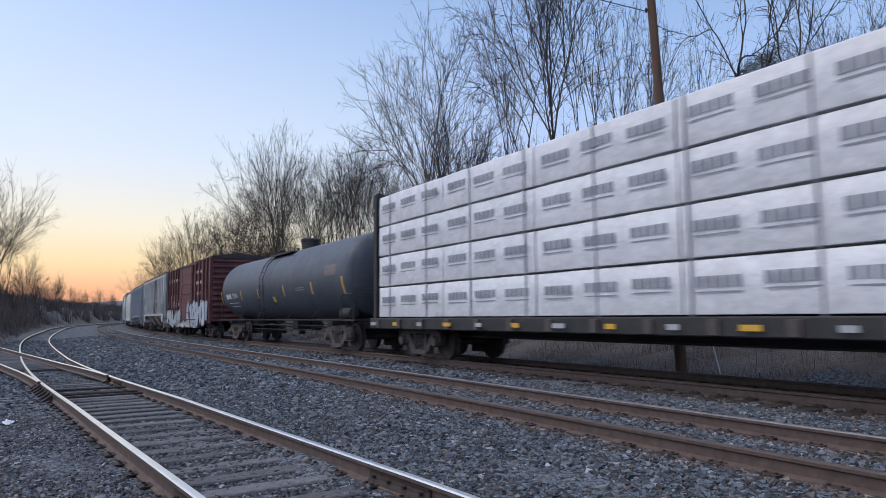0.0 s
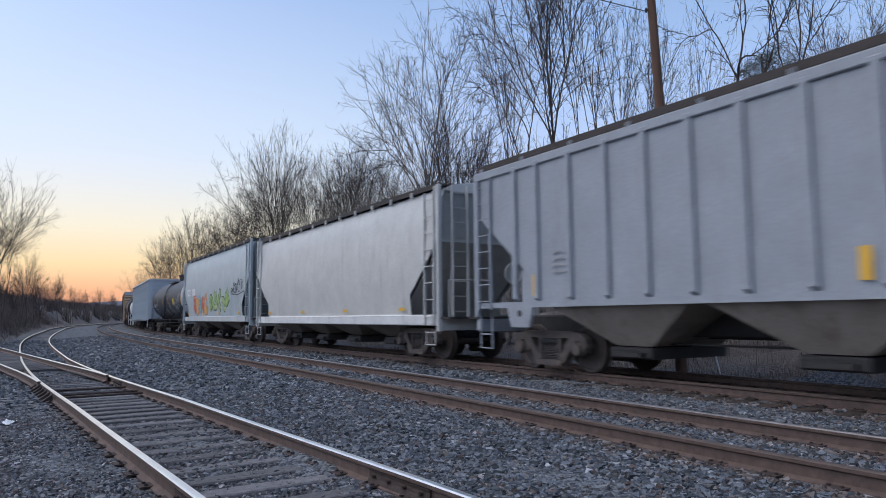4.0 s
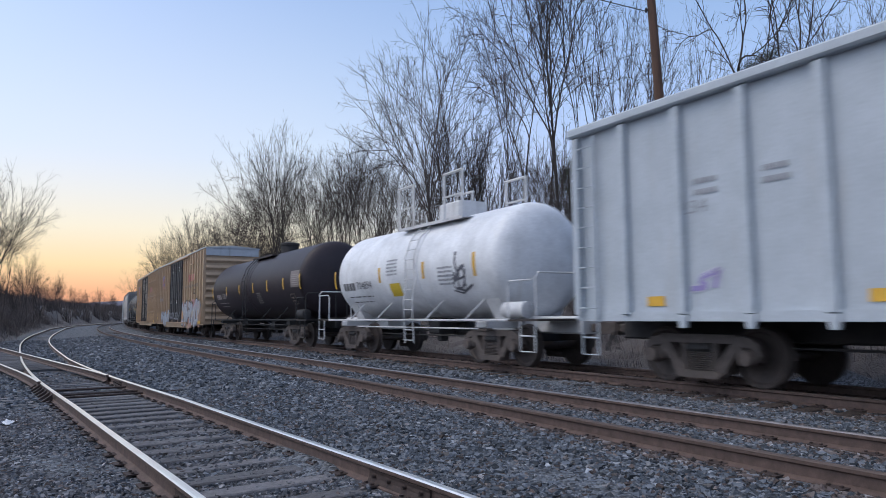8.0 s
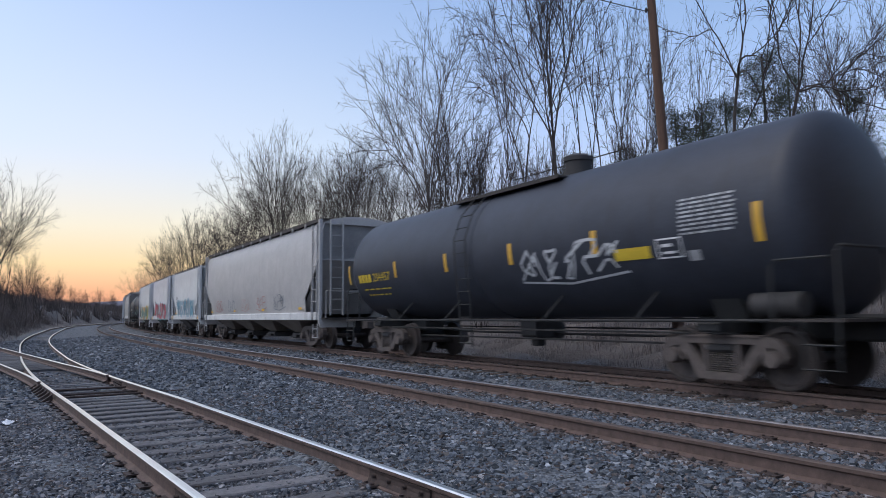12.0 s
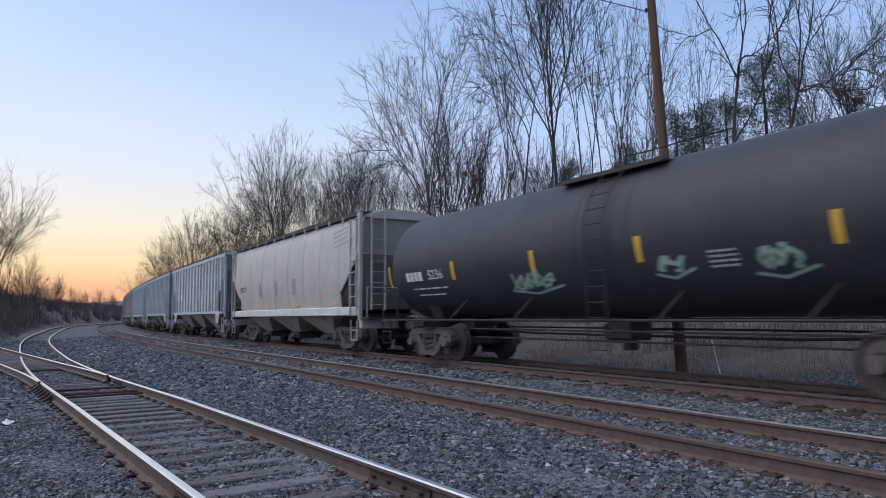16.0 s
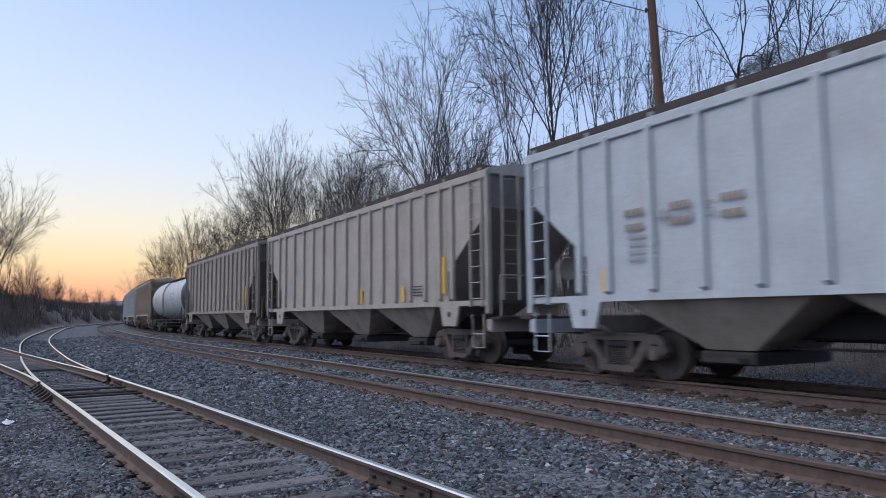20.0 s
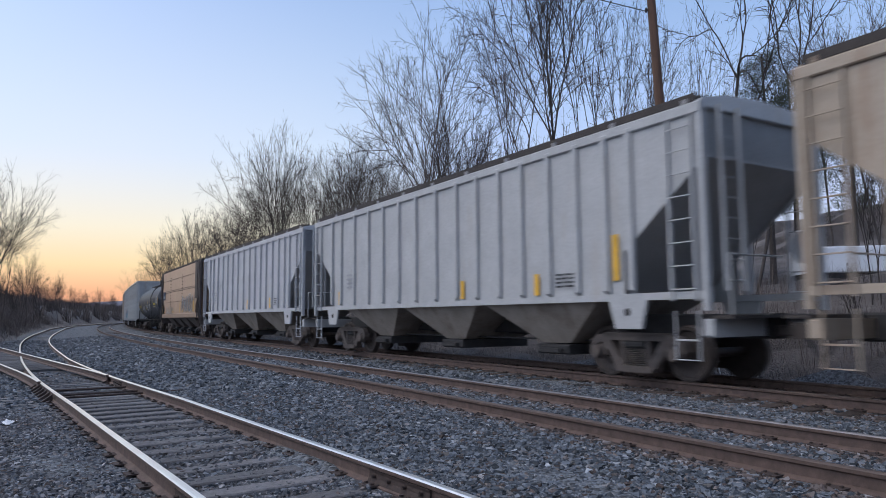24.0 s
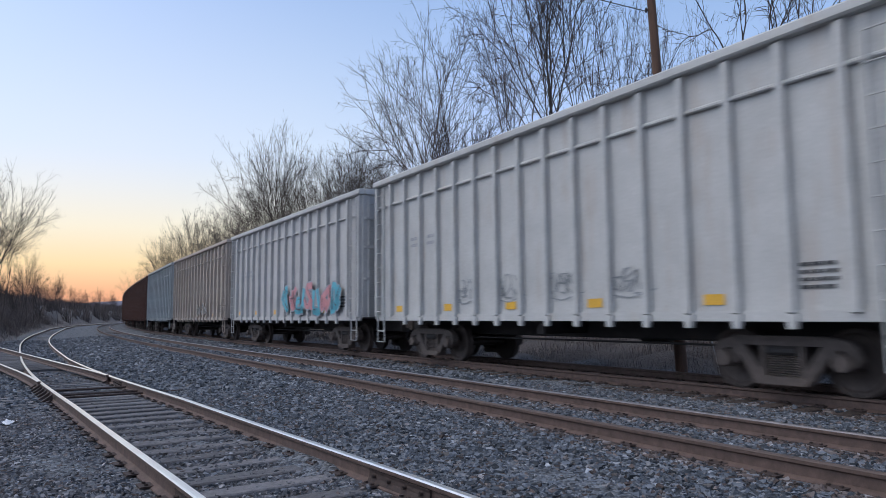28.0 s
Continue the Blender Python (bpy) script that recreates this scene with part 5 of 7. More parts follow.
def smooth_hopper(label, front, rear, colour, dirt, sill=1.3, top=4.25, band=(0.6, 0.6, 0.6), bays=3, seams=9, ends=.26, round_top=True, lines=0, streak=.3, bay_colour=(.16, .135, .115), roof_colour=None, end_colour=None, truck_in=1.95):
    """A curved-side covered hopper with welded seams and a deep side sill."""
    car, h = start_car("covered_hopper", label, "freight car", front, rear, truck_in)
    m = paint("hopper_paint", colour, dirt, streak=streak, rough=.45)
    mb_ = paint("side_sill_paint", band, GRIME, streak=.2)
    bay = paint("hopper_bay_paint", bay_colour, (0.13, 0.09, 0.068), rough=.8, streak=.55, vary=.2)
    H = top - sill
    surf = rounded(1.48, sill, top, .1) if round_top else plane(1.52)
    zs = [sill + H * i / 12 for i in range(13)]
    cut = 1.5

    def inset(z):
        t = (z - sill) / H
        return cut if t < .18 else cut * max(0.0, 1 - ((t - .18) / .42) ** .8) if t < .6 else 0.0
    mb = MB()
    for z in zs:
        i = inset(z)
        mb.v += [(-h + .05 + i, surf(z), z), (h - .05 - i, surf(z), z)]
    mb.f = [(2 * k, 2 * k + 1, 2 * k + 3, 2 * k + 2) for k in range(12)]
    o = len(mb.v)
    mb.v += [(x, y + .03, z) for x, y, z in mb.v[:o]]
    mb.f += [(o + 2 * k + 2, o + 2 * k + 3, o + 2 * k + 1, o + 2 * k) for k in range(12)] + [(2 * k, 2 * k + 2, o + 2 * k + 2, o + 2 * k) for k in range(12)] + [(2 * k + 3, 2 * k + 1, o + 2 * k + 1, o + 2 * k + 3) for k in range(12)]
    twice("side_panel", mb, m, car, smooth=40)
    for s in (-1, 1):
        v = [(s * (h - .12), -1.42, top), (s * (h - .12), 1.42, top), (s * (h - .12), 1.42, sill + .58 * H), (s * (h - .12), -1.42, sill + .58 * H), (s * (h - 2.2), 1.42, sill - .05), (s * (h - 2.2), -1.42, sill - .05)]
        part("end_sheet", MB().add(v, [(0, 1, 2, 3), (3, 2, 4, 5)]).box(*sorted((s * (h - .12), s * (h - .15))), -1.42, 1.42, sill + .6 * H, top), m, car)
    e = -surf(top)
    ring = [(-e, top), (-e * .8, top + .13), (-e * .4, top + .22), (0, top + .25), (e * .4, top + .22), (e * .8, top + .13), (e, top), (e - .1, top - .05), (-e + .1, top - .05)]
    part("roof", MB().prism_x(-h + .03, h - .03, ring), paint("roof_paint", roof_colour or colour, dirt), car)
    sm = MB()
    for z0, z1 in zip(zs[:-1], zs[1:]):
        sm.add([(-.02, surf(z0) - .002, z0), (.02, surf(z0) - .002, z0), (.02, surf(z1) - .002, z1), (-.02, surf(z1) - .002, z1), (0, surf(z0) - .018, z0), (0, surf(z1) - .018, z1)], [(0, 4, 5, 3), (4, 1, 2, 5)])
    if seams:
        repeat("weld_seam", sm, m, car, [-h + cut + .1 + (2 * h - 2 * cut - .2) * i / (seams - 1) for i in range(seams)])
    for k in range(lines):
        z = top - .16 - .14 * k
        twice("bead", MB().box(-h + .05, h - .05, surf(z) - .02, surf(z), z - .015, z + .015), m, car)
    twice("side_sill", MB().box(-h + .1, h - .1, -1.56, -1.46, sill - .26, sill + .01, .02), mb_, car)
    part("centre_sill", MB().box(-h - .1, h + .1, -.24, .24, .72, 1.1, .03), M_UNDER, car)
    if bays:
        hopper_bays(car, h, sill - .2, bays, bay, inner=2.2, low=.32)
    roof_walk(car, h - .1, 1.22, top + .1, m if not end_colour else M_UNDER, [-h + .3 + (2 * h - .6) * i / 12 for i in range(13)], 1.5, top)
    hatches(car, h, top + .2, m, 6)
    em = paint('hopper_end_paint', end_colour, GRIME) if end_colour else m
    end_frame(car, h, sill - .1, top + .1, em, em)
    brake_gear(car, h, int(front))
    for i in range(4):
        plaque(car, -h + 1.9 + (2 * h - 3.8) * i / 3, sill + .16, .34, .09, M_YELLOW, lambda z: min(surf(z), -1.56))
    return car, h, m, surf


def tank_car(label, front, rear, colour, dirt=None, top=4.0, low=1.06, head=None, number=None, num_x=-5.5, num_mat=None, num_size=.34, refs=(), block=None, panel=None,
             rail_colour=(.03, .03, .03), dome=(.1, 1.3), platform=(-1.5, 2.0), ladder_x=.6, rough=.5, shell_in=.3, band_x=(0,), tall_rail=False, pressure=False, mark=0.0):
    """A tank car: shell with dished heads, manway platform, ladder, saddles, sill and side rails."""
    R, zc = (top - low) / 2, (top + low) / 2
    car, h = start_car("tank_car", label, "freight car", front, rear, 2.1)
    colour = tuple(c * (k if max(colour) < .2 else 1) for c, k in zip(colour, (1.55, 1.65, 1.85)))
    m = paint("tank_paint", colour, dirt, rough=rough, streak=.4, vary=.18, spec=.3 if max(colour) < .2 else .4)
    fr = paint("tank_frame_paint", rail_colour, GRIME, rough=.75)
    a = h - shell_in
    d = .58
    dish = [(a - d + d * math.sin(t), R * math.cos(t)) for t in [radians(v) for v in (0, 8, 16, 26, 38, 50, 62, 74, 82, 88)]]
    dish = [(x, R * math.sqrt(max(0.0, 1 - ((x - (a - d)) / d) ** 2.6))) for x, r in dish]
    shell = MB().lathe_x([(-x, r) for x, r in reversed(dish)] + dish, 56, 0, zc)
    me = shell.mesh("shell", 35)
    me.materials.append(m)
    if head is not None:
        me.materials.append(paint("head_paint", head, GRIME))
        for p in me.polygons:
            if p.center.x > a - d + .02:
                p.material_index = 1
    part("shell", me, None, car)
    surf = lambda z: -math.sqrt(max(R * R - (z - zc) ** 2, .01))
    for x in band_x:
        part("shell_band", MB().lathe_x([(x - .05, R + .001), (x - .04, R + .012), (x + .04, R + .012), (x + .05, R + .001)], 56, 0, zc), m, car, smooth=30)
    # saddles, stub sills and end platforms
    for s in (-1, 1):
        x = s * (h - 2.1)
        sd = [(-1.02, zc - R * .66), (-.72, 1.0), (.72, 1.0), (1.02, zc - R * .66), (.5, zc - R * .9), (-.5, zc - R * .9)]
        part("saddle", MB().prism_x(x - .28, x + .28, sd), fr, car)
        b = sorted((s * (h + .12), s * (h - 3.1)))
        part("stub_sill", MB().box(b[0], b[1], -.3, .3, .72, 1.1, .04), fr, car)
        c = sorted((s * h, s * (h - 1.0)))
        part("end_platform", MB().box(c[0], c[1], -1.42, 1.42, 1.0, 1.045), M_GRATE, car)
        part("bolster", MB().box(x - .2, x + .2, -1.35, 1.35, .84, 1.0, .03), fr, car)
        e = s * (h - .06)
        part("end_handrail", MB().tube([(e, -1.4, 1.03), (e, -1.4, 1.92), (e, -1.32, 2.0), (e, -.3, 2.0), (e, -.22, 1.92), (e, -.22, 1.03)], .022, 6), fr, car)
        part("end_handrail", MB().tube([(e, 1.4, 1.03), (e, 1.4, 1.92), (e, 1.32, 2.0), (e, .3, 2.0), (e, .22, 1.92), (e, .22, 1.03)], .022, 6), fr, car)
        g = s * (h - .98)
        part("side_handrail", MB().tube([(g, -1.42, 1.03), (g, -1.42, 1.75), (g + .1 * s, -1.42, 1.85), (e - .1 * s, -1.42, 1.85)], .02, 6), fr, car)
        part("step", MB().tube([(e - .02 * s, -1.42, 1.0), (e - .02 * s, -1.42, .38), (e - .5 * s, -1.42, .38), (e - .5 * s, -1.42, 1.0)], .02, 5).tube([(e, -1.42, .7), (e - .5 * s, -1.42, .7)], .015, 5), fr, car)
    # brake reservoir on the front platform
    rx = h - 1.0
    part("air_reservoir", MB().lathe_x([(rx - .45, .06), (rx - .42, .18), (rx + .32, .18), (rx + .35, .06)], 16, -1.12, 1.24), M_UNDER if max(rail_colour) < .1 else fr, car, smooth=40)
    twice("side_rail", MB().tube([(-h + 1.0, -1.42, 1.02), (h - 1.0, -1.42, 1.02)], .028, 6).tube([(-h + 2.6, -1.1, .82), (h - 2.6, -1.1, .82)], .02, 5), fr, car)
    sup = MB().tube([(0, -1.42, 1.02), (.28, -1.02, zc - R * .66)], .022, 5)
    repeat("side_rail_support", sup, fr, car, [-h * .55, -h * .24, h * .24, h * .55])
    part("bottom_outlet", MB().box(-.28, .28, -.3, .3, .62, low + .02, .05).box(-.1, .1, -.12, .12, .42, .62, .03), M_UNDER, car)
    # ladder and manway platform
    lad, lx = MB(), ladder_x
    arc = [radians(v) for v in (-62, -40, -15, 10, 32, 52)]
    for s in (-1, 1):
        lad.tube([(s * .24 + lx, -1.46, .42), (s * .24 + lx, -1.5, 1.2)] + [(s * .24 + lx, -(R + .12) * math.cos(w) if w > -.3 else -1.52, zc + (R + .12) * math.sin(w)) for w in arc[1:]], .017, 5)
    for i in range(12):
        z = .5 + (zc + R * .74 - .5) * i / 11
        y = -1.5 if z < zc - .3 else -math.sqrt(max((R + .12) ** 2 - (z - zc) ** 2, .1))
        lad.tube([(lx - .24, y, z), (lx + .24, y, z)], .012, 5)
    twice("ladder", lad, fr, car)
    q0, q1 = platform
    pz = top - .2
    if dome:
        dm, dr = (dome[0] + dome[1]) / 2, min((dome[1] - dome[0]) / 2, .62)
        if pressure:
            part("manway", MB().box(dm - .5, dm + .5, -.45, .45, top - .06, top + .42, .05), fr, car)
        else:
            o = MB().lathe_x([(top - .06, dr * .92), (top + .28, dr * .92), (top + .29, dr), (top + .38, dr), (top + .44, dr * .7)], 18)
            part("manway", MB().add([(dm + b, c, z) for z, b, c in o.v], o.f), M_UNDER if max(rail_colour) < .1 else fr, car, smooth=35)
    tread = M_GRATE if max(rail_colour) < .2 else fr
    part("top_platform", MB().box(q0, q1, -1.0, -.42, pz, pz + .04).box(q0, q1, -1.01, -.99, pz - .03, pz + .05), tread, car)
    part("top_platform", MB().box(q0, q1, .42, 1.0, pz, pz + .04).box(q0, q1, .99, 1.01, pz - .03, pz + .05), tread, car)
    hi = top + (1.0 if tall_rail else .62)
    w = .036 if tall_rail else .016
    for y in (-1.0, 1.0):
        if tall_rail:
            for u0, u1 in ((q0, q0 + .85), (q1 - .85, q1)):
                part("platform_railing", MB().tube([(u0, y, pz), (u0, y, hi)], w, 6).tube([(u1, y, pz), (u1, y, hi)], w, 6).tube([(u0 - w, y, hi), (u1 + w, y, hi)], w, 6).tube([(u0, y, (pz + hi) / 2), (u1, y, (pz + hi) / 2)], .03, 5), fr, car)
        elif y > 0:
            part("platform_railing", MB().tube([(q0, y, pz), (q0, y, hi)], w, 5).tube([(q1, y, pz), (q1, y, hi)], w, 5).tube([(q0, y, hi), (q1, y, hi)], w, 5).tube([((q0 + q1) / 2, y, pz), ((q0 + q1) / 2, y, hi)], w, 5), fr, car)
    v = MB().tube([(q0 + .5, .15, top - .05), (q0 + .5, .15, top + .2)], .08, 8)
    part("valve_housing", v, fr, car)
    for i, x in enumerate(refs):
        last = i in (0, len(refs) - 1)
        plaque(car, x, zc - .1 + mark, .12 if abs(x) < a - d else .1, .56 if last else .44, M_YELLOW, surf)
    nm = num_mat or M_WHITE
    if number:
        # owner's initials as plain blocks, then the number
        mb = MB()
        for k in range(4):
            strip(mb, num_x - .95 + k * .22, num_x - .78 + k * .22, zc - .36 - num_size * .34, zc - .36 + num_size * .34, surf, .012)
        part("stencil", mb, nm, car)
        writing(car, number, num_x + .55, zc - .36, num_size, nm, surf, 1.05, .012)
        for i in range(2):
            stencil(car, num_x + .1, zc - .68 - .16 * i, 1.7 - .3 * i, .07, 1, nm, surf, i + int(front))
    if block:
        stencil(car, block, zc + .02, 1.0, .6, 9, M_PALE if max(colour) < .3 else nm, surf, int(front) + 9)
    if panel:
        outline(car, panel, zc - .48, .52, .34, M_PALE, surf)
    brake_gear(car, h, int(front))
    return car, h, m, surf


def outline(car, x, z, w, h, mat, surf):
    """A stencilled box: a thin frame with two short bars in it."""
    mb = MB()
    strip(mb, x - w / 2, x + w / 2, z + h / 2 - .025, z + h / 2, surf, .012)
    strip(mb, x - w / 2, x + w / 2, z - h / 2, z - h / 2 + .025, surf, .012)
    strip(mb, x - w / 2, x - w / 2 + .025, z - h / 2 + .026, z + h / 2 - .026, surf, .012)
    strip(mb, x + w / 2 - .025, x + w / 2, z - h / 2 + .026, z + h / 2 - .026, surf, .012)
    strip(mb, x - w * .3, x + w * .1, z + .02, z + .07, surf, .012)
    strip(mb, x - w * .3, x + w * .25, z - .09, z - .05, surf, .012)
    return part("stencil", mb, mat, car)


def gondola(label, front, rear, colour, dirt, sill=1.11, top=4.56, posts=17, mid=None, post_w=.07, feet=True, streak=.3, end_ribs=True):
    """A tall open-top gondola with outside posts."""
    car, h = start_car("gondola_car", label, "freight car", front, rear, 2.3)
    m = paint("gondola_paint", colour, dirt, streak=streak)
    y = 1.5
    twice("side_panel", MB().box(-h, h, -y, -y + .02, sill, top), m, car)
    twice("end_panel", MB().box(h - .04, h, -y + .02, y - .02, sill, top), m, car)
    part("floor_plate", MB().box(-h, h, -y + .02, y - .02, sill + .02, sill + .08), m, car)
    xs = [-h + .12 + (2 * h - .24) * i / (posts - 1) for i in range(posts)]
    repeat("post", MB().prism_x(-post_w, post_w, [(-y, sill - .02), (-y - .12, sill + .02), (-y - .12, top - .16), (-y, top - .1)]), m, car, xs)
    if feet:
        repeat("post_foot", MB().prism_y(-y - .11, -y - .03, [(-.09, sill), (-.05, sill - .2), (.05, sill - .2), (.09, sill)]), m, car, xs[2:-2])
    twice("top_rail", MB().box(-h - .03, h + .03, -y - .15, -y + .05, top - .12, top + .05, .03), m, car)
    twice("end_top_rail", MB().box(h - .08, h + .08, -y + .05, y - .05, top - .12, top + .048, .03), m, car)
    twice("side_sill", MB().box(-h + .05, h - .05, -y - .06, -y, sill - .1, sill + .05), m, car)
    for k, z in enumerate((.3, .55, .78) if end_ribs else ()):
        twice("end_rib", MB().box(h, h + .07, -y + .05, y - .05, sill + (top - sill) * z - .04, sill + (top - sill) * z + .04, .02), m, car)
    if mid:
        for x0, x1 in zip(xs[:-1], xs[1:]):
            twice("side_rib", MB().box(x0 + post_w, x1 - post_w, -y - .07, -y, mid - .035, mid + .035, .02), m, car)
    part("centre_sill", MB().box(-h - .1, h + .1, -.24, .24, .66, 1.05, .03), M_UNDER, car)
    twice("cross_bearer", MB().box(-.1, .1, -1.4, 1.4, .75, sill - .002), M_UNDER, car)
    for x in (h - .42, -h + .42):
        ladder(car, x, -y - .1, sill - .05, top - .2, m, 9, w=.44)
        part("step", MB().tube([(x - .2, -1.6, sill), (x - .2, -1.6, .42), (x + .2, -1.6, .42), (x + .2, -1.6, sill)], .02, 5).tube([(x - .2, -1.6, .72), (x + .2, -1.6, .72)], .016, 5), m, car)
    ladder(car, h + .06, -1.1, sill, top - .2, m, 9, w=.44, along="y")
    brake_gear(car, h, int(front))
    surf = plane(y + .004)
    for i in range(5):
        plaque(car, (xs[1 + i * 3] + xs[2 + i * 3]) / 2, sill + .22, .36, .16, M_YELLOW, surf)
    stencil(car, xs[-3] + .35, sill + .5, .5, .4, 4, M_BLACKP, surf, int(front))
    stencil(car, xs[2] + .45, sill + 1.95, .4, .34, 2, M_GREYP, surf, int(front) + 3)
    stencil(car, xs[3] + .45, sill + 1.95, .4, .34, 2, M_GREYP, surf, int(front) + 4)
    return car, h, m, surf


M_PRINT = paint("dark_grey_print", (0.16, 0.16, 0.165), GRIME)
FADED = paint("faded_lettering", (0.42, 0.36, 0.35), (.14, .07, .06), streak=.5)


def red_boxcar(front, rear):
    car, h = start_car("boxcar", "weathered red-brown steel boxcar with silver graffiti along its sides", "freight car", front, rear)
    m = paint("boxcar_red", (0.14, 0.05, 0.05), (0.045, 0.027, 0.028), streak=.65, vary=.3)
    sill, top, y = .95, 4.42, 1.48
    twice("side_panel", MB().box(-h, h, -y, -y + .03, sill, top), m, car)
    twice("end_wall", MB().box(h - .05, h - .02, -y + .03, y - .03, sill, top), m, car)
    for i in range(11):
        z = sill + .25 + i * .3
        twice("end_corrugation", MB().prism_y(-y + .06, y - .06, [(h - .02, z - .1), (h + .06, z - .03), (h + .06, z + .03), (h - .02, z + .1)]), m, car)
    part("roof", MB().prism_x(-h - .04, h + .04, [(-y - .06, top - .02), (-y - .06, top + .05), (0, top + .28), (y + .06, top + .05), (y + .06, top - .02), (1.3, top - .05), (-1.3, top - .05)]), paint('boxcar_roof', (.05, .042, .042), GRIME), car)
    # outside posts, and horizontal pressings between them
    dw = 1.25
    left = [-h + .12, -h + 1.15, -h + 2.2, -h + 3.25, -h + 4.2, -dw - .1]
    right = [dw + .75, dw + 1.8, dw + 2.9, dw + 4.0, h - 1.05, h - .1]
    xs = [x for x in left if x < -dw] + right
    repeat("post", MB().prism_x(-.075, .075, [(-y, sill), (-y - .11, sill + .02), (-y - .11, top - .03), (-y, top)]), m, car, xs)
    press = []
    for a, b in list(zip(left[:-1], left[1:])) + list(zip(right[:-1], right[1:])):
        if b - a > .5:
            press.append((a + .1, b - .1))
    for a, b in press:
        for k in range(9):
            z = sill + .35 + .36 * k
            twice("panel_pressing", MB().prism_x(a, b, [(-y, z - .05), (-y - .035, z), (-y, z + .05)]), m, car)
    door = part("door", MB().box(-dw, dw + .5, -y - .1, -y - .02, sill + .12, top - .12), m, car)
    for k in range(5):
        z = sill + .5 + .6 * k
        part("door_rib", MB().box(-dw + .05, dw + .45, -y - .135, -y - .1, z - .025, z + .025), m, door)
    part("door_handle", MB().tube([(-dw + .2, -y - .16, sill + 1.2), (-dw + .2, -y - .16, sill + 2.2)], .02, 5), m, door)
    part("door_track", MB().box(-dw - .2, dw + 2.2, -y - .14, -y, sill + .06, sill + .12), m, car)
    part("door_track", MB().box(-dw - .2, dw + 2.2, -y - .14, -y, top - .12, top - .06), m, car)
    twice("side_sill", MB().prism_y(-y - .03, -y + .02, [(-h, sill + .02), (-h + .1, sill - .1), (-h + 2.6, sill - .14), (-h + 3.4, sill - .38), (h - 3.4, sill - .38), (h - 2.6, sill - .14), (h - .1, sill - .1), (h, sill + .02)]), m, car)
    part("centre_sill", MB().box(-h - .1, h + .1, -.24, .24, .66, .95, .03), M_UNDER, car)
    part("floor_frame", MB().box(-h + .1, h - .1, -1.4, 1.4, .9, .97), M_UNDER, car)
    ladder(car, h - .6, -y - .05, sill + .05, sill + 1.9, m, 4, w=.46)
    ladder(car, -h + .5, -y - .05, sill + .05, sill + 1.9, m, 4, w=.46)
    surf = plane(y + .045)
    graffiti(car, .6, h - .3, sill - .28, sill + 1.3, 7, ((.45, .52, .6), (.52, .53, .57)), (.12, .2, .36), plane(y + .118), 5, shine=(.6, .55, .6), bold=.24)
    mb = MB()
    for k in range(16):
        x = -h + 1.2 + .62 * k
        flat(mb, blob(random.Random(k), x, sill - .16, .8, .26 + .12 * (k % 3)), plane(y + .034), .004)
    part("graffiti", mb, spray((.48, .5, .53)), car)
    graffiti(car, -h + .2, -1.6, sill - .2, sill + .75, 8, ((.5, .56, .6), (.42, .55, .62)), (.25, .3, .34), plane(y + .118), 8, shine=(.62, .55, .35), bold=.26)
    scrawl(car, -h + .3, -h + 4.6, sill + 1.0, sill + 1.35, (.4, .33, .33), surf, 12, .05, 8)
    scrawl(car, -1.0, .3, sill + 1.35, sill + 1.75, (.55, .42, .42), surf, 3, .05, 4)
    scrawl(car, -1.1, 1.2, sill + .35, sill + .6, (.6, .55, .52), surf, 4, .05, 6)
    for k, w in enumerate((2.2, 1.6, 1.1)):
        stencil(car, 3.9, top - .62 - .62 * k, w, .36, 1, FADED, surf, 70 + k, "faded_lettering")
    stencil(car, -h + 2.5, top - .75, 4.0, .38, 1, FADED, surf, 75, "faded_lettering")
    writing(car, "531077", -h + 2.4, sill + 1.55, .46, FADED, surf, 1.6)
    for x in (-h + 3.7, 0, 1.4):
        plaque(car, x, sill - .22, .34, .12, M_YELLOW, plane(y + .036))
    brake_gear(car, h, 3)
    return car


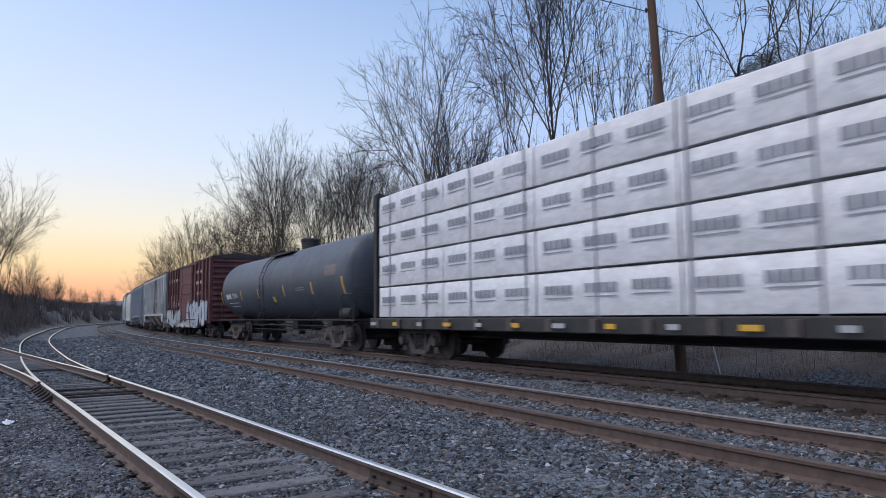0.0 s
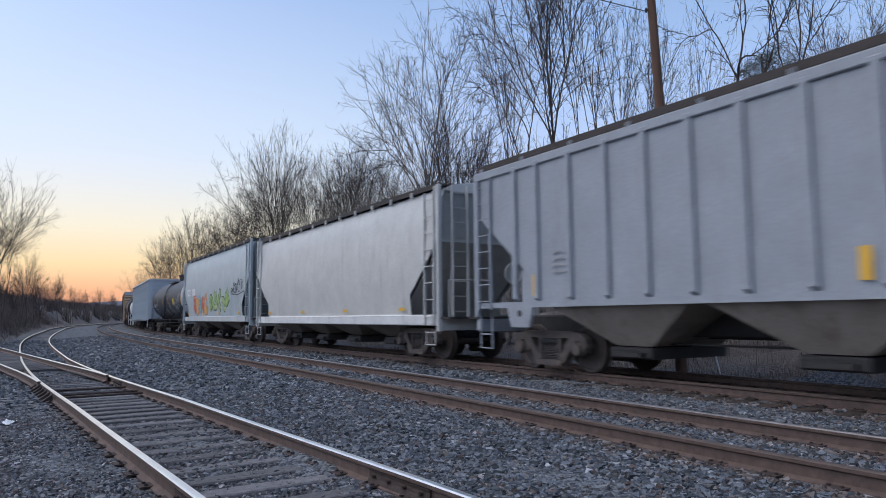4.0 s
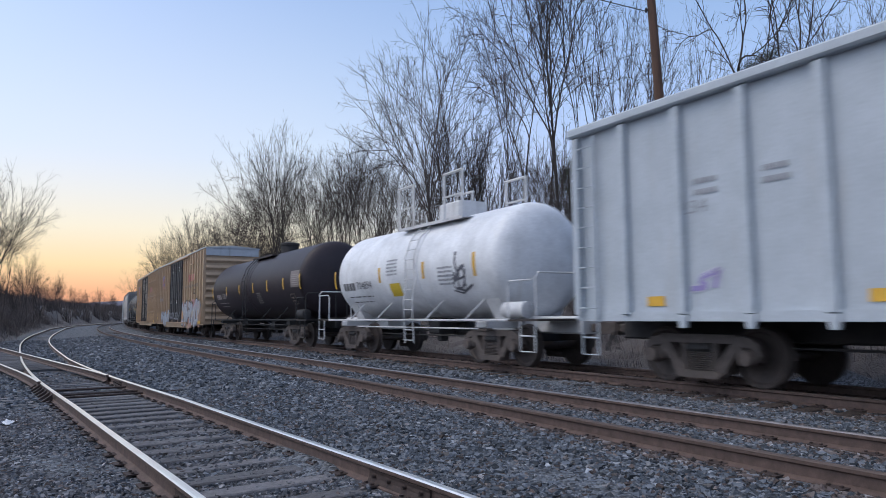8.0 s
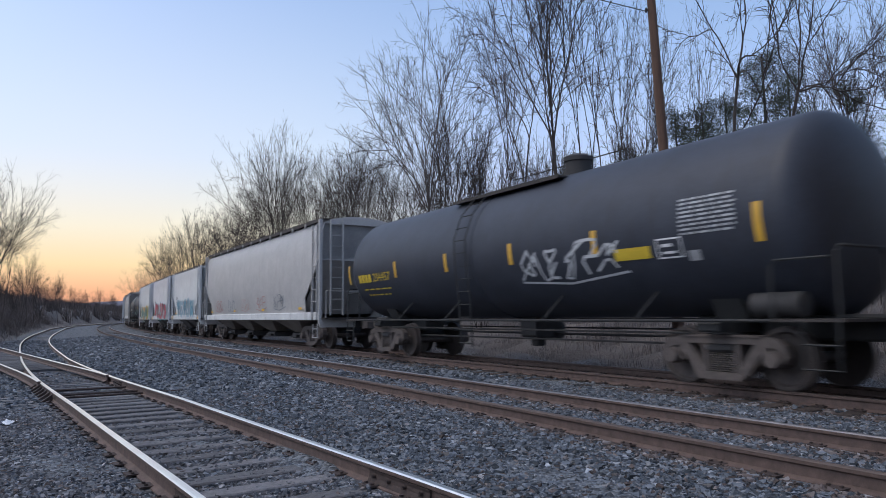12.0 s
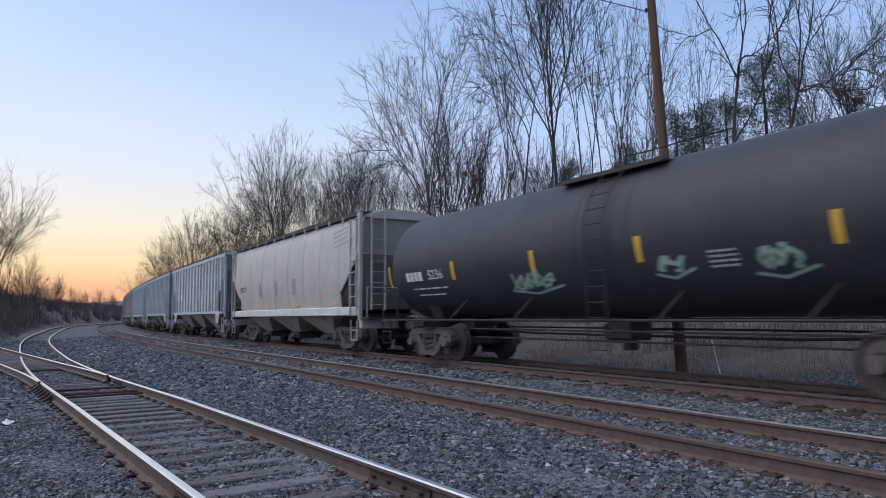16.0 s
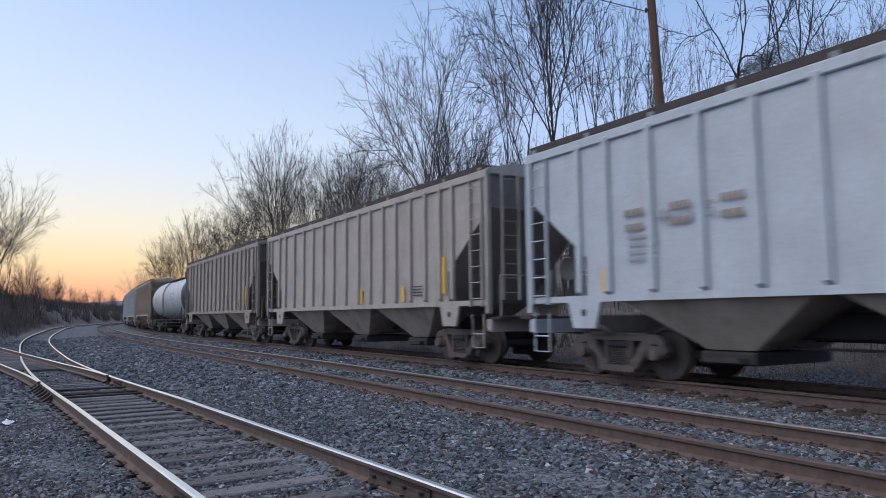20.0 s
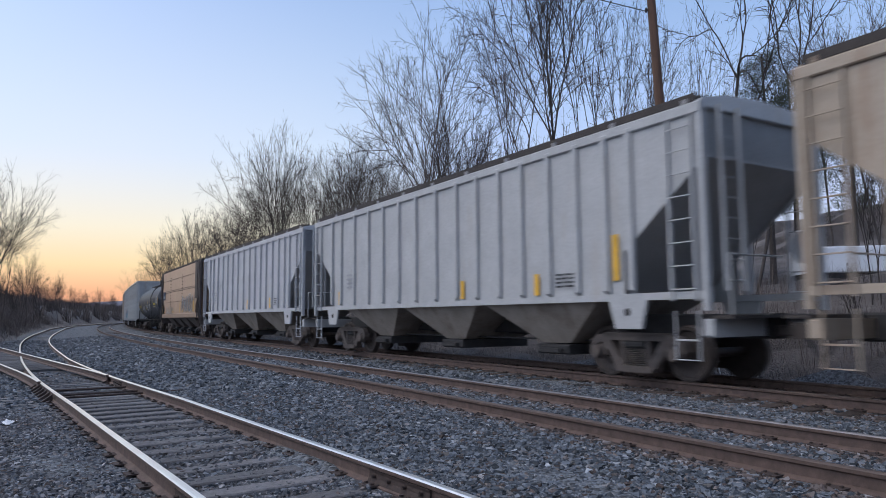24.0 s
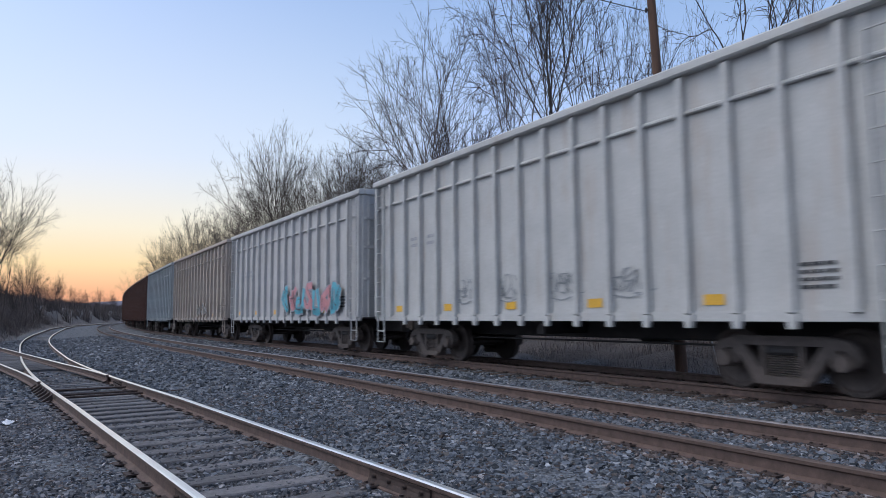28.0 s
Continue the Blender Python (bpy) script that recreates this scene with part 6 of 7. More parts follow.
def tan_boxcar(front, rear, piece, shade):
    car, h = start_car("boxcar", "tall tan steel boxcar with black doors" + (" and silver graffiti" if piece else ", mostly clean"), "freight car", front, rear, 2.4)
    m = paint("boxcar_tan", shade, (0.36, 0.235, 0.145), streak=.25)
    blk = paint("door_black", (0.035, 0.037, 0.04), (0.09, .085, .08), streak=.3)
    # door panel: near-black on the painted car, pale tan with dark streaks on the other
    pane = paint("door_panel", (0.06, 0.06, 0.063) if piece else (0.42, 0.37, 0.32), (0.11, 0.1, 0.1) if piece else (0.08, 0.066, 0.06), streak=.6, vary=.2)
    pale = paint("roof_galvanised", (0.48, 0.52, 0.56), GRIME)
    sill, top, y = .78, 5.06, 1.5
    twice("side_panel", MB().box(-h, h, -y, -y + .03, sill, top), m, car)
    twice("end_wall", MB().box(h - .05, h - .02, -y + .03, y - .03, sill, top - .42), m, car)
    twice("end_top_panel", MB().box(h - .05, h + .05, -y + .03, y - .03, top - .42, top + .02), pale, car)
    for i in range(9):
        z = sill + .3 + i * .41
        twice("end_corrugation", MB().prism_y(-y + .06, y - .06, [(h - .02, z - .15), (h + .07, z - .02), (h + .07, z + .02), (h - .02, z + .15)]), m, car)
    part("roof", MB().prism_x(-h - .05, h + .05, [(-y - .05, top - .01), (-y - .05, top + .05), (0, top + .17), (y + .05, top + .05), (y + .05, top - .01), (1.3, top - .05), (-1.3, top - .05)]), pale, car)
    d0, d1, d2 = -2.3, 0.0, 2.3
    near_end = [d2 + .22 + i * .82 for i in range(8)] + [h - .08]
    posts = [-x for x in reversed(near_end)] + near_end
    pw = .035 if piece else .055
    repeat("post", MB().prism_x(-pw, pw, [(-y, sill), (-y - .09, sill + .03), (-y - .09, top - .08), (-y, top - .03)]), m, car, posts)
    for z in () if piece else (1.69, 2.99, 4.26):
        for a, b in zip(posts[:-1], posts[1:]):
            if b - a < 1.6:
                part("side_rib", MB().prism_x(a + .06, b - .06, [(-y, z - .05), (-y - .06, z - .03), (-y - .06, z + .03), (-y, z + .05)]), m, car)
    part("side_bracket", MB().box(d2 + 3.0, d2 + 3.7, -y - .14, -y, top - .72, top - .66), m, car)
    for a, b in ((d0, d1 - .02), (d1 + .02, d2)):
        door = part("door", MB().box(a, b, -y - .12, -y - .01, sill + .25, top - .2), pane, car, "streaked plug door in a black frame")
        for q0, q1, z0, z1 in ((a, a + .13, sill + .25, top - .2), (b - .13, b, sill + .25, top - .2), (a + .13, b - .13, sill + .25, sill + .42), (a + .13, b - .13, top - .36, top - .2)):
            part("door_frame", MB().box(q0, q1, -y - .15, -y - .12, z0, z1), blk, door)
        for k in range(4):
            z = sill + .6 + k * 1.0
            part("door_rib", MB().box(a + .04, b - .04, -y - .17, -y - .12, z - .035, z + .035), blk, door)
        for k in range(3):
            x = a + (b - a) * (k + .6) / 3.2
            part("lock_rod", MB().tube([(x, -y - .19, sill + .1), (x, -y - .19, top - .25)], .022, 6), blk, door)
        part("roller", MB().box(a + .2, a + .45, -y - .22, -y - .1, sill + .12, sill + .32).box(b - .45, b - .2, -y - .22, -y - .1, sill + .12, sill + .32), M_TRUCK, door)
        stencil(car, (a + b) / 2, top - .75, .8, .4, 4, M_WHITE, plane(y + .125), int(a * 10) + 50)
        plaque(car, a + .45, sill + 1.45, .22, .26, M_WHITE, plane(y + .125), "placard")
    part("door_track", MB().box(d0 - 1.4, d2 + 2.0, -y - .16, -y - .02, sill + .02, sill + .1), m, car)
    part("door_track", MB().box(d0 - 1.4, d2 + 2.0, -y - .14, -y, top - .14, top - .06), m, car)
    twice("side_sill", MB().prism_y(-y - .05, -y + .02, [(-h, sill + .02), (-h + .05, sill - .05), (-h + 3.2, sill - .08), (-h + 3.8, sill - .24), (h - 3.8, sill - .24), (h - 3.2, sill - .08), (h - .05, sill - .05), (h, sill + .02)]), m, car)
    part("centre_sill", MB().box(-h - .1, h + .1, -.24, .24, .62, .9, .03), M_UNDER, car)
    part("floor_frame", MB().box(-h + .1, h - .1, -1.4, 1.4, .74, .8), M_UNDER, car)
    ladder(car, h - .55, -y - .07, sill + .1, sill + 1.4, m, 4, w=.46)
    ladder(car, -h + .45, -y - .07, sill + .1, sill + 1.4, m, 4, w=.46)
    surf = plane(y + .105)
    red, blue = spray((.42, .13, .12)), spray((.1, .14, .4))
    # the owner's mark as plain shapes, and its motto
    for x in (4.85, 5.55, 6.25):
        plaque(car, x, 3.55, .42, .4, red, surf, "emblem")
    writing(car, "RAILCAR POOLING EXPERTS", 5.6, 3.04, .27, M_PRINT, surf, 1.2)
    for dz, mt in ((.16, blue), (-.16, red)):
        for s in (-1, 1):
            mb = MB()
            ribbon(mb, [(-h + 3.4 - .45, top - 1.3 + s * .4 + dz * .5), (-h + 3.4, top - 1.3 + dz), (-h + 3.4 + .45, top - 1.3 + s * .4 + dz * .5)], .13, surf, .006 + (.004 if s > 0 else 0))
            part("emblem", mb, mt, car)
    writing(car, "665265" if piece else "662485", -h + 2.6, sill + 1.75, .42, M_GREYP, surf, 1.2)
    stencil(car, 6.6, sill + 1.9, .7, .3, 4, M_BLACKP, surf, 61)
    for x in (-h + .8, d0 - .4, d2 + .55, 6.1, h - 1.2):
        plaque(car, x, sill + .55, .2, .5, M_YELLOW, surf)
    plaque(car, h - .9, sill + .12, .7, .16, M_YELLOW, surf)
    if piece:
        graffiti(car, d2 + .15, h - .6, sill - .15, sill + 1.4, 8, ((.36, .4, .46), (.42, .44, .48)), (.05, .055, .08), surf, 21, shine=(.56, .6, .66), cloud=(.4, .22, .17), bold=.3)
        graffiti(car, 6.0, h - .8, sill + .7, sill + 1.5, 4, ((.5, .22, .25),), (.4, .2, .22), surf, 29, shine=(.5, .4, .4), bold=.12)
        graffiti(car, -h + 2.6, d0 - .1, sill - .1, sill + 1.0, 5, ((.42, .47, .54),), (.12, .13, .2), surf, 23, bold=.26)
        graffiti(car, d0, d2 - .1, sill + .25, sill + .8, 6, ((.2, .22, .25),), (.05, .05, .07), plane(y + .195), 25, bold=.2)
    brake_gear(car, h, int(front))
    return car


LOADS = []


def lumber_car(front, rear):
    car, h = start_car("centrebeam_flatcar", "flatcar stacked four high with white-wrapped lumber packs", "freight car", front, rear, 2.2)
    yel = M_YELLOW
    deck = 1.06
    part("deck", MB().box(-h, h, -1.45, 1.45, deck - .1, deck, .02), M_UNDER, car)
    twice("side_sill", MB().box(-h, h, -1.5, -1.42, deck - .28, deck + .02, .02), M_UNDER, car)
    part("centre_beam", MB().box(-h + .4, h - .4, -.08, .08, deck, 4.7), M_UNDER, car)
    for s in (-1, 1):
        part("bulkhead", MB().box(*sorted((s * (h - .3), s * (h - .12))), -1.45, 1.45, deck, 4.72, .03), M_UNDER, car)
    part("centre_sill", MB().box(-h - .1, h + .1, -.3, .3, .58, .9, .03), M_UNDER, car)
    repeat("stake_pocket", MB().box(-.09, .09, -1.56, -1.5, deck - .26, deck - .02, .01), M_TRUCK, car, [-h + .6 + i * (2 * h - 1.2) / 17 for i in range(18)])
    for i, x in enumerate([-h + .35 + k * 1.35 for k in range(16)]):
        plaque(car, x, deck - .14, .24 if i % 3 else .34, .09, yel if i % 2 else M_PALE, plane(1.565))
    # tension straps down the packs
    strap = MB().box(-.02, .02, -1.475, -1.465, deck, 4.66)
    repeat("strap", strap, spray((.22, .22, .26)), car, [-h + 1.2 + k * 2.05 for k in range(11)])
    brake_gear(car, h, 2)
    # the packs rest on the deck, each a thing of its own carried along
    wraps = [node_material("white_lumber_wrap", (.62 + .02 * k, .615 + .02 * k, .63 + .02 * k), rough=.45, vary=.1, grain=2.5, fine=7, bump=1.0, second=(.5, .5, .54), streak=.2) for k in range(3)]
    r = random.Random(4)
    rows, cols = 4, 6
    ph = (4.62 - deck - .05) / rows
    pw = (2 * h - .9) / cols
    ink = spray((.26, .27, .3))
    for side in (-1, 1):
        for i in range(rows):
            for j in range(cols):
                x0 = -h + .45 + pw * j
                z0 = deck + .03 + ph * i
                mb = MB()
                # a wrapped block with softly sagging faces
                nx = 8
                for k in range(nx + 1):
                    x = x0 + .02 + (pw - .04) * k / nx
                    q = r.uniform(-.012, .012)
                    e = .02 if k in (0, nx) else 0
                    y1 = 1.45 - e + q
                    mb.v += [(x, side * .1, z0 + .0), (x, side * y1, z0 + .02), (x, side * (y1 + .008), z0 + .05), (x, side * (y1 + r.uniform(-.006, .012)), z0 + ph * .5), (x, side * y1, z0 + ph - .06), (x, side * (y1 - .03), z0 + ph - .025), (x, side * .1, z0 + ph - .02)]
                for k in range(nx):
                    for a in range(7):
                        b = (a + 1) % 7
                        mb.f.append((k * 7 + a, k * 7 + b, k * 7 + 7 + b, k * 7 + 7 + a))
                mb.f += [tuple(range(7)), tuple(range(nx * 7, nx * 7 + 7))]
                p = part("lumber_pack", mb, wraps[r.randint(0, 2)], None, smooth=50)
                tagged(p, "lumber pack wrapped in printed white plastic on the flatcar" if side < 0 else "lumber pack wrapped in plain white plastic on the flatcar", "lumber pack", "lumber packs on the flatcar")
                LOADS.append(p)
                if side < 0:
                    # the maker's name as plain blocks, with a thin line under it
                    sf = plane(1.468)
                    for rep in range(3):
                        ms = MB()
                        bx = x0 + pw * (.08 + .32 * rep)
                        bz = z0 + ph * r.uniform(.56, .62)
                        for c in range(5):
                            strip(ms, bx + c * .165, bx + c * .165 + .125, bz - .085, bz + .085, sf, .003)
                        strip(ms, bx, bx + .8, bz - .17, bz - .145, sf, .003)
                        part("printed_mark", ms, ink, p)
    return car


# ---- the train, front to back ----
def build_train():
    lumber_car(-6.4, 16.1)
    t, h, m, sf = tank_car("long dark grey tank car streaked with grime", 17.4, 34.4, (.052, .054, .058), (.035, .032, .032), top=3.97, number="25074", num_x=-6.0,
                           refs=(-7.9, -4.35, -1.65, 1.75, 4.8, 7.6), mark=-.26, dome=(.5, 1.3), platform=(-1.45, 1.3), ladder_x=-.8, band_x=(.05,))
    plaque(t, .35, 1.87, .3, .2, M_SIGN, sf, "placard")
    plaque(t, -3.6, 2.07, .8, .3, paint("painted_out_patch", (.1, .105, .11)), sf, "patch")
    plaque(t, 6.6, 2.7, 1.0, .36, paint("old_placard", (.16, .14, .125)), sf, "placard")
    stencil(t, 3.6, 2.17, .9, .16, 2, M_GREYP, sf, 4)
    red_boxcar(35.8, 50.2)
    c, h, m, sf = ribbed_hopper("grey covered hopper with a brown stripe and round emblem", 51.5, 67.4, (0.46, 0.462, 0.46), (.27, .22, .185), 14, number="25625")
    brown = paint("stripe_brown", (.13, .06, .045), GRIME)
    plaque(c, 2.35, 1.93, 1.7, .86, brown, plane(1.545), "stripe")
    for x in (1.6, 2.62, 3.1):
        plaque(c, x, 2.92, .17, 2.7, brown, plane(1.612), "stripe")
    o = MB()
    for a0, a1 in ((.27, .18), (.1, .0)):
        for k in range(20):
            w0, w1 = 2 * math.pi * k / 20, 2 * math.pi * (k + 1) / 20
            o.add([(2.1 + r0 * math.cos(w), -1.563, 1.88 + r0 * math.sin(w)) for r0, w in ((a0, w0), (a0, w1), (a1, w1), (a1, w0))], [(0, 1, 2, 3)])
    part("emblem", o, M_WHITE, c)
    for x in (-3.9, -3.2):
        plaque(c, x, 2.05, .3, .09, M_BLACKP, plane(1.545), "stencil")
    for x in (-4.7, -2.4, -.2, 1.3):
        plaque(c, x, 2.0, .12, .4, spray((.42, .3, .2)), plane(1.545), "reflector")
    scrawl(c, -.8, .7, 1.75, 2.2, (.16, .16, .17), plane(1.56), 6, .035, 4)
    c, h, m, sf = ribbed_hopper("blue-grey covered hopper with outside ribs", 68.9, 84.3, (.3, .325, .36), (.2, .19, .19), 16, number=None, sill=1.4, top=4.3)
    plaque(c, h - 1.85, 2.1, .22, 1.05, M_YELLOW, plane(1.56))
    for x in (h - 4.1, h - 3.3, h - 2.5):
        plaque(c, x, 1.95, .45, .35, M_WHITE, sf, "placard")
    smooth_hopper("white curved-side covered hopper", 85.9, 101.0, (0.516, 0.516, 0.499), (.3, .28, .26), sill=1.15, top=4.3, seams=0, bays=4)
    c, h, m, sf = smooth_hopper("pale grey covered hopper with bright graffiti on its flank", 101.9, 117.4, (0.40, 0.45, 0.475), (.3, .29, .28), sill=1.2, top=4.55, seams=0, band=(.45, .47, .48), bays=3, roof_colour=(.12, .12, .12))
    graffiti(c, -.2, 4.1, 1.45, 2.6, 5, ((.25, .42, .12), (.35, .45, .2)), (.05, .06, .06), sf, 31, shine=(.6, .62, .3))
    graffiti(c, -4.6, -.9, 1.25, 2.45, 5, ((.55, .12, .07), (.6, .34, .1), (.12, .34, .38)), (.5, .2, .12), sf, 33, shine=(.7, .5, .4), cloud=(.3, .42, .5), bold=.26)
    scrawl(c, 4.5, 6.6, 2.3, 2.9, (.06, .07, .08), sf, 7, .06, 4)
    for x in (-h + 1.9, -h + 3.3):
        plaque(c, x, 2.65, .9, .4, M_WHITE, sf, "placard")
    writing(c, "450", -h + 2.0, 2.65, .34, M_BLACKP, sf, 1.2, .012)
    t, h, m, sf = tank_car("black tank car with white heads and yellow reflectors", 118.4, 134.8, (.026, .027, .032), (.034, .033, .035), top=3.96, head=(.5, .51, .53), number="257711", num_x=-5.4,
                           refs=(-7.6, -4.28, -1.48, 1.62, 4.57, 7.4), block=6.6, panel=6.2, dome=(.12, 1.32), platform=(-.98, 1.97), ladder_x=.67, band_x=(.9,))
    plaque(t, 4.0, 2.27, .72, .46, M_SIGN, sf, "placard")
    stencil(t, 2.2, 2.02, .7, .42, 4, M_PALE, sf, 5)
    scrawl(t, 4.4, 5.9, 2.02, 2.47, (.3, .33, .35), sf, 8, .06, 5)
    scrawl(t, 4.2, 5.6, 1.67, 1.92, (.24, .26, .28), sf, 18, .06, 4)
    scrawl(t, 1.9, 3.4, 1.57, 1.82, (.24, .24, .26), sf, 28, .05, 4)
    scrawl(t, -.1, .4, 1.52, 1.82, (.3, .3, .32), sf, 38, .05, 2)
    g, h, m, sf = gondola("clean pale blue-grey gondola with tall ribbed sides", 135.9, 154.8, (.455, .5, .54), (.38, .385, .385), posts=17, top=4.53, end_ribs=False)
    graffiti(g, -h + 2.6, -h + 3.4, 1.45, 1.85, 1, ((.3, .25, .5),), (.55, .55, .62), sf, 35)
    writing(g, "7234", -h + 2.6, 2.75, .3, M_GREYP, sf, 1.1)
    t, h, m, sf = tank_car("short white pressure tank car with a railed platform", 156.1, 168.0, (.72, .73, .74), (.52, .51, .49), top=3.78, rail_colour=(.6, .6, .6), number="704894", num_mat=M_PRINT, num_x=-3.0,
                           refs=(-4.6, -1.32, 1.23, 3.6), dome=(.53, 1.68), platform=(-.75, 2.6), ladder_x=.68, band_x=(.85,), tall_rail=True, rough=.45, shell_in=1.2, pressure=True)
    plaque(t, -.45, 1.87, .62, .36, M_SIGN, sf, "placard")
    stencil(t, -.55, 2.5, .62, .5, 5, M_GREYP, sf, 11)
    stencil(t, 2.3, 2.12, .7, .5, 5, M_GREYP, sf, 6)
    scrawl(t, 2.75, 3.2, 1.82, 2.72, (.12, .12, .14), sf, 9, .07, 1)
    scrawl(t, 2.6, 3.1, 1.77, 2.22, (.12, .12, .14), sf, 19, .06, 1)
    t, h, m, sf = tank_car("dark brown-black tank car dulled by soot", 169.2, 183.7, (.018, .0125, .0135), (.034, .024, .022), top=4.02, number="75804", num_x=-4.9, num_mat=paint("faded_stencil", (.34, .3, .28)),
                           refs=(-6.75, -3.9, -1.55, .7, 2.75, 4.85, 6.75), dome=(.9, 1.75), platform=(-.95, 1.9), ladder_x=-.5, band_x=(-.3, .1), shell_in=.1)
    plaque(t, 6.2, 2.57, .95, .62, paint("old_placard", (.2, .17, .16)), sf, "placard")
    stencil(t, 6.25, 2.54, .8, .46, 6, paint("old_print", (.32, .29, .28)), sf, 7)
    stencil(t, 1.45, 1.97, .6, .5, 6, paint("old_print", (.26, .24, .22)), sf, 8)
    outline(t, 5.7, 1.82, .5, .4, paint("old_print", (.3, .24, .2)), sf)
    tan_boxcar(185.05, 203.3, True, (.46, .335, .225))
    tan_boxcar(204.4, 222.65, False, (.48, .345, .225))
    t, h, m, sf = tank_car("black tank car with white tag and yellow lettering", 223.8, 239.4, (.025, .026, .03), (.033, .032, .034), top=4.15, number="204457", num_mat=M_SIGN, num_x=-5.7,
                           refs=(-7.3, -4.25, -1.6, 1.0, 3.5, 6.75), mark=-.1, block=5.9, dome=(1.15, 1.85), platform=(-2.1, 1.95), ladder_x=-.8, band_x=(-.5,))
    scrawl(t, 1.3, 4.0, 1.82, 2.42, (.5, .51, .52), sf, 10, .05, 6)
    plaque(t, 4.35, 2.14, .8, .2, M_SIGN, sf, "placard")
    outline(t, 5.15, 2.17, .5, .32, M_WHITE, sf)
    plaque(t, 5.6, 2.02, .2, .16, M_PALE, sf, "placard")
    c, h, m, sf = smooth_hopper("pale grey four-bay covered hopper with small tags", 241.3, 258.6, (0.413, 0.400, 0.387), (.3, .27, .25), sill=1.28, top=4.4, seams=0, bays=4, band=(.58, .58, .57))
    for k in range(5):
        scrawl(c, -6 + 2.4 * k, -4.8 + 2.4 * k, 1.5, 2.0, ((.4, .2, .18), (.2, .22, .24), (.45, .3, .26))[k % 3], sf, 40 + k, .035, 3)
    for f, r_, tint, seed, cols in ((259.9, 269.7, (.58, .58, .57), 51, ((.16, .33, .42), (.3, .42, .48))), (271.0, 281.0, (.6, .59, .59), 52, ((.5, .09, .12), (.45, .14, .16))), (282.5, 293.1, (.6, .6, .59), 53, ((.03, .14, .13), (.06, .2, .17)))):
        c, h, m, sf = smooth_hopper("short white two-bay covered hopper with a colourful painted piece", f, r_, tuple(v * 1.08 for v in tint), (.4, .38, .35), sill=1.3, top=4.05, seams=0, bays=2, lines=3, round_top=False, band=(.6, .6, .59), bay_colour=(.1, .09, .085))
        edge = {51: (.6, .62, .64), 52: (.1, .42, .45), 53: (.6, .62, .58)}[seed]
        graffiti(c, -2.6, 3.0 if seed != 52 else 3.8, 1.06, 2.2 if seed == 53 else 2.4, 5, cols, edge, plane(1.57), seed, shine=(.6, .3, .3) if seed == 52 else (.4, .45, .44), cloud=(.65, .35, .1) if seed == 53 else None)
        writing(c, "432372" if seed == 53 else "432373", -h + 1.9, 2.45, .26, M_BLACKP, sf)
        stencil(c, -h + 1.9, 2.0, .7, .5, 4, M_GREYP, sf, seed)
        for x in (-h + .55, h - .55):
            plaque(c, x, 1.17, .7, .22, M_YELLOW, plane(1.565))
        if seed == 53:
            graffiti(c, 2.7, 3.8, 1.1, 2.4, 1, ((.45, .42, .06),), (.4, .38, .08), plane(1.57), 58, shine=(.3, .28, .06))
    t, h, m, sf = tank_car("charcoal tank car with small green tags", 294.4, 310.7, (.027, .026, .027), (.038, .035, .034), top=3.97, number="5236", num_x=-5.7,
                           refs=(-7.6, -4.3, -1.25, 1.6, 4.95, 7.4), mark=-.2, block=None, panel=6.0, dome=None, platform=(-.9, 1.8), ladder_x=.65, band_x=(.0, 1.3))
    scrawl(t, -2.1, -.7, 1.67, 2.02, (.3, .42, .33), sf, 60, .06, 4)
    scrawl(t, 1.95, 2.45, 1.8, 2.07, (.3, .42, .33), sf, 61, .06, 3)
    scrawl(t, 3.75, 4.4, 1.72, 2.05, (.3, .42, .33), sf, 62, .06, 3)
    stencil(t, 3.2, 1.95, .5, .3, 4, M_PALE, sf, 63)
    c, h, m, sf = smooth_hopper("cream-grey curved-side covered hopper with welded seams", 311.9, 326.5, (0.430, 0.404, 0.370), (.34, .3, .26), sill=1.42, top=4.22, seams=8, bays=3, band=(.56, .55, .535), bay_colour=(.3, .26, .22))
    writing(c, "298277", -h + 2.0, 2.35, .34, M_BLACKP, sf, 1.1)
    for k in range(3):
        stencil(c, -h + 4.6 + 2.1 * k, 2.25, .34, .6, 8, M_PRINT, sf, 80 + k)
    for k in range(4):
        mb = MB()
        ribbon(mb, [(h - 2.2 + .08 * k, 3.85 - .16 * k), (h - 1.1 + .08 * k, 3.98 - .16 * k)], .08, sf, .006)
        part("emblem", mb, M_GREYP, c)
    whites = [(.43, .45, .475), (.43, .45, .475), (.43, .465, .505)]
    for i, (f, r_) in enumerate(((327.8, 343.4), (345.0, 360.4), (361.8, 377.6))):
        c, h, m, sf = ribbed_hopper("pale grey ribbed covered hopper, lightly stained", f, r_, whites[i], (.3, .275, .25), 15 + i % 2, sill=1.47, top=4.34, streak=.35, number=(None, "460", "467585")[i])
        plaque(c, h - 1.85, 2.05, .16, .8, M_YELLOW, plane(1.56))
        if i == 0:
            for x in (-5.0, -4.0):
                plaque(c, x, 2.6, .5, .75, M_WHITE, sf, "patch")
                stencil(c, x, 2.75, .34, .3, 2, spray((.45, .25, .14)), lambda z: -1.57, int(x) + 40)
            stencil(c, -3.0, 2.5, .6, .3, 2, spray((.4, .3, .22)), sf, 44)
            scrawl(c, .6, 1.6, 2.0, 2.35, (.42, .42, .43), sf, 45, .03, 3)
        if i == 2:
            for k in range(3):
                stencil(c, -5.0 + .95 * k, 2.7, .4, .5, 2, spray((.26, .22, .19)), sf, 46 + k)
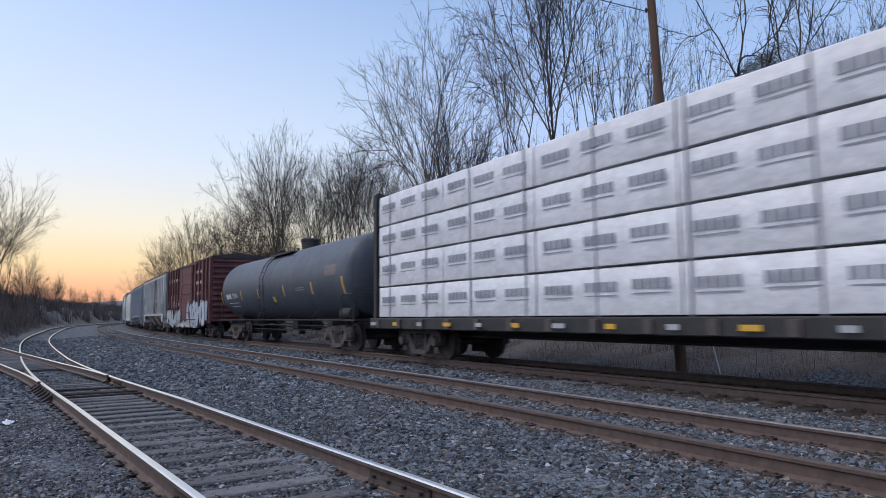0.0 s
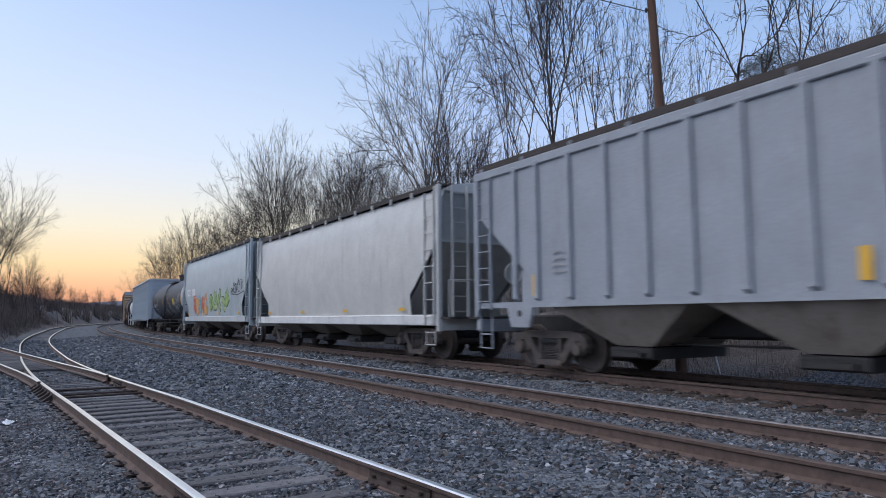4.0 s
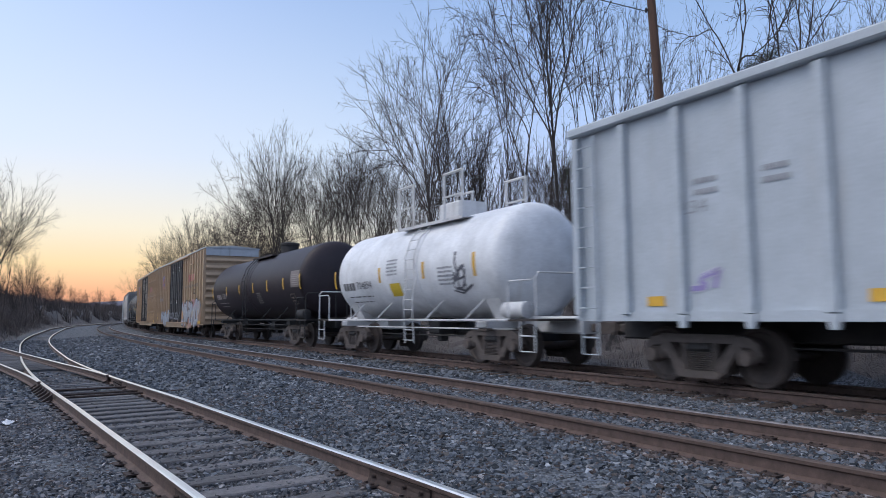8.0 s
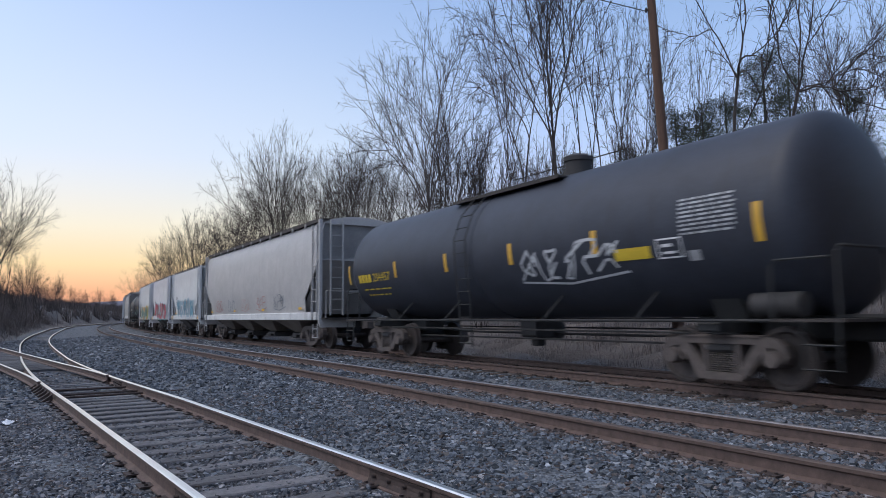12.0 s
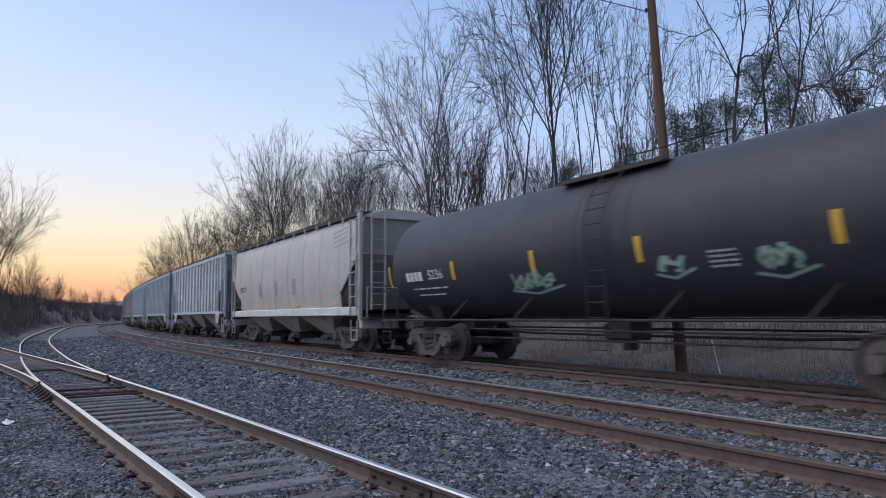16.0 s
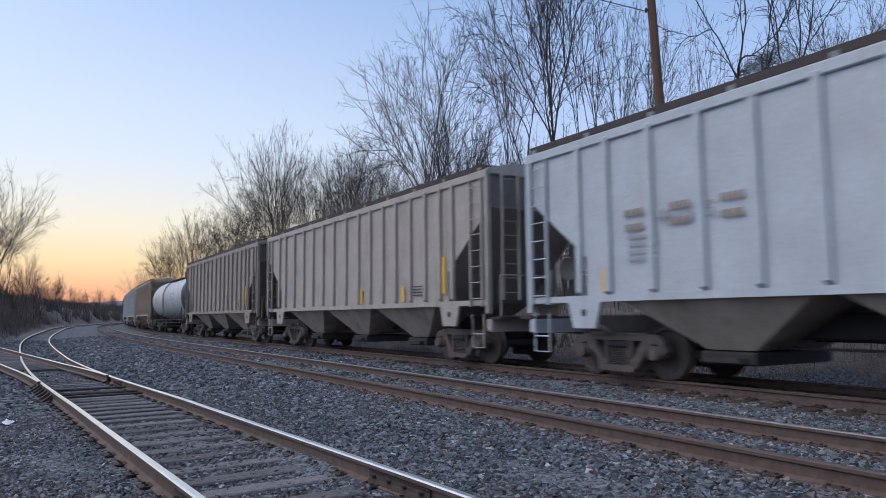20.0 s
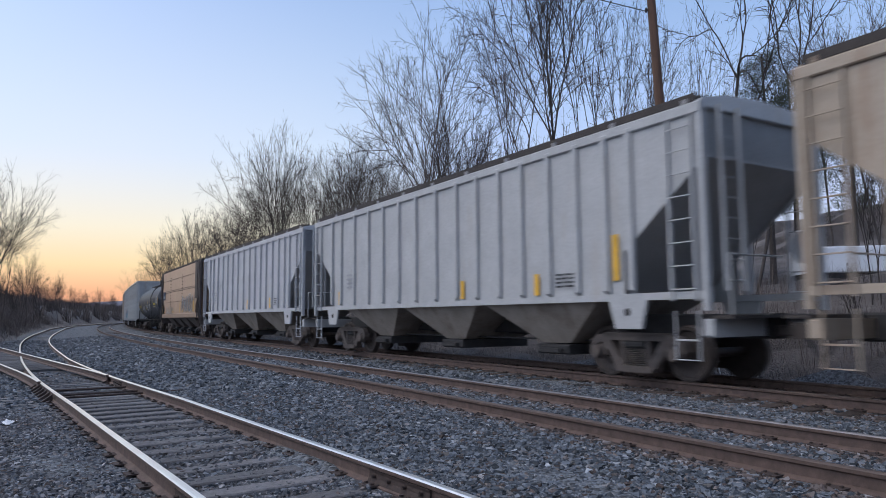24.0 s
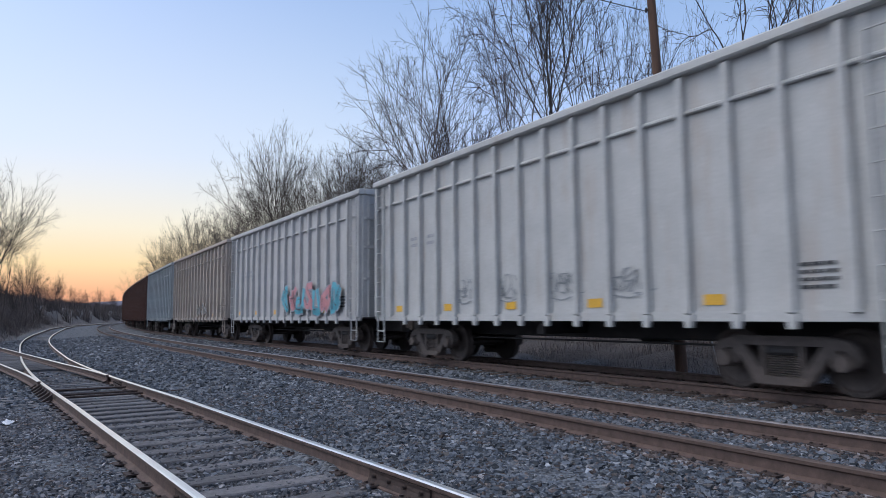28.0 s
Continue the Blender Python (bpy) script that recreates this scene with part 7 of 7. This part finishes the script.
            scrawl(c, -.6, 3.4, 1.75, 2.3, (.35, .36, .37), sf, 49, .025, 6)
    c, h, m, sf = ribbed_hopper("dingy grey-brown ribbed covered hopper", 379.0, 394.7, (.37, .335, .305), (.2, .155, .125), 15, streak=.5, number="19178")
    plaque(c, h - 1.85, 2.1, .16, .9, M_YELLOW, plane(1.56))
    c, h, m, sf = ribbed_hopper("soot-stained taupe ribbed covered hopper", 396.0, 411.8, (.29, .255, .225), (.17, .13, .105), 16, streak=.55)
    plaque(c, h - 1.85, 2.1, .16, .9, M_YELLOW, plane(1.56))
    t, h, m, sf = tank_car("off-white tank car with a dark band of grime", 413.1, 429.4, (.42, .435, .45), (.28, .27, .26), top=4.1, head=(.1, .105, .12), rail_colour=(.06, .06, .06), num_mat=M_GREYP, refs=(-7.4, -3.0, 2.2, 7.5),
                           dome=(1.5, 2.5), platform=(-1.47, 4.6), ladder_x=-.5, band_x=(-.8,), block=-5.4)
    plaque(t, 3.2, 2.67, 1.9, .5, paint("teal_band", (.2, .34, .4), GRIME), sf, "emblem")
    scrawl(t, 2.4, 4.0, 2.57, 2.92, (.5, .53, .55), sf, 64, .09, 4)
    c, h, m, sf = ribbed_hopper("rust-streaked tan and grey ribbed covered hopper", 430.4, 445.6, (.4, .33, .26), (.22, .11, .06), 14, streak=.6)
    c, h, m, sf = ribbed_hopper("pale grey ribbed covered hopper, lightly stained", 447.1, 463.2, (0.430, 0.434, 0.439), (.36, .32, .28), 15, streak=.25)
    plaque(c, h - 1.85, 2.1, .16, .8, M_YELLOW, plane(1.56))
    c, h, m, sf = ribbed_hopper("bright pale grey ribbed covered hopper", 464.35, 480.3, (0.456, 0.460, 0.477), (.42, .41, .4), 16, streak=.15, number="343023")
    # tan hopper with dark brown ends
    c, h, m, sf = smooth_hopper("tan covered hopper with dark brown ends and white graffiti", 481.3, 496.4, (.46, .325, .23), (.36, .25, .175), sill=1.42, top=4.42, seams=0, round_top=False, bays=4, band=(.3, .21, .15), roof_colour=(.1, .1, .1), end_colour=(.085, .068, .064), bay_colour=(.12, .1, .09), truck_in=1.35)
    dark = paint("end_brown", (.08, .062, .058), GRIME)
    for s in (-1, 1):
        twice("end_band", MB().box(*sorted((s * (h - .06), s * (h - (1.5 if s > 0 else .72)))), -1.575, -1.53, 2.3, 4.4), dark, c)
    for z in (2.25, 2.95, 3.05, 3.8):
        twice("panel_seam", MB().box(-h + .75, h - .75, -1.538, -1.52, z - .009, z + .009), dark, c)
    for x in (-h + 4.3, -h + 9.0):
        for k in range(12):
            twice("vent_louvre", MB().box(x - .12, x + .12, -1.55, -1.52, 1.7 + .2 * k, 1.74 + .2 * k), dark, c)
    graffiti(c, 1.6, 5.4, 1.36, 2.7, 5, ((.2, .17, .15), (.14, .15, .15)), (.62, .65, .69), plane(1.55), 71, shine=(.6, .63, .66), bold=.11)
    graffiti(c, -5.0, -1.9, 1.4, 2.0, 4, ((.3, .25, .2),), (.5, .52, .54), plane(1.55), 72, shine=(.5, .5, .5), bold=.12)
    plaque(c, -h + 1.6, 2.75, 1.1, .6, paint("navy_panel", (.05, .06, .09)), plane(1.55), "emblem")
    writing(c, "200717", -h + 1.6, 2.65, .22, M_WHITE, plane(1.55), 1.1, .012)
    for x in (-h + .95, h - 1.9, .9):
        plaque(c, x, 1.85, .16, .7, M_YELLOW, plane(1.55))
    t, h, m, sf = tank_car("long black tank car with white scrawls", 498.3, 516.4, (.025, .026, .03), (.033, .032, .034), top=4.12, number="957057", num_mat=M_SIGN, num_x=-6.8,
                           refs=(-8.5, -5.2, -1.95, .5, 2.6, 4.95, 8.4), block=7.4, dome=(.3, 1.55), platform=(-1.3, 4.85), ladder_x=4.05, band_x=())
    for k, (x0, x1, z0) in enumerate(((-4.7, -2.5, 1.8), (-.9, .2, 1.93), (1.05, 2.5, 1.95))):
        scrawl(t, x0, x1, z0, z0 + .42, (.42, .43, .45), sf, 90 + k, .05, 5)
    plaque(t, -1.25, 2.02, .42, .2, M_SIGN, sf, "placard")
    plaque(t, 5.9, 2.32, 1.5, .12, M_SIGN, sf, "placard")
    plaque(t, 5.75, 2.12, .5, .1, M_SIGN, sf, "placard")
    plaque(t, 5.25, 2.12, .4, .1, M_WHITE, sf, "placard")
    outline(t, 6.6, 1.97, .5, .32, M_PALE, sf)
    tints = [((.46, .465, .455), (.33, .25, .19)), ((.45, .45, .445), (.3, .26, .23)), ((.38, .33, .29), (.24, .18, .14)), ((.31, .34, .35), (.2, .18, .17))]
    spans = [(517.8, 532.2), (533.2, 547.9), (548.7, 563.8), (564.9, 579.6)]
    names = ["scuffed pale grey gondola with heavy ribs", "pale grey gondola with a pink and blue painted piece", "dusty brown-grey gondola with black tags", "dull blue-grey gondola with heavy ribs"]
    for i in range(4):
        g, h, m, sf = gondola(names[i], *spans[i], *tints[i], top=4.96, posts=18, mid=4.24, post_w=.055, streak=.35)
        if i == 0:
            for k in range(4):
                scrawl(g, -h + 4.2 + 1.7 * k, -h + 5.0 + 1.7 * k, 1.5, 1.95, (.25, .27, .28), sf, 100 + k, .03, 3)
        if i == 1:
            graffiti(g, .2, 6.0, 1.15, 2.3, 7, ((.1, .4, .5), (.55, .25, .27)), (.3, .32, .36), plane(1.625), 105, shine=(.1, .1, .12))
        if i == 2:
            graffiti(g, .5, 3.5, 1.25, 2.0, 3, ((.1, .1, .1),), (.5, .48, .45), plane(1.625), 107)
    f = 581.0
    for i in range(6):
        gondola("rust-brown gondola with ribbed sides", f, f + 14.4, (.1, .048, .036), (.06, .035, .03), top=4.9, posts=18, mid=4.3, post_w=.055, streak=.4)
        f += 15.5
    gondola("white gondola at the tail of the train", f, f + 14.4, (.55, .56, .57), (.4, .38, .35), top=4.8, posts=17)


build_train()


def car_pose(s, half):
    """The car's pose with its two truck centres on the track."""
    a, b = FAR.at(s - half), FAR.at(s + half)
    d = a - b
    return Matrix.Translation((a + b) / 2) @ Euler((0, 0, math.atan2(d.y, d.x))).to_matrix().to_4x4()


def motions():
    """The train rolls past at a steady speed; its wheels turn while it is close."""
    steps = [(t * .5, SPEED * t * .5) for t in range(57)]
    wheel = 0
    per_car = 4
    for i, (car, s0, half) in enumerate(MOVERS):
        walk(car, [(t, car_pose(s0 - d, half)) for t, d in steps])
        if i == 0:
            for load in LOADS:
                walk(load, [(t, car_pose(s0 - d, half)) for t, d in steps])
        near = max(0.0, (s0 - 34) / SPEED)
        away = min(28.0, (s0 + 14) / SPEED)
        for w, wx in SPINNERS[i * per_car:(i + 1) * per_car]:
            rows, t = [], near
            if near > 0:
                rows.append((0.0, pose(wx, 0, .457)))
            if away > near:
                k0, k1 = round(near * FPS), round(away * FPS)
                for k in range(k0, k1 + 1):
                    rows.append((k / FPS, pose(wx, 0, .457, 0, math.degrees((k - k0) / FPS * SPEED / .457), 0)))
                last = rows[-1][1]
            else:
                last = pose(wx, 0, .457)
            if rows and rows[-1][0] < 28.0 - 1e-6 or not rows:
                rows.append((28.0, last))
            if rows[0][0] > 0:
                rows.insert(0, (0.0, rows[0][1]))
            walk(w, rows)


motions()
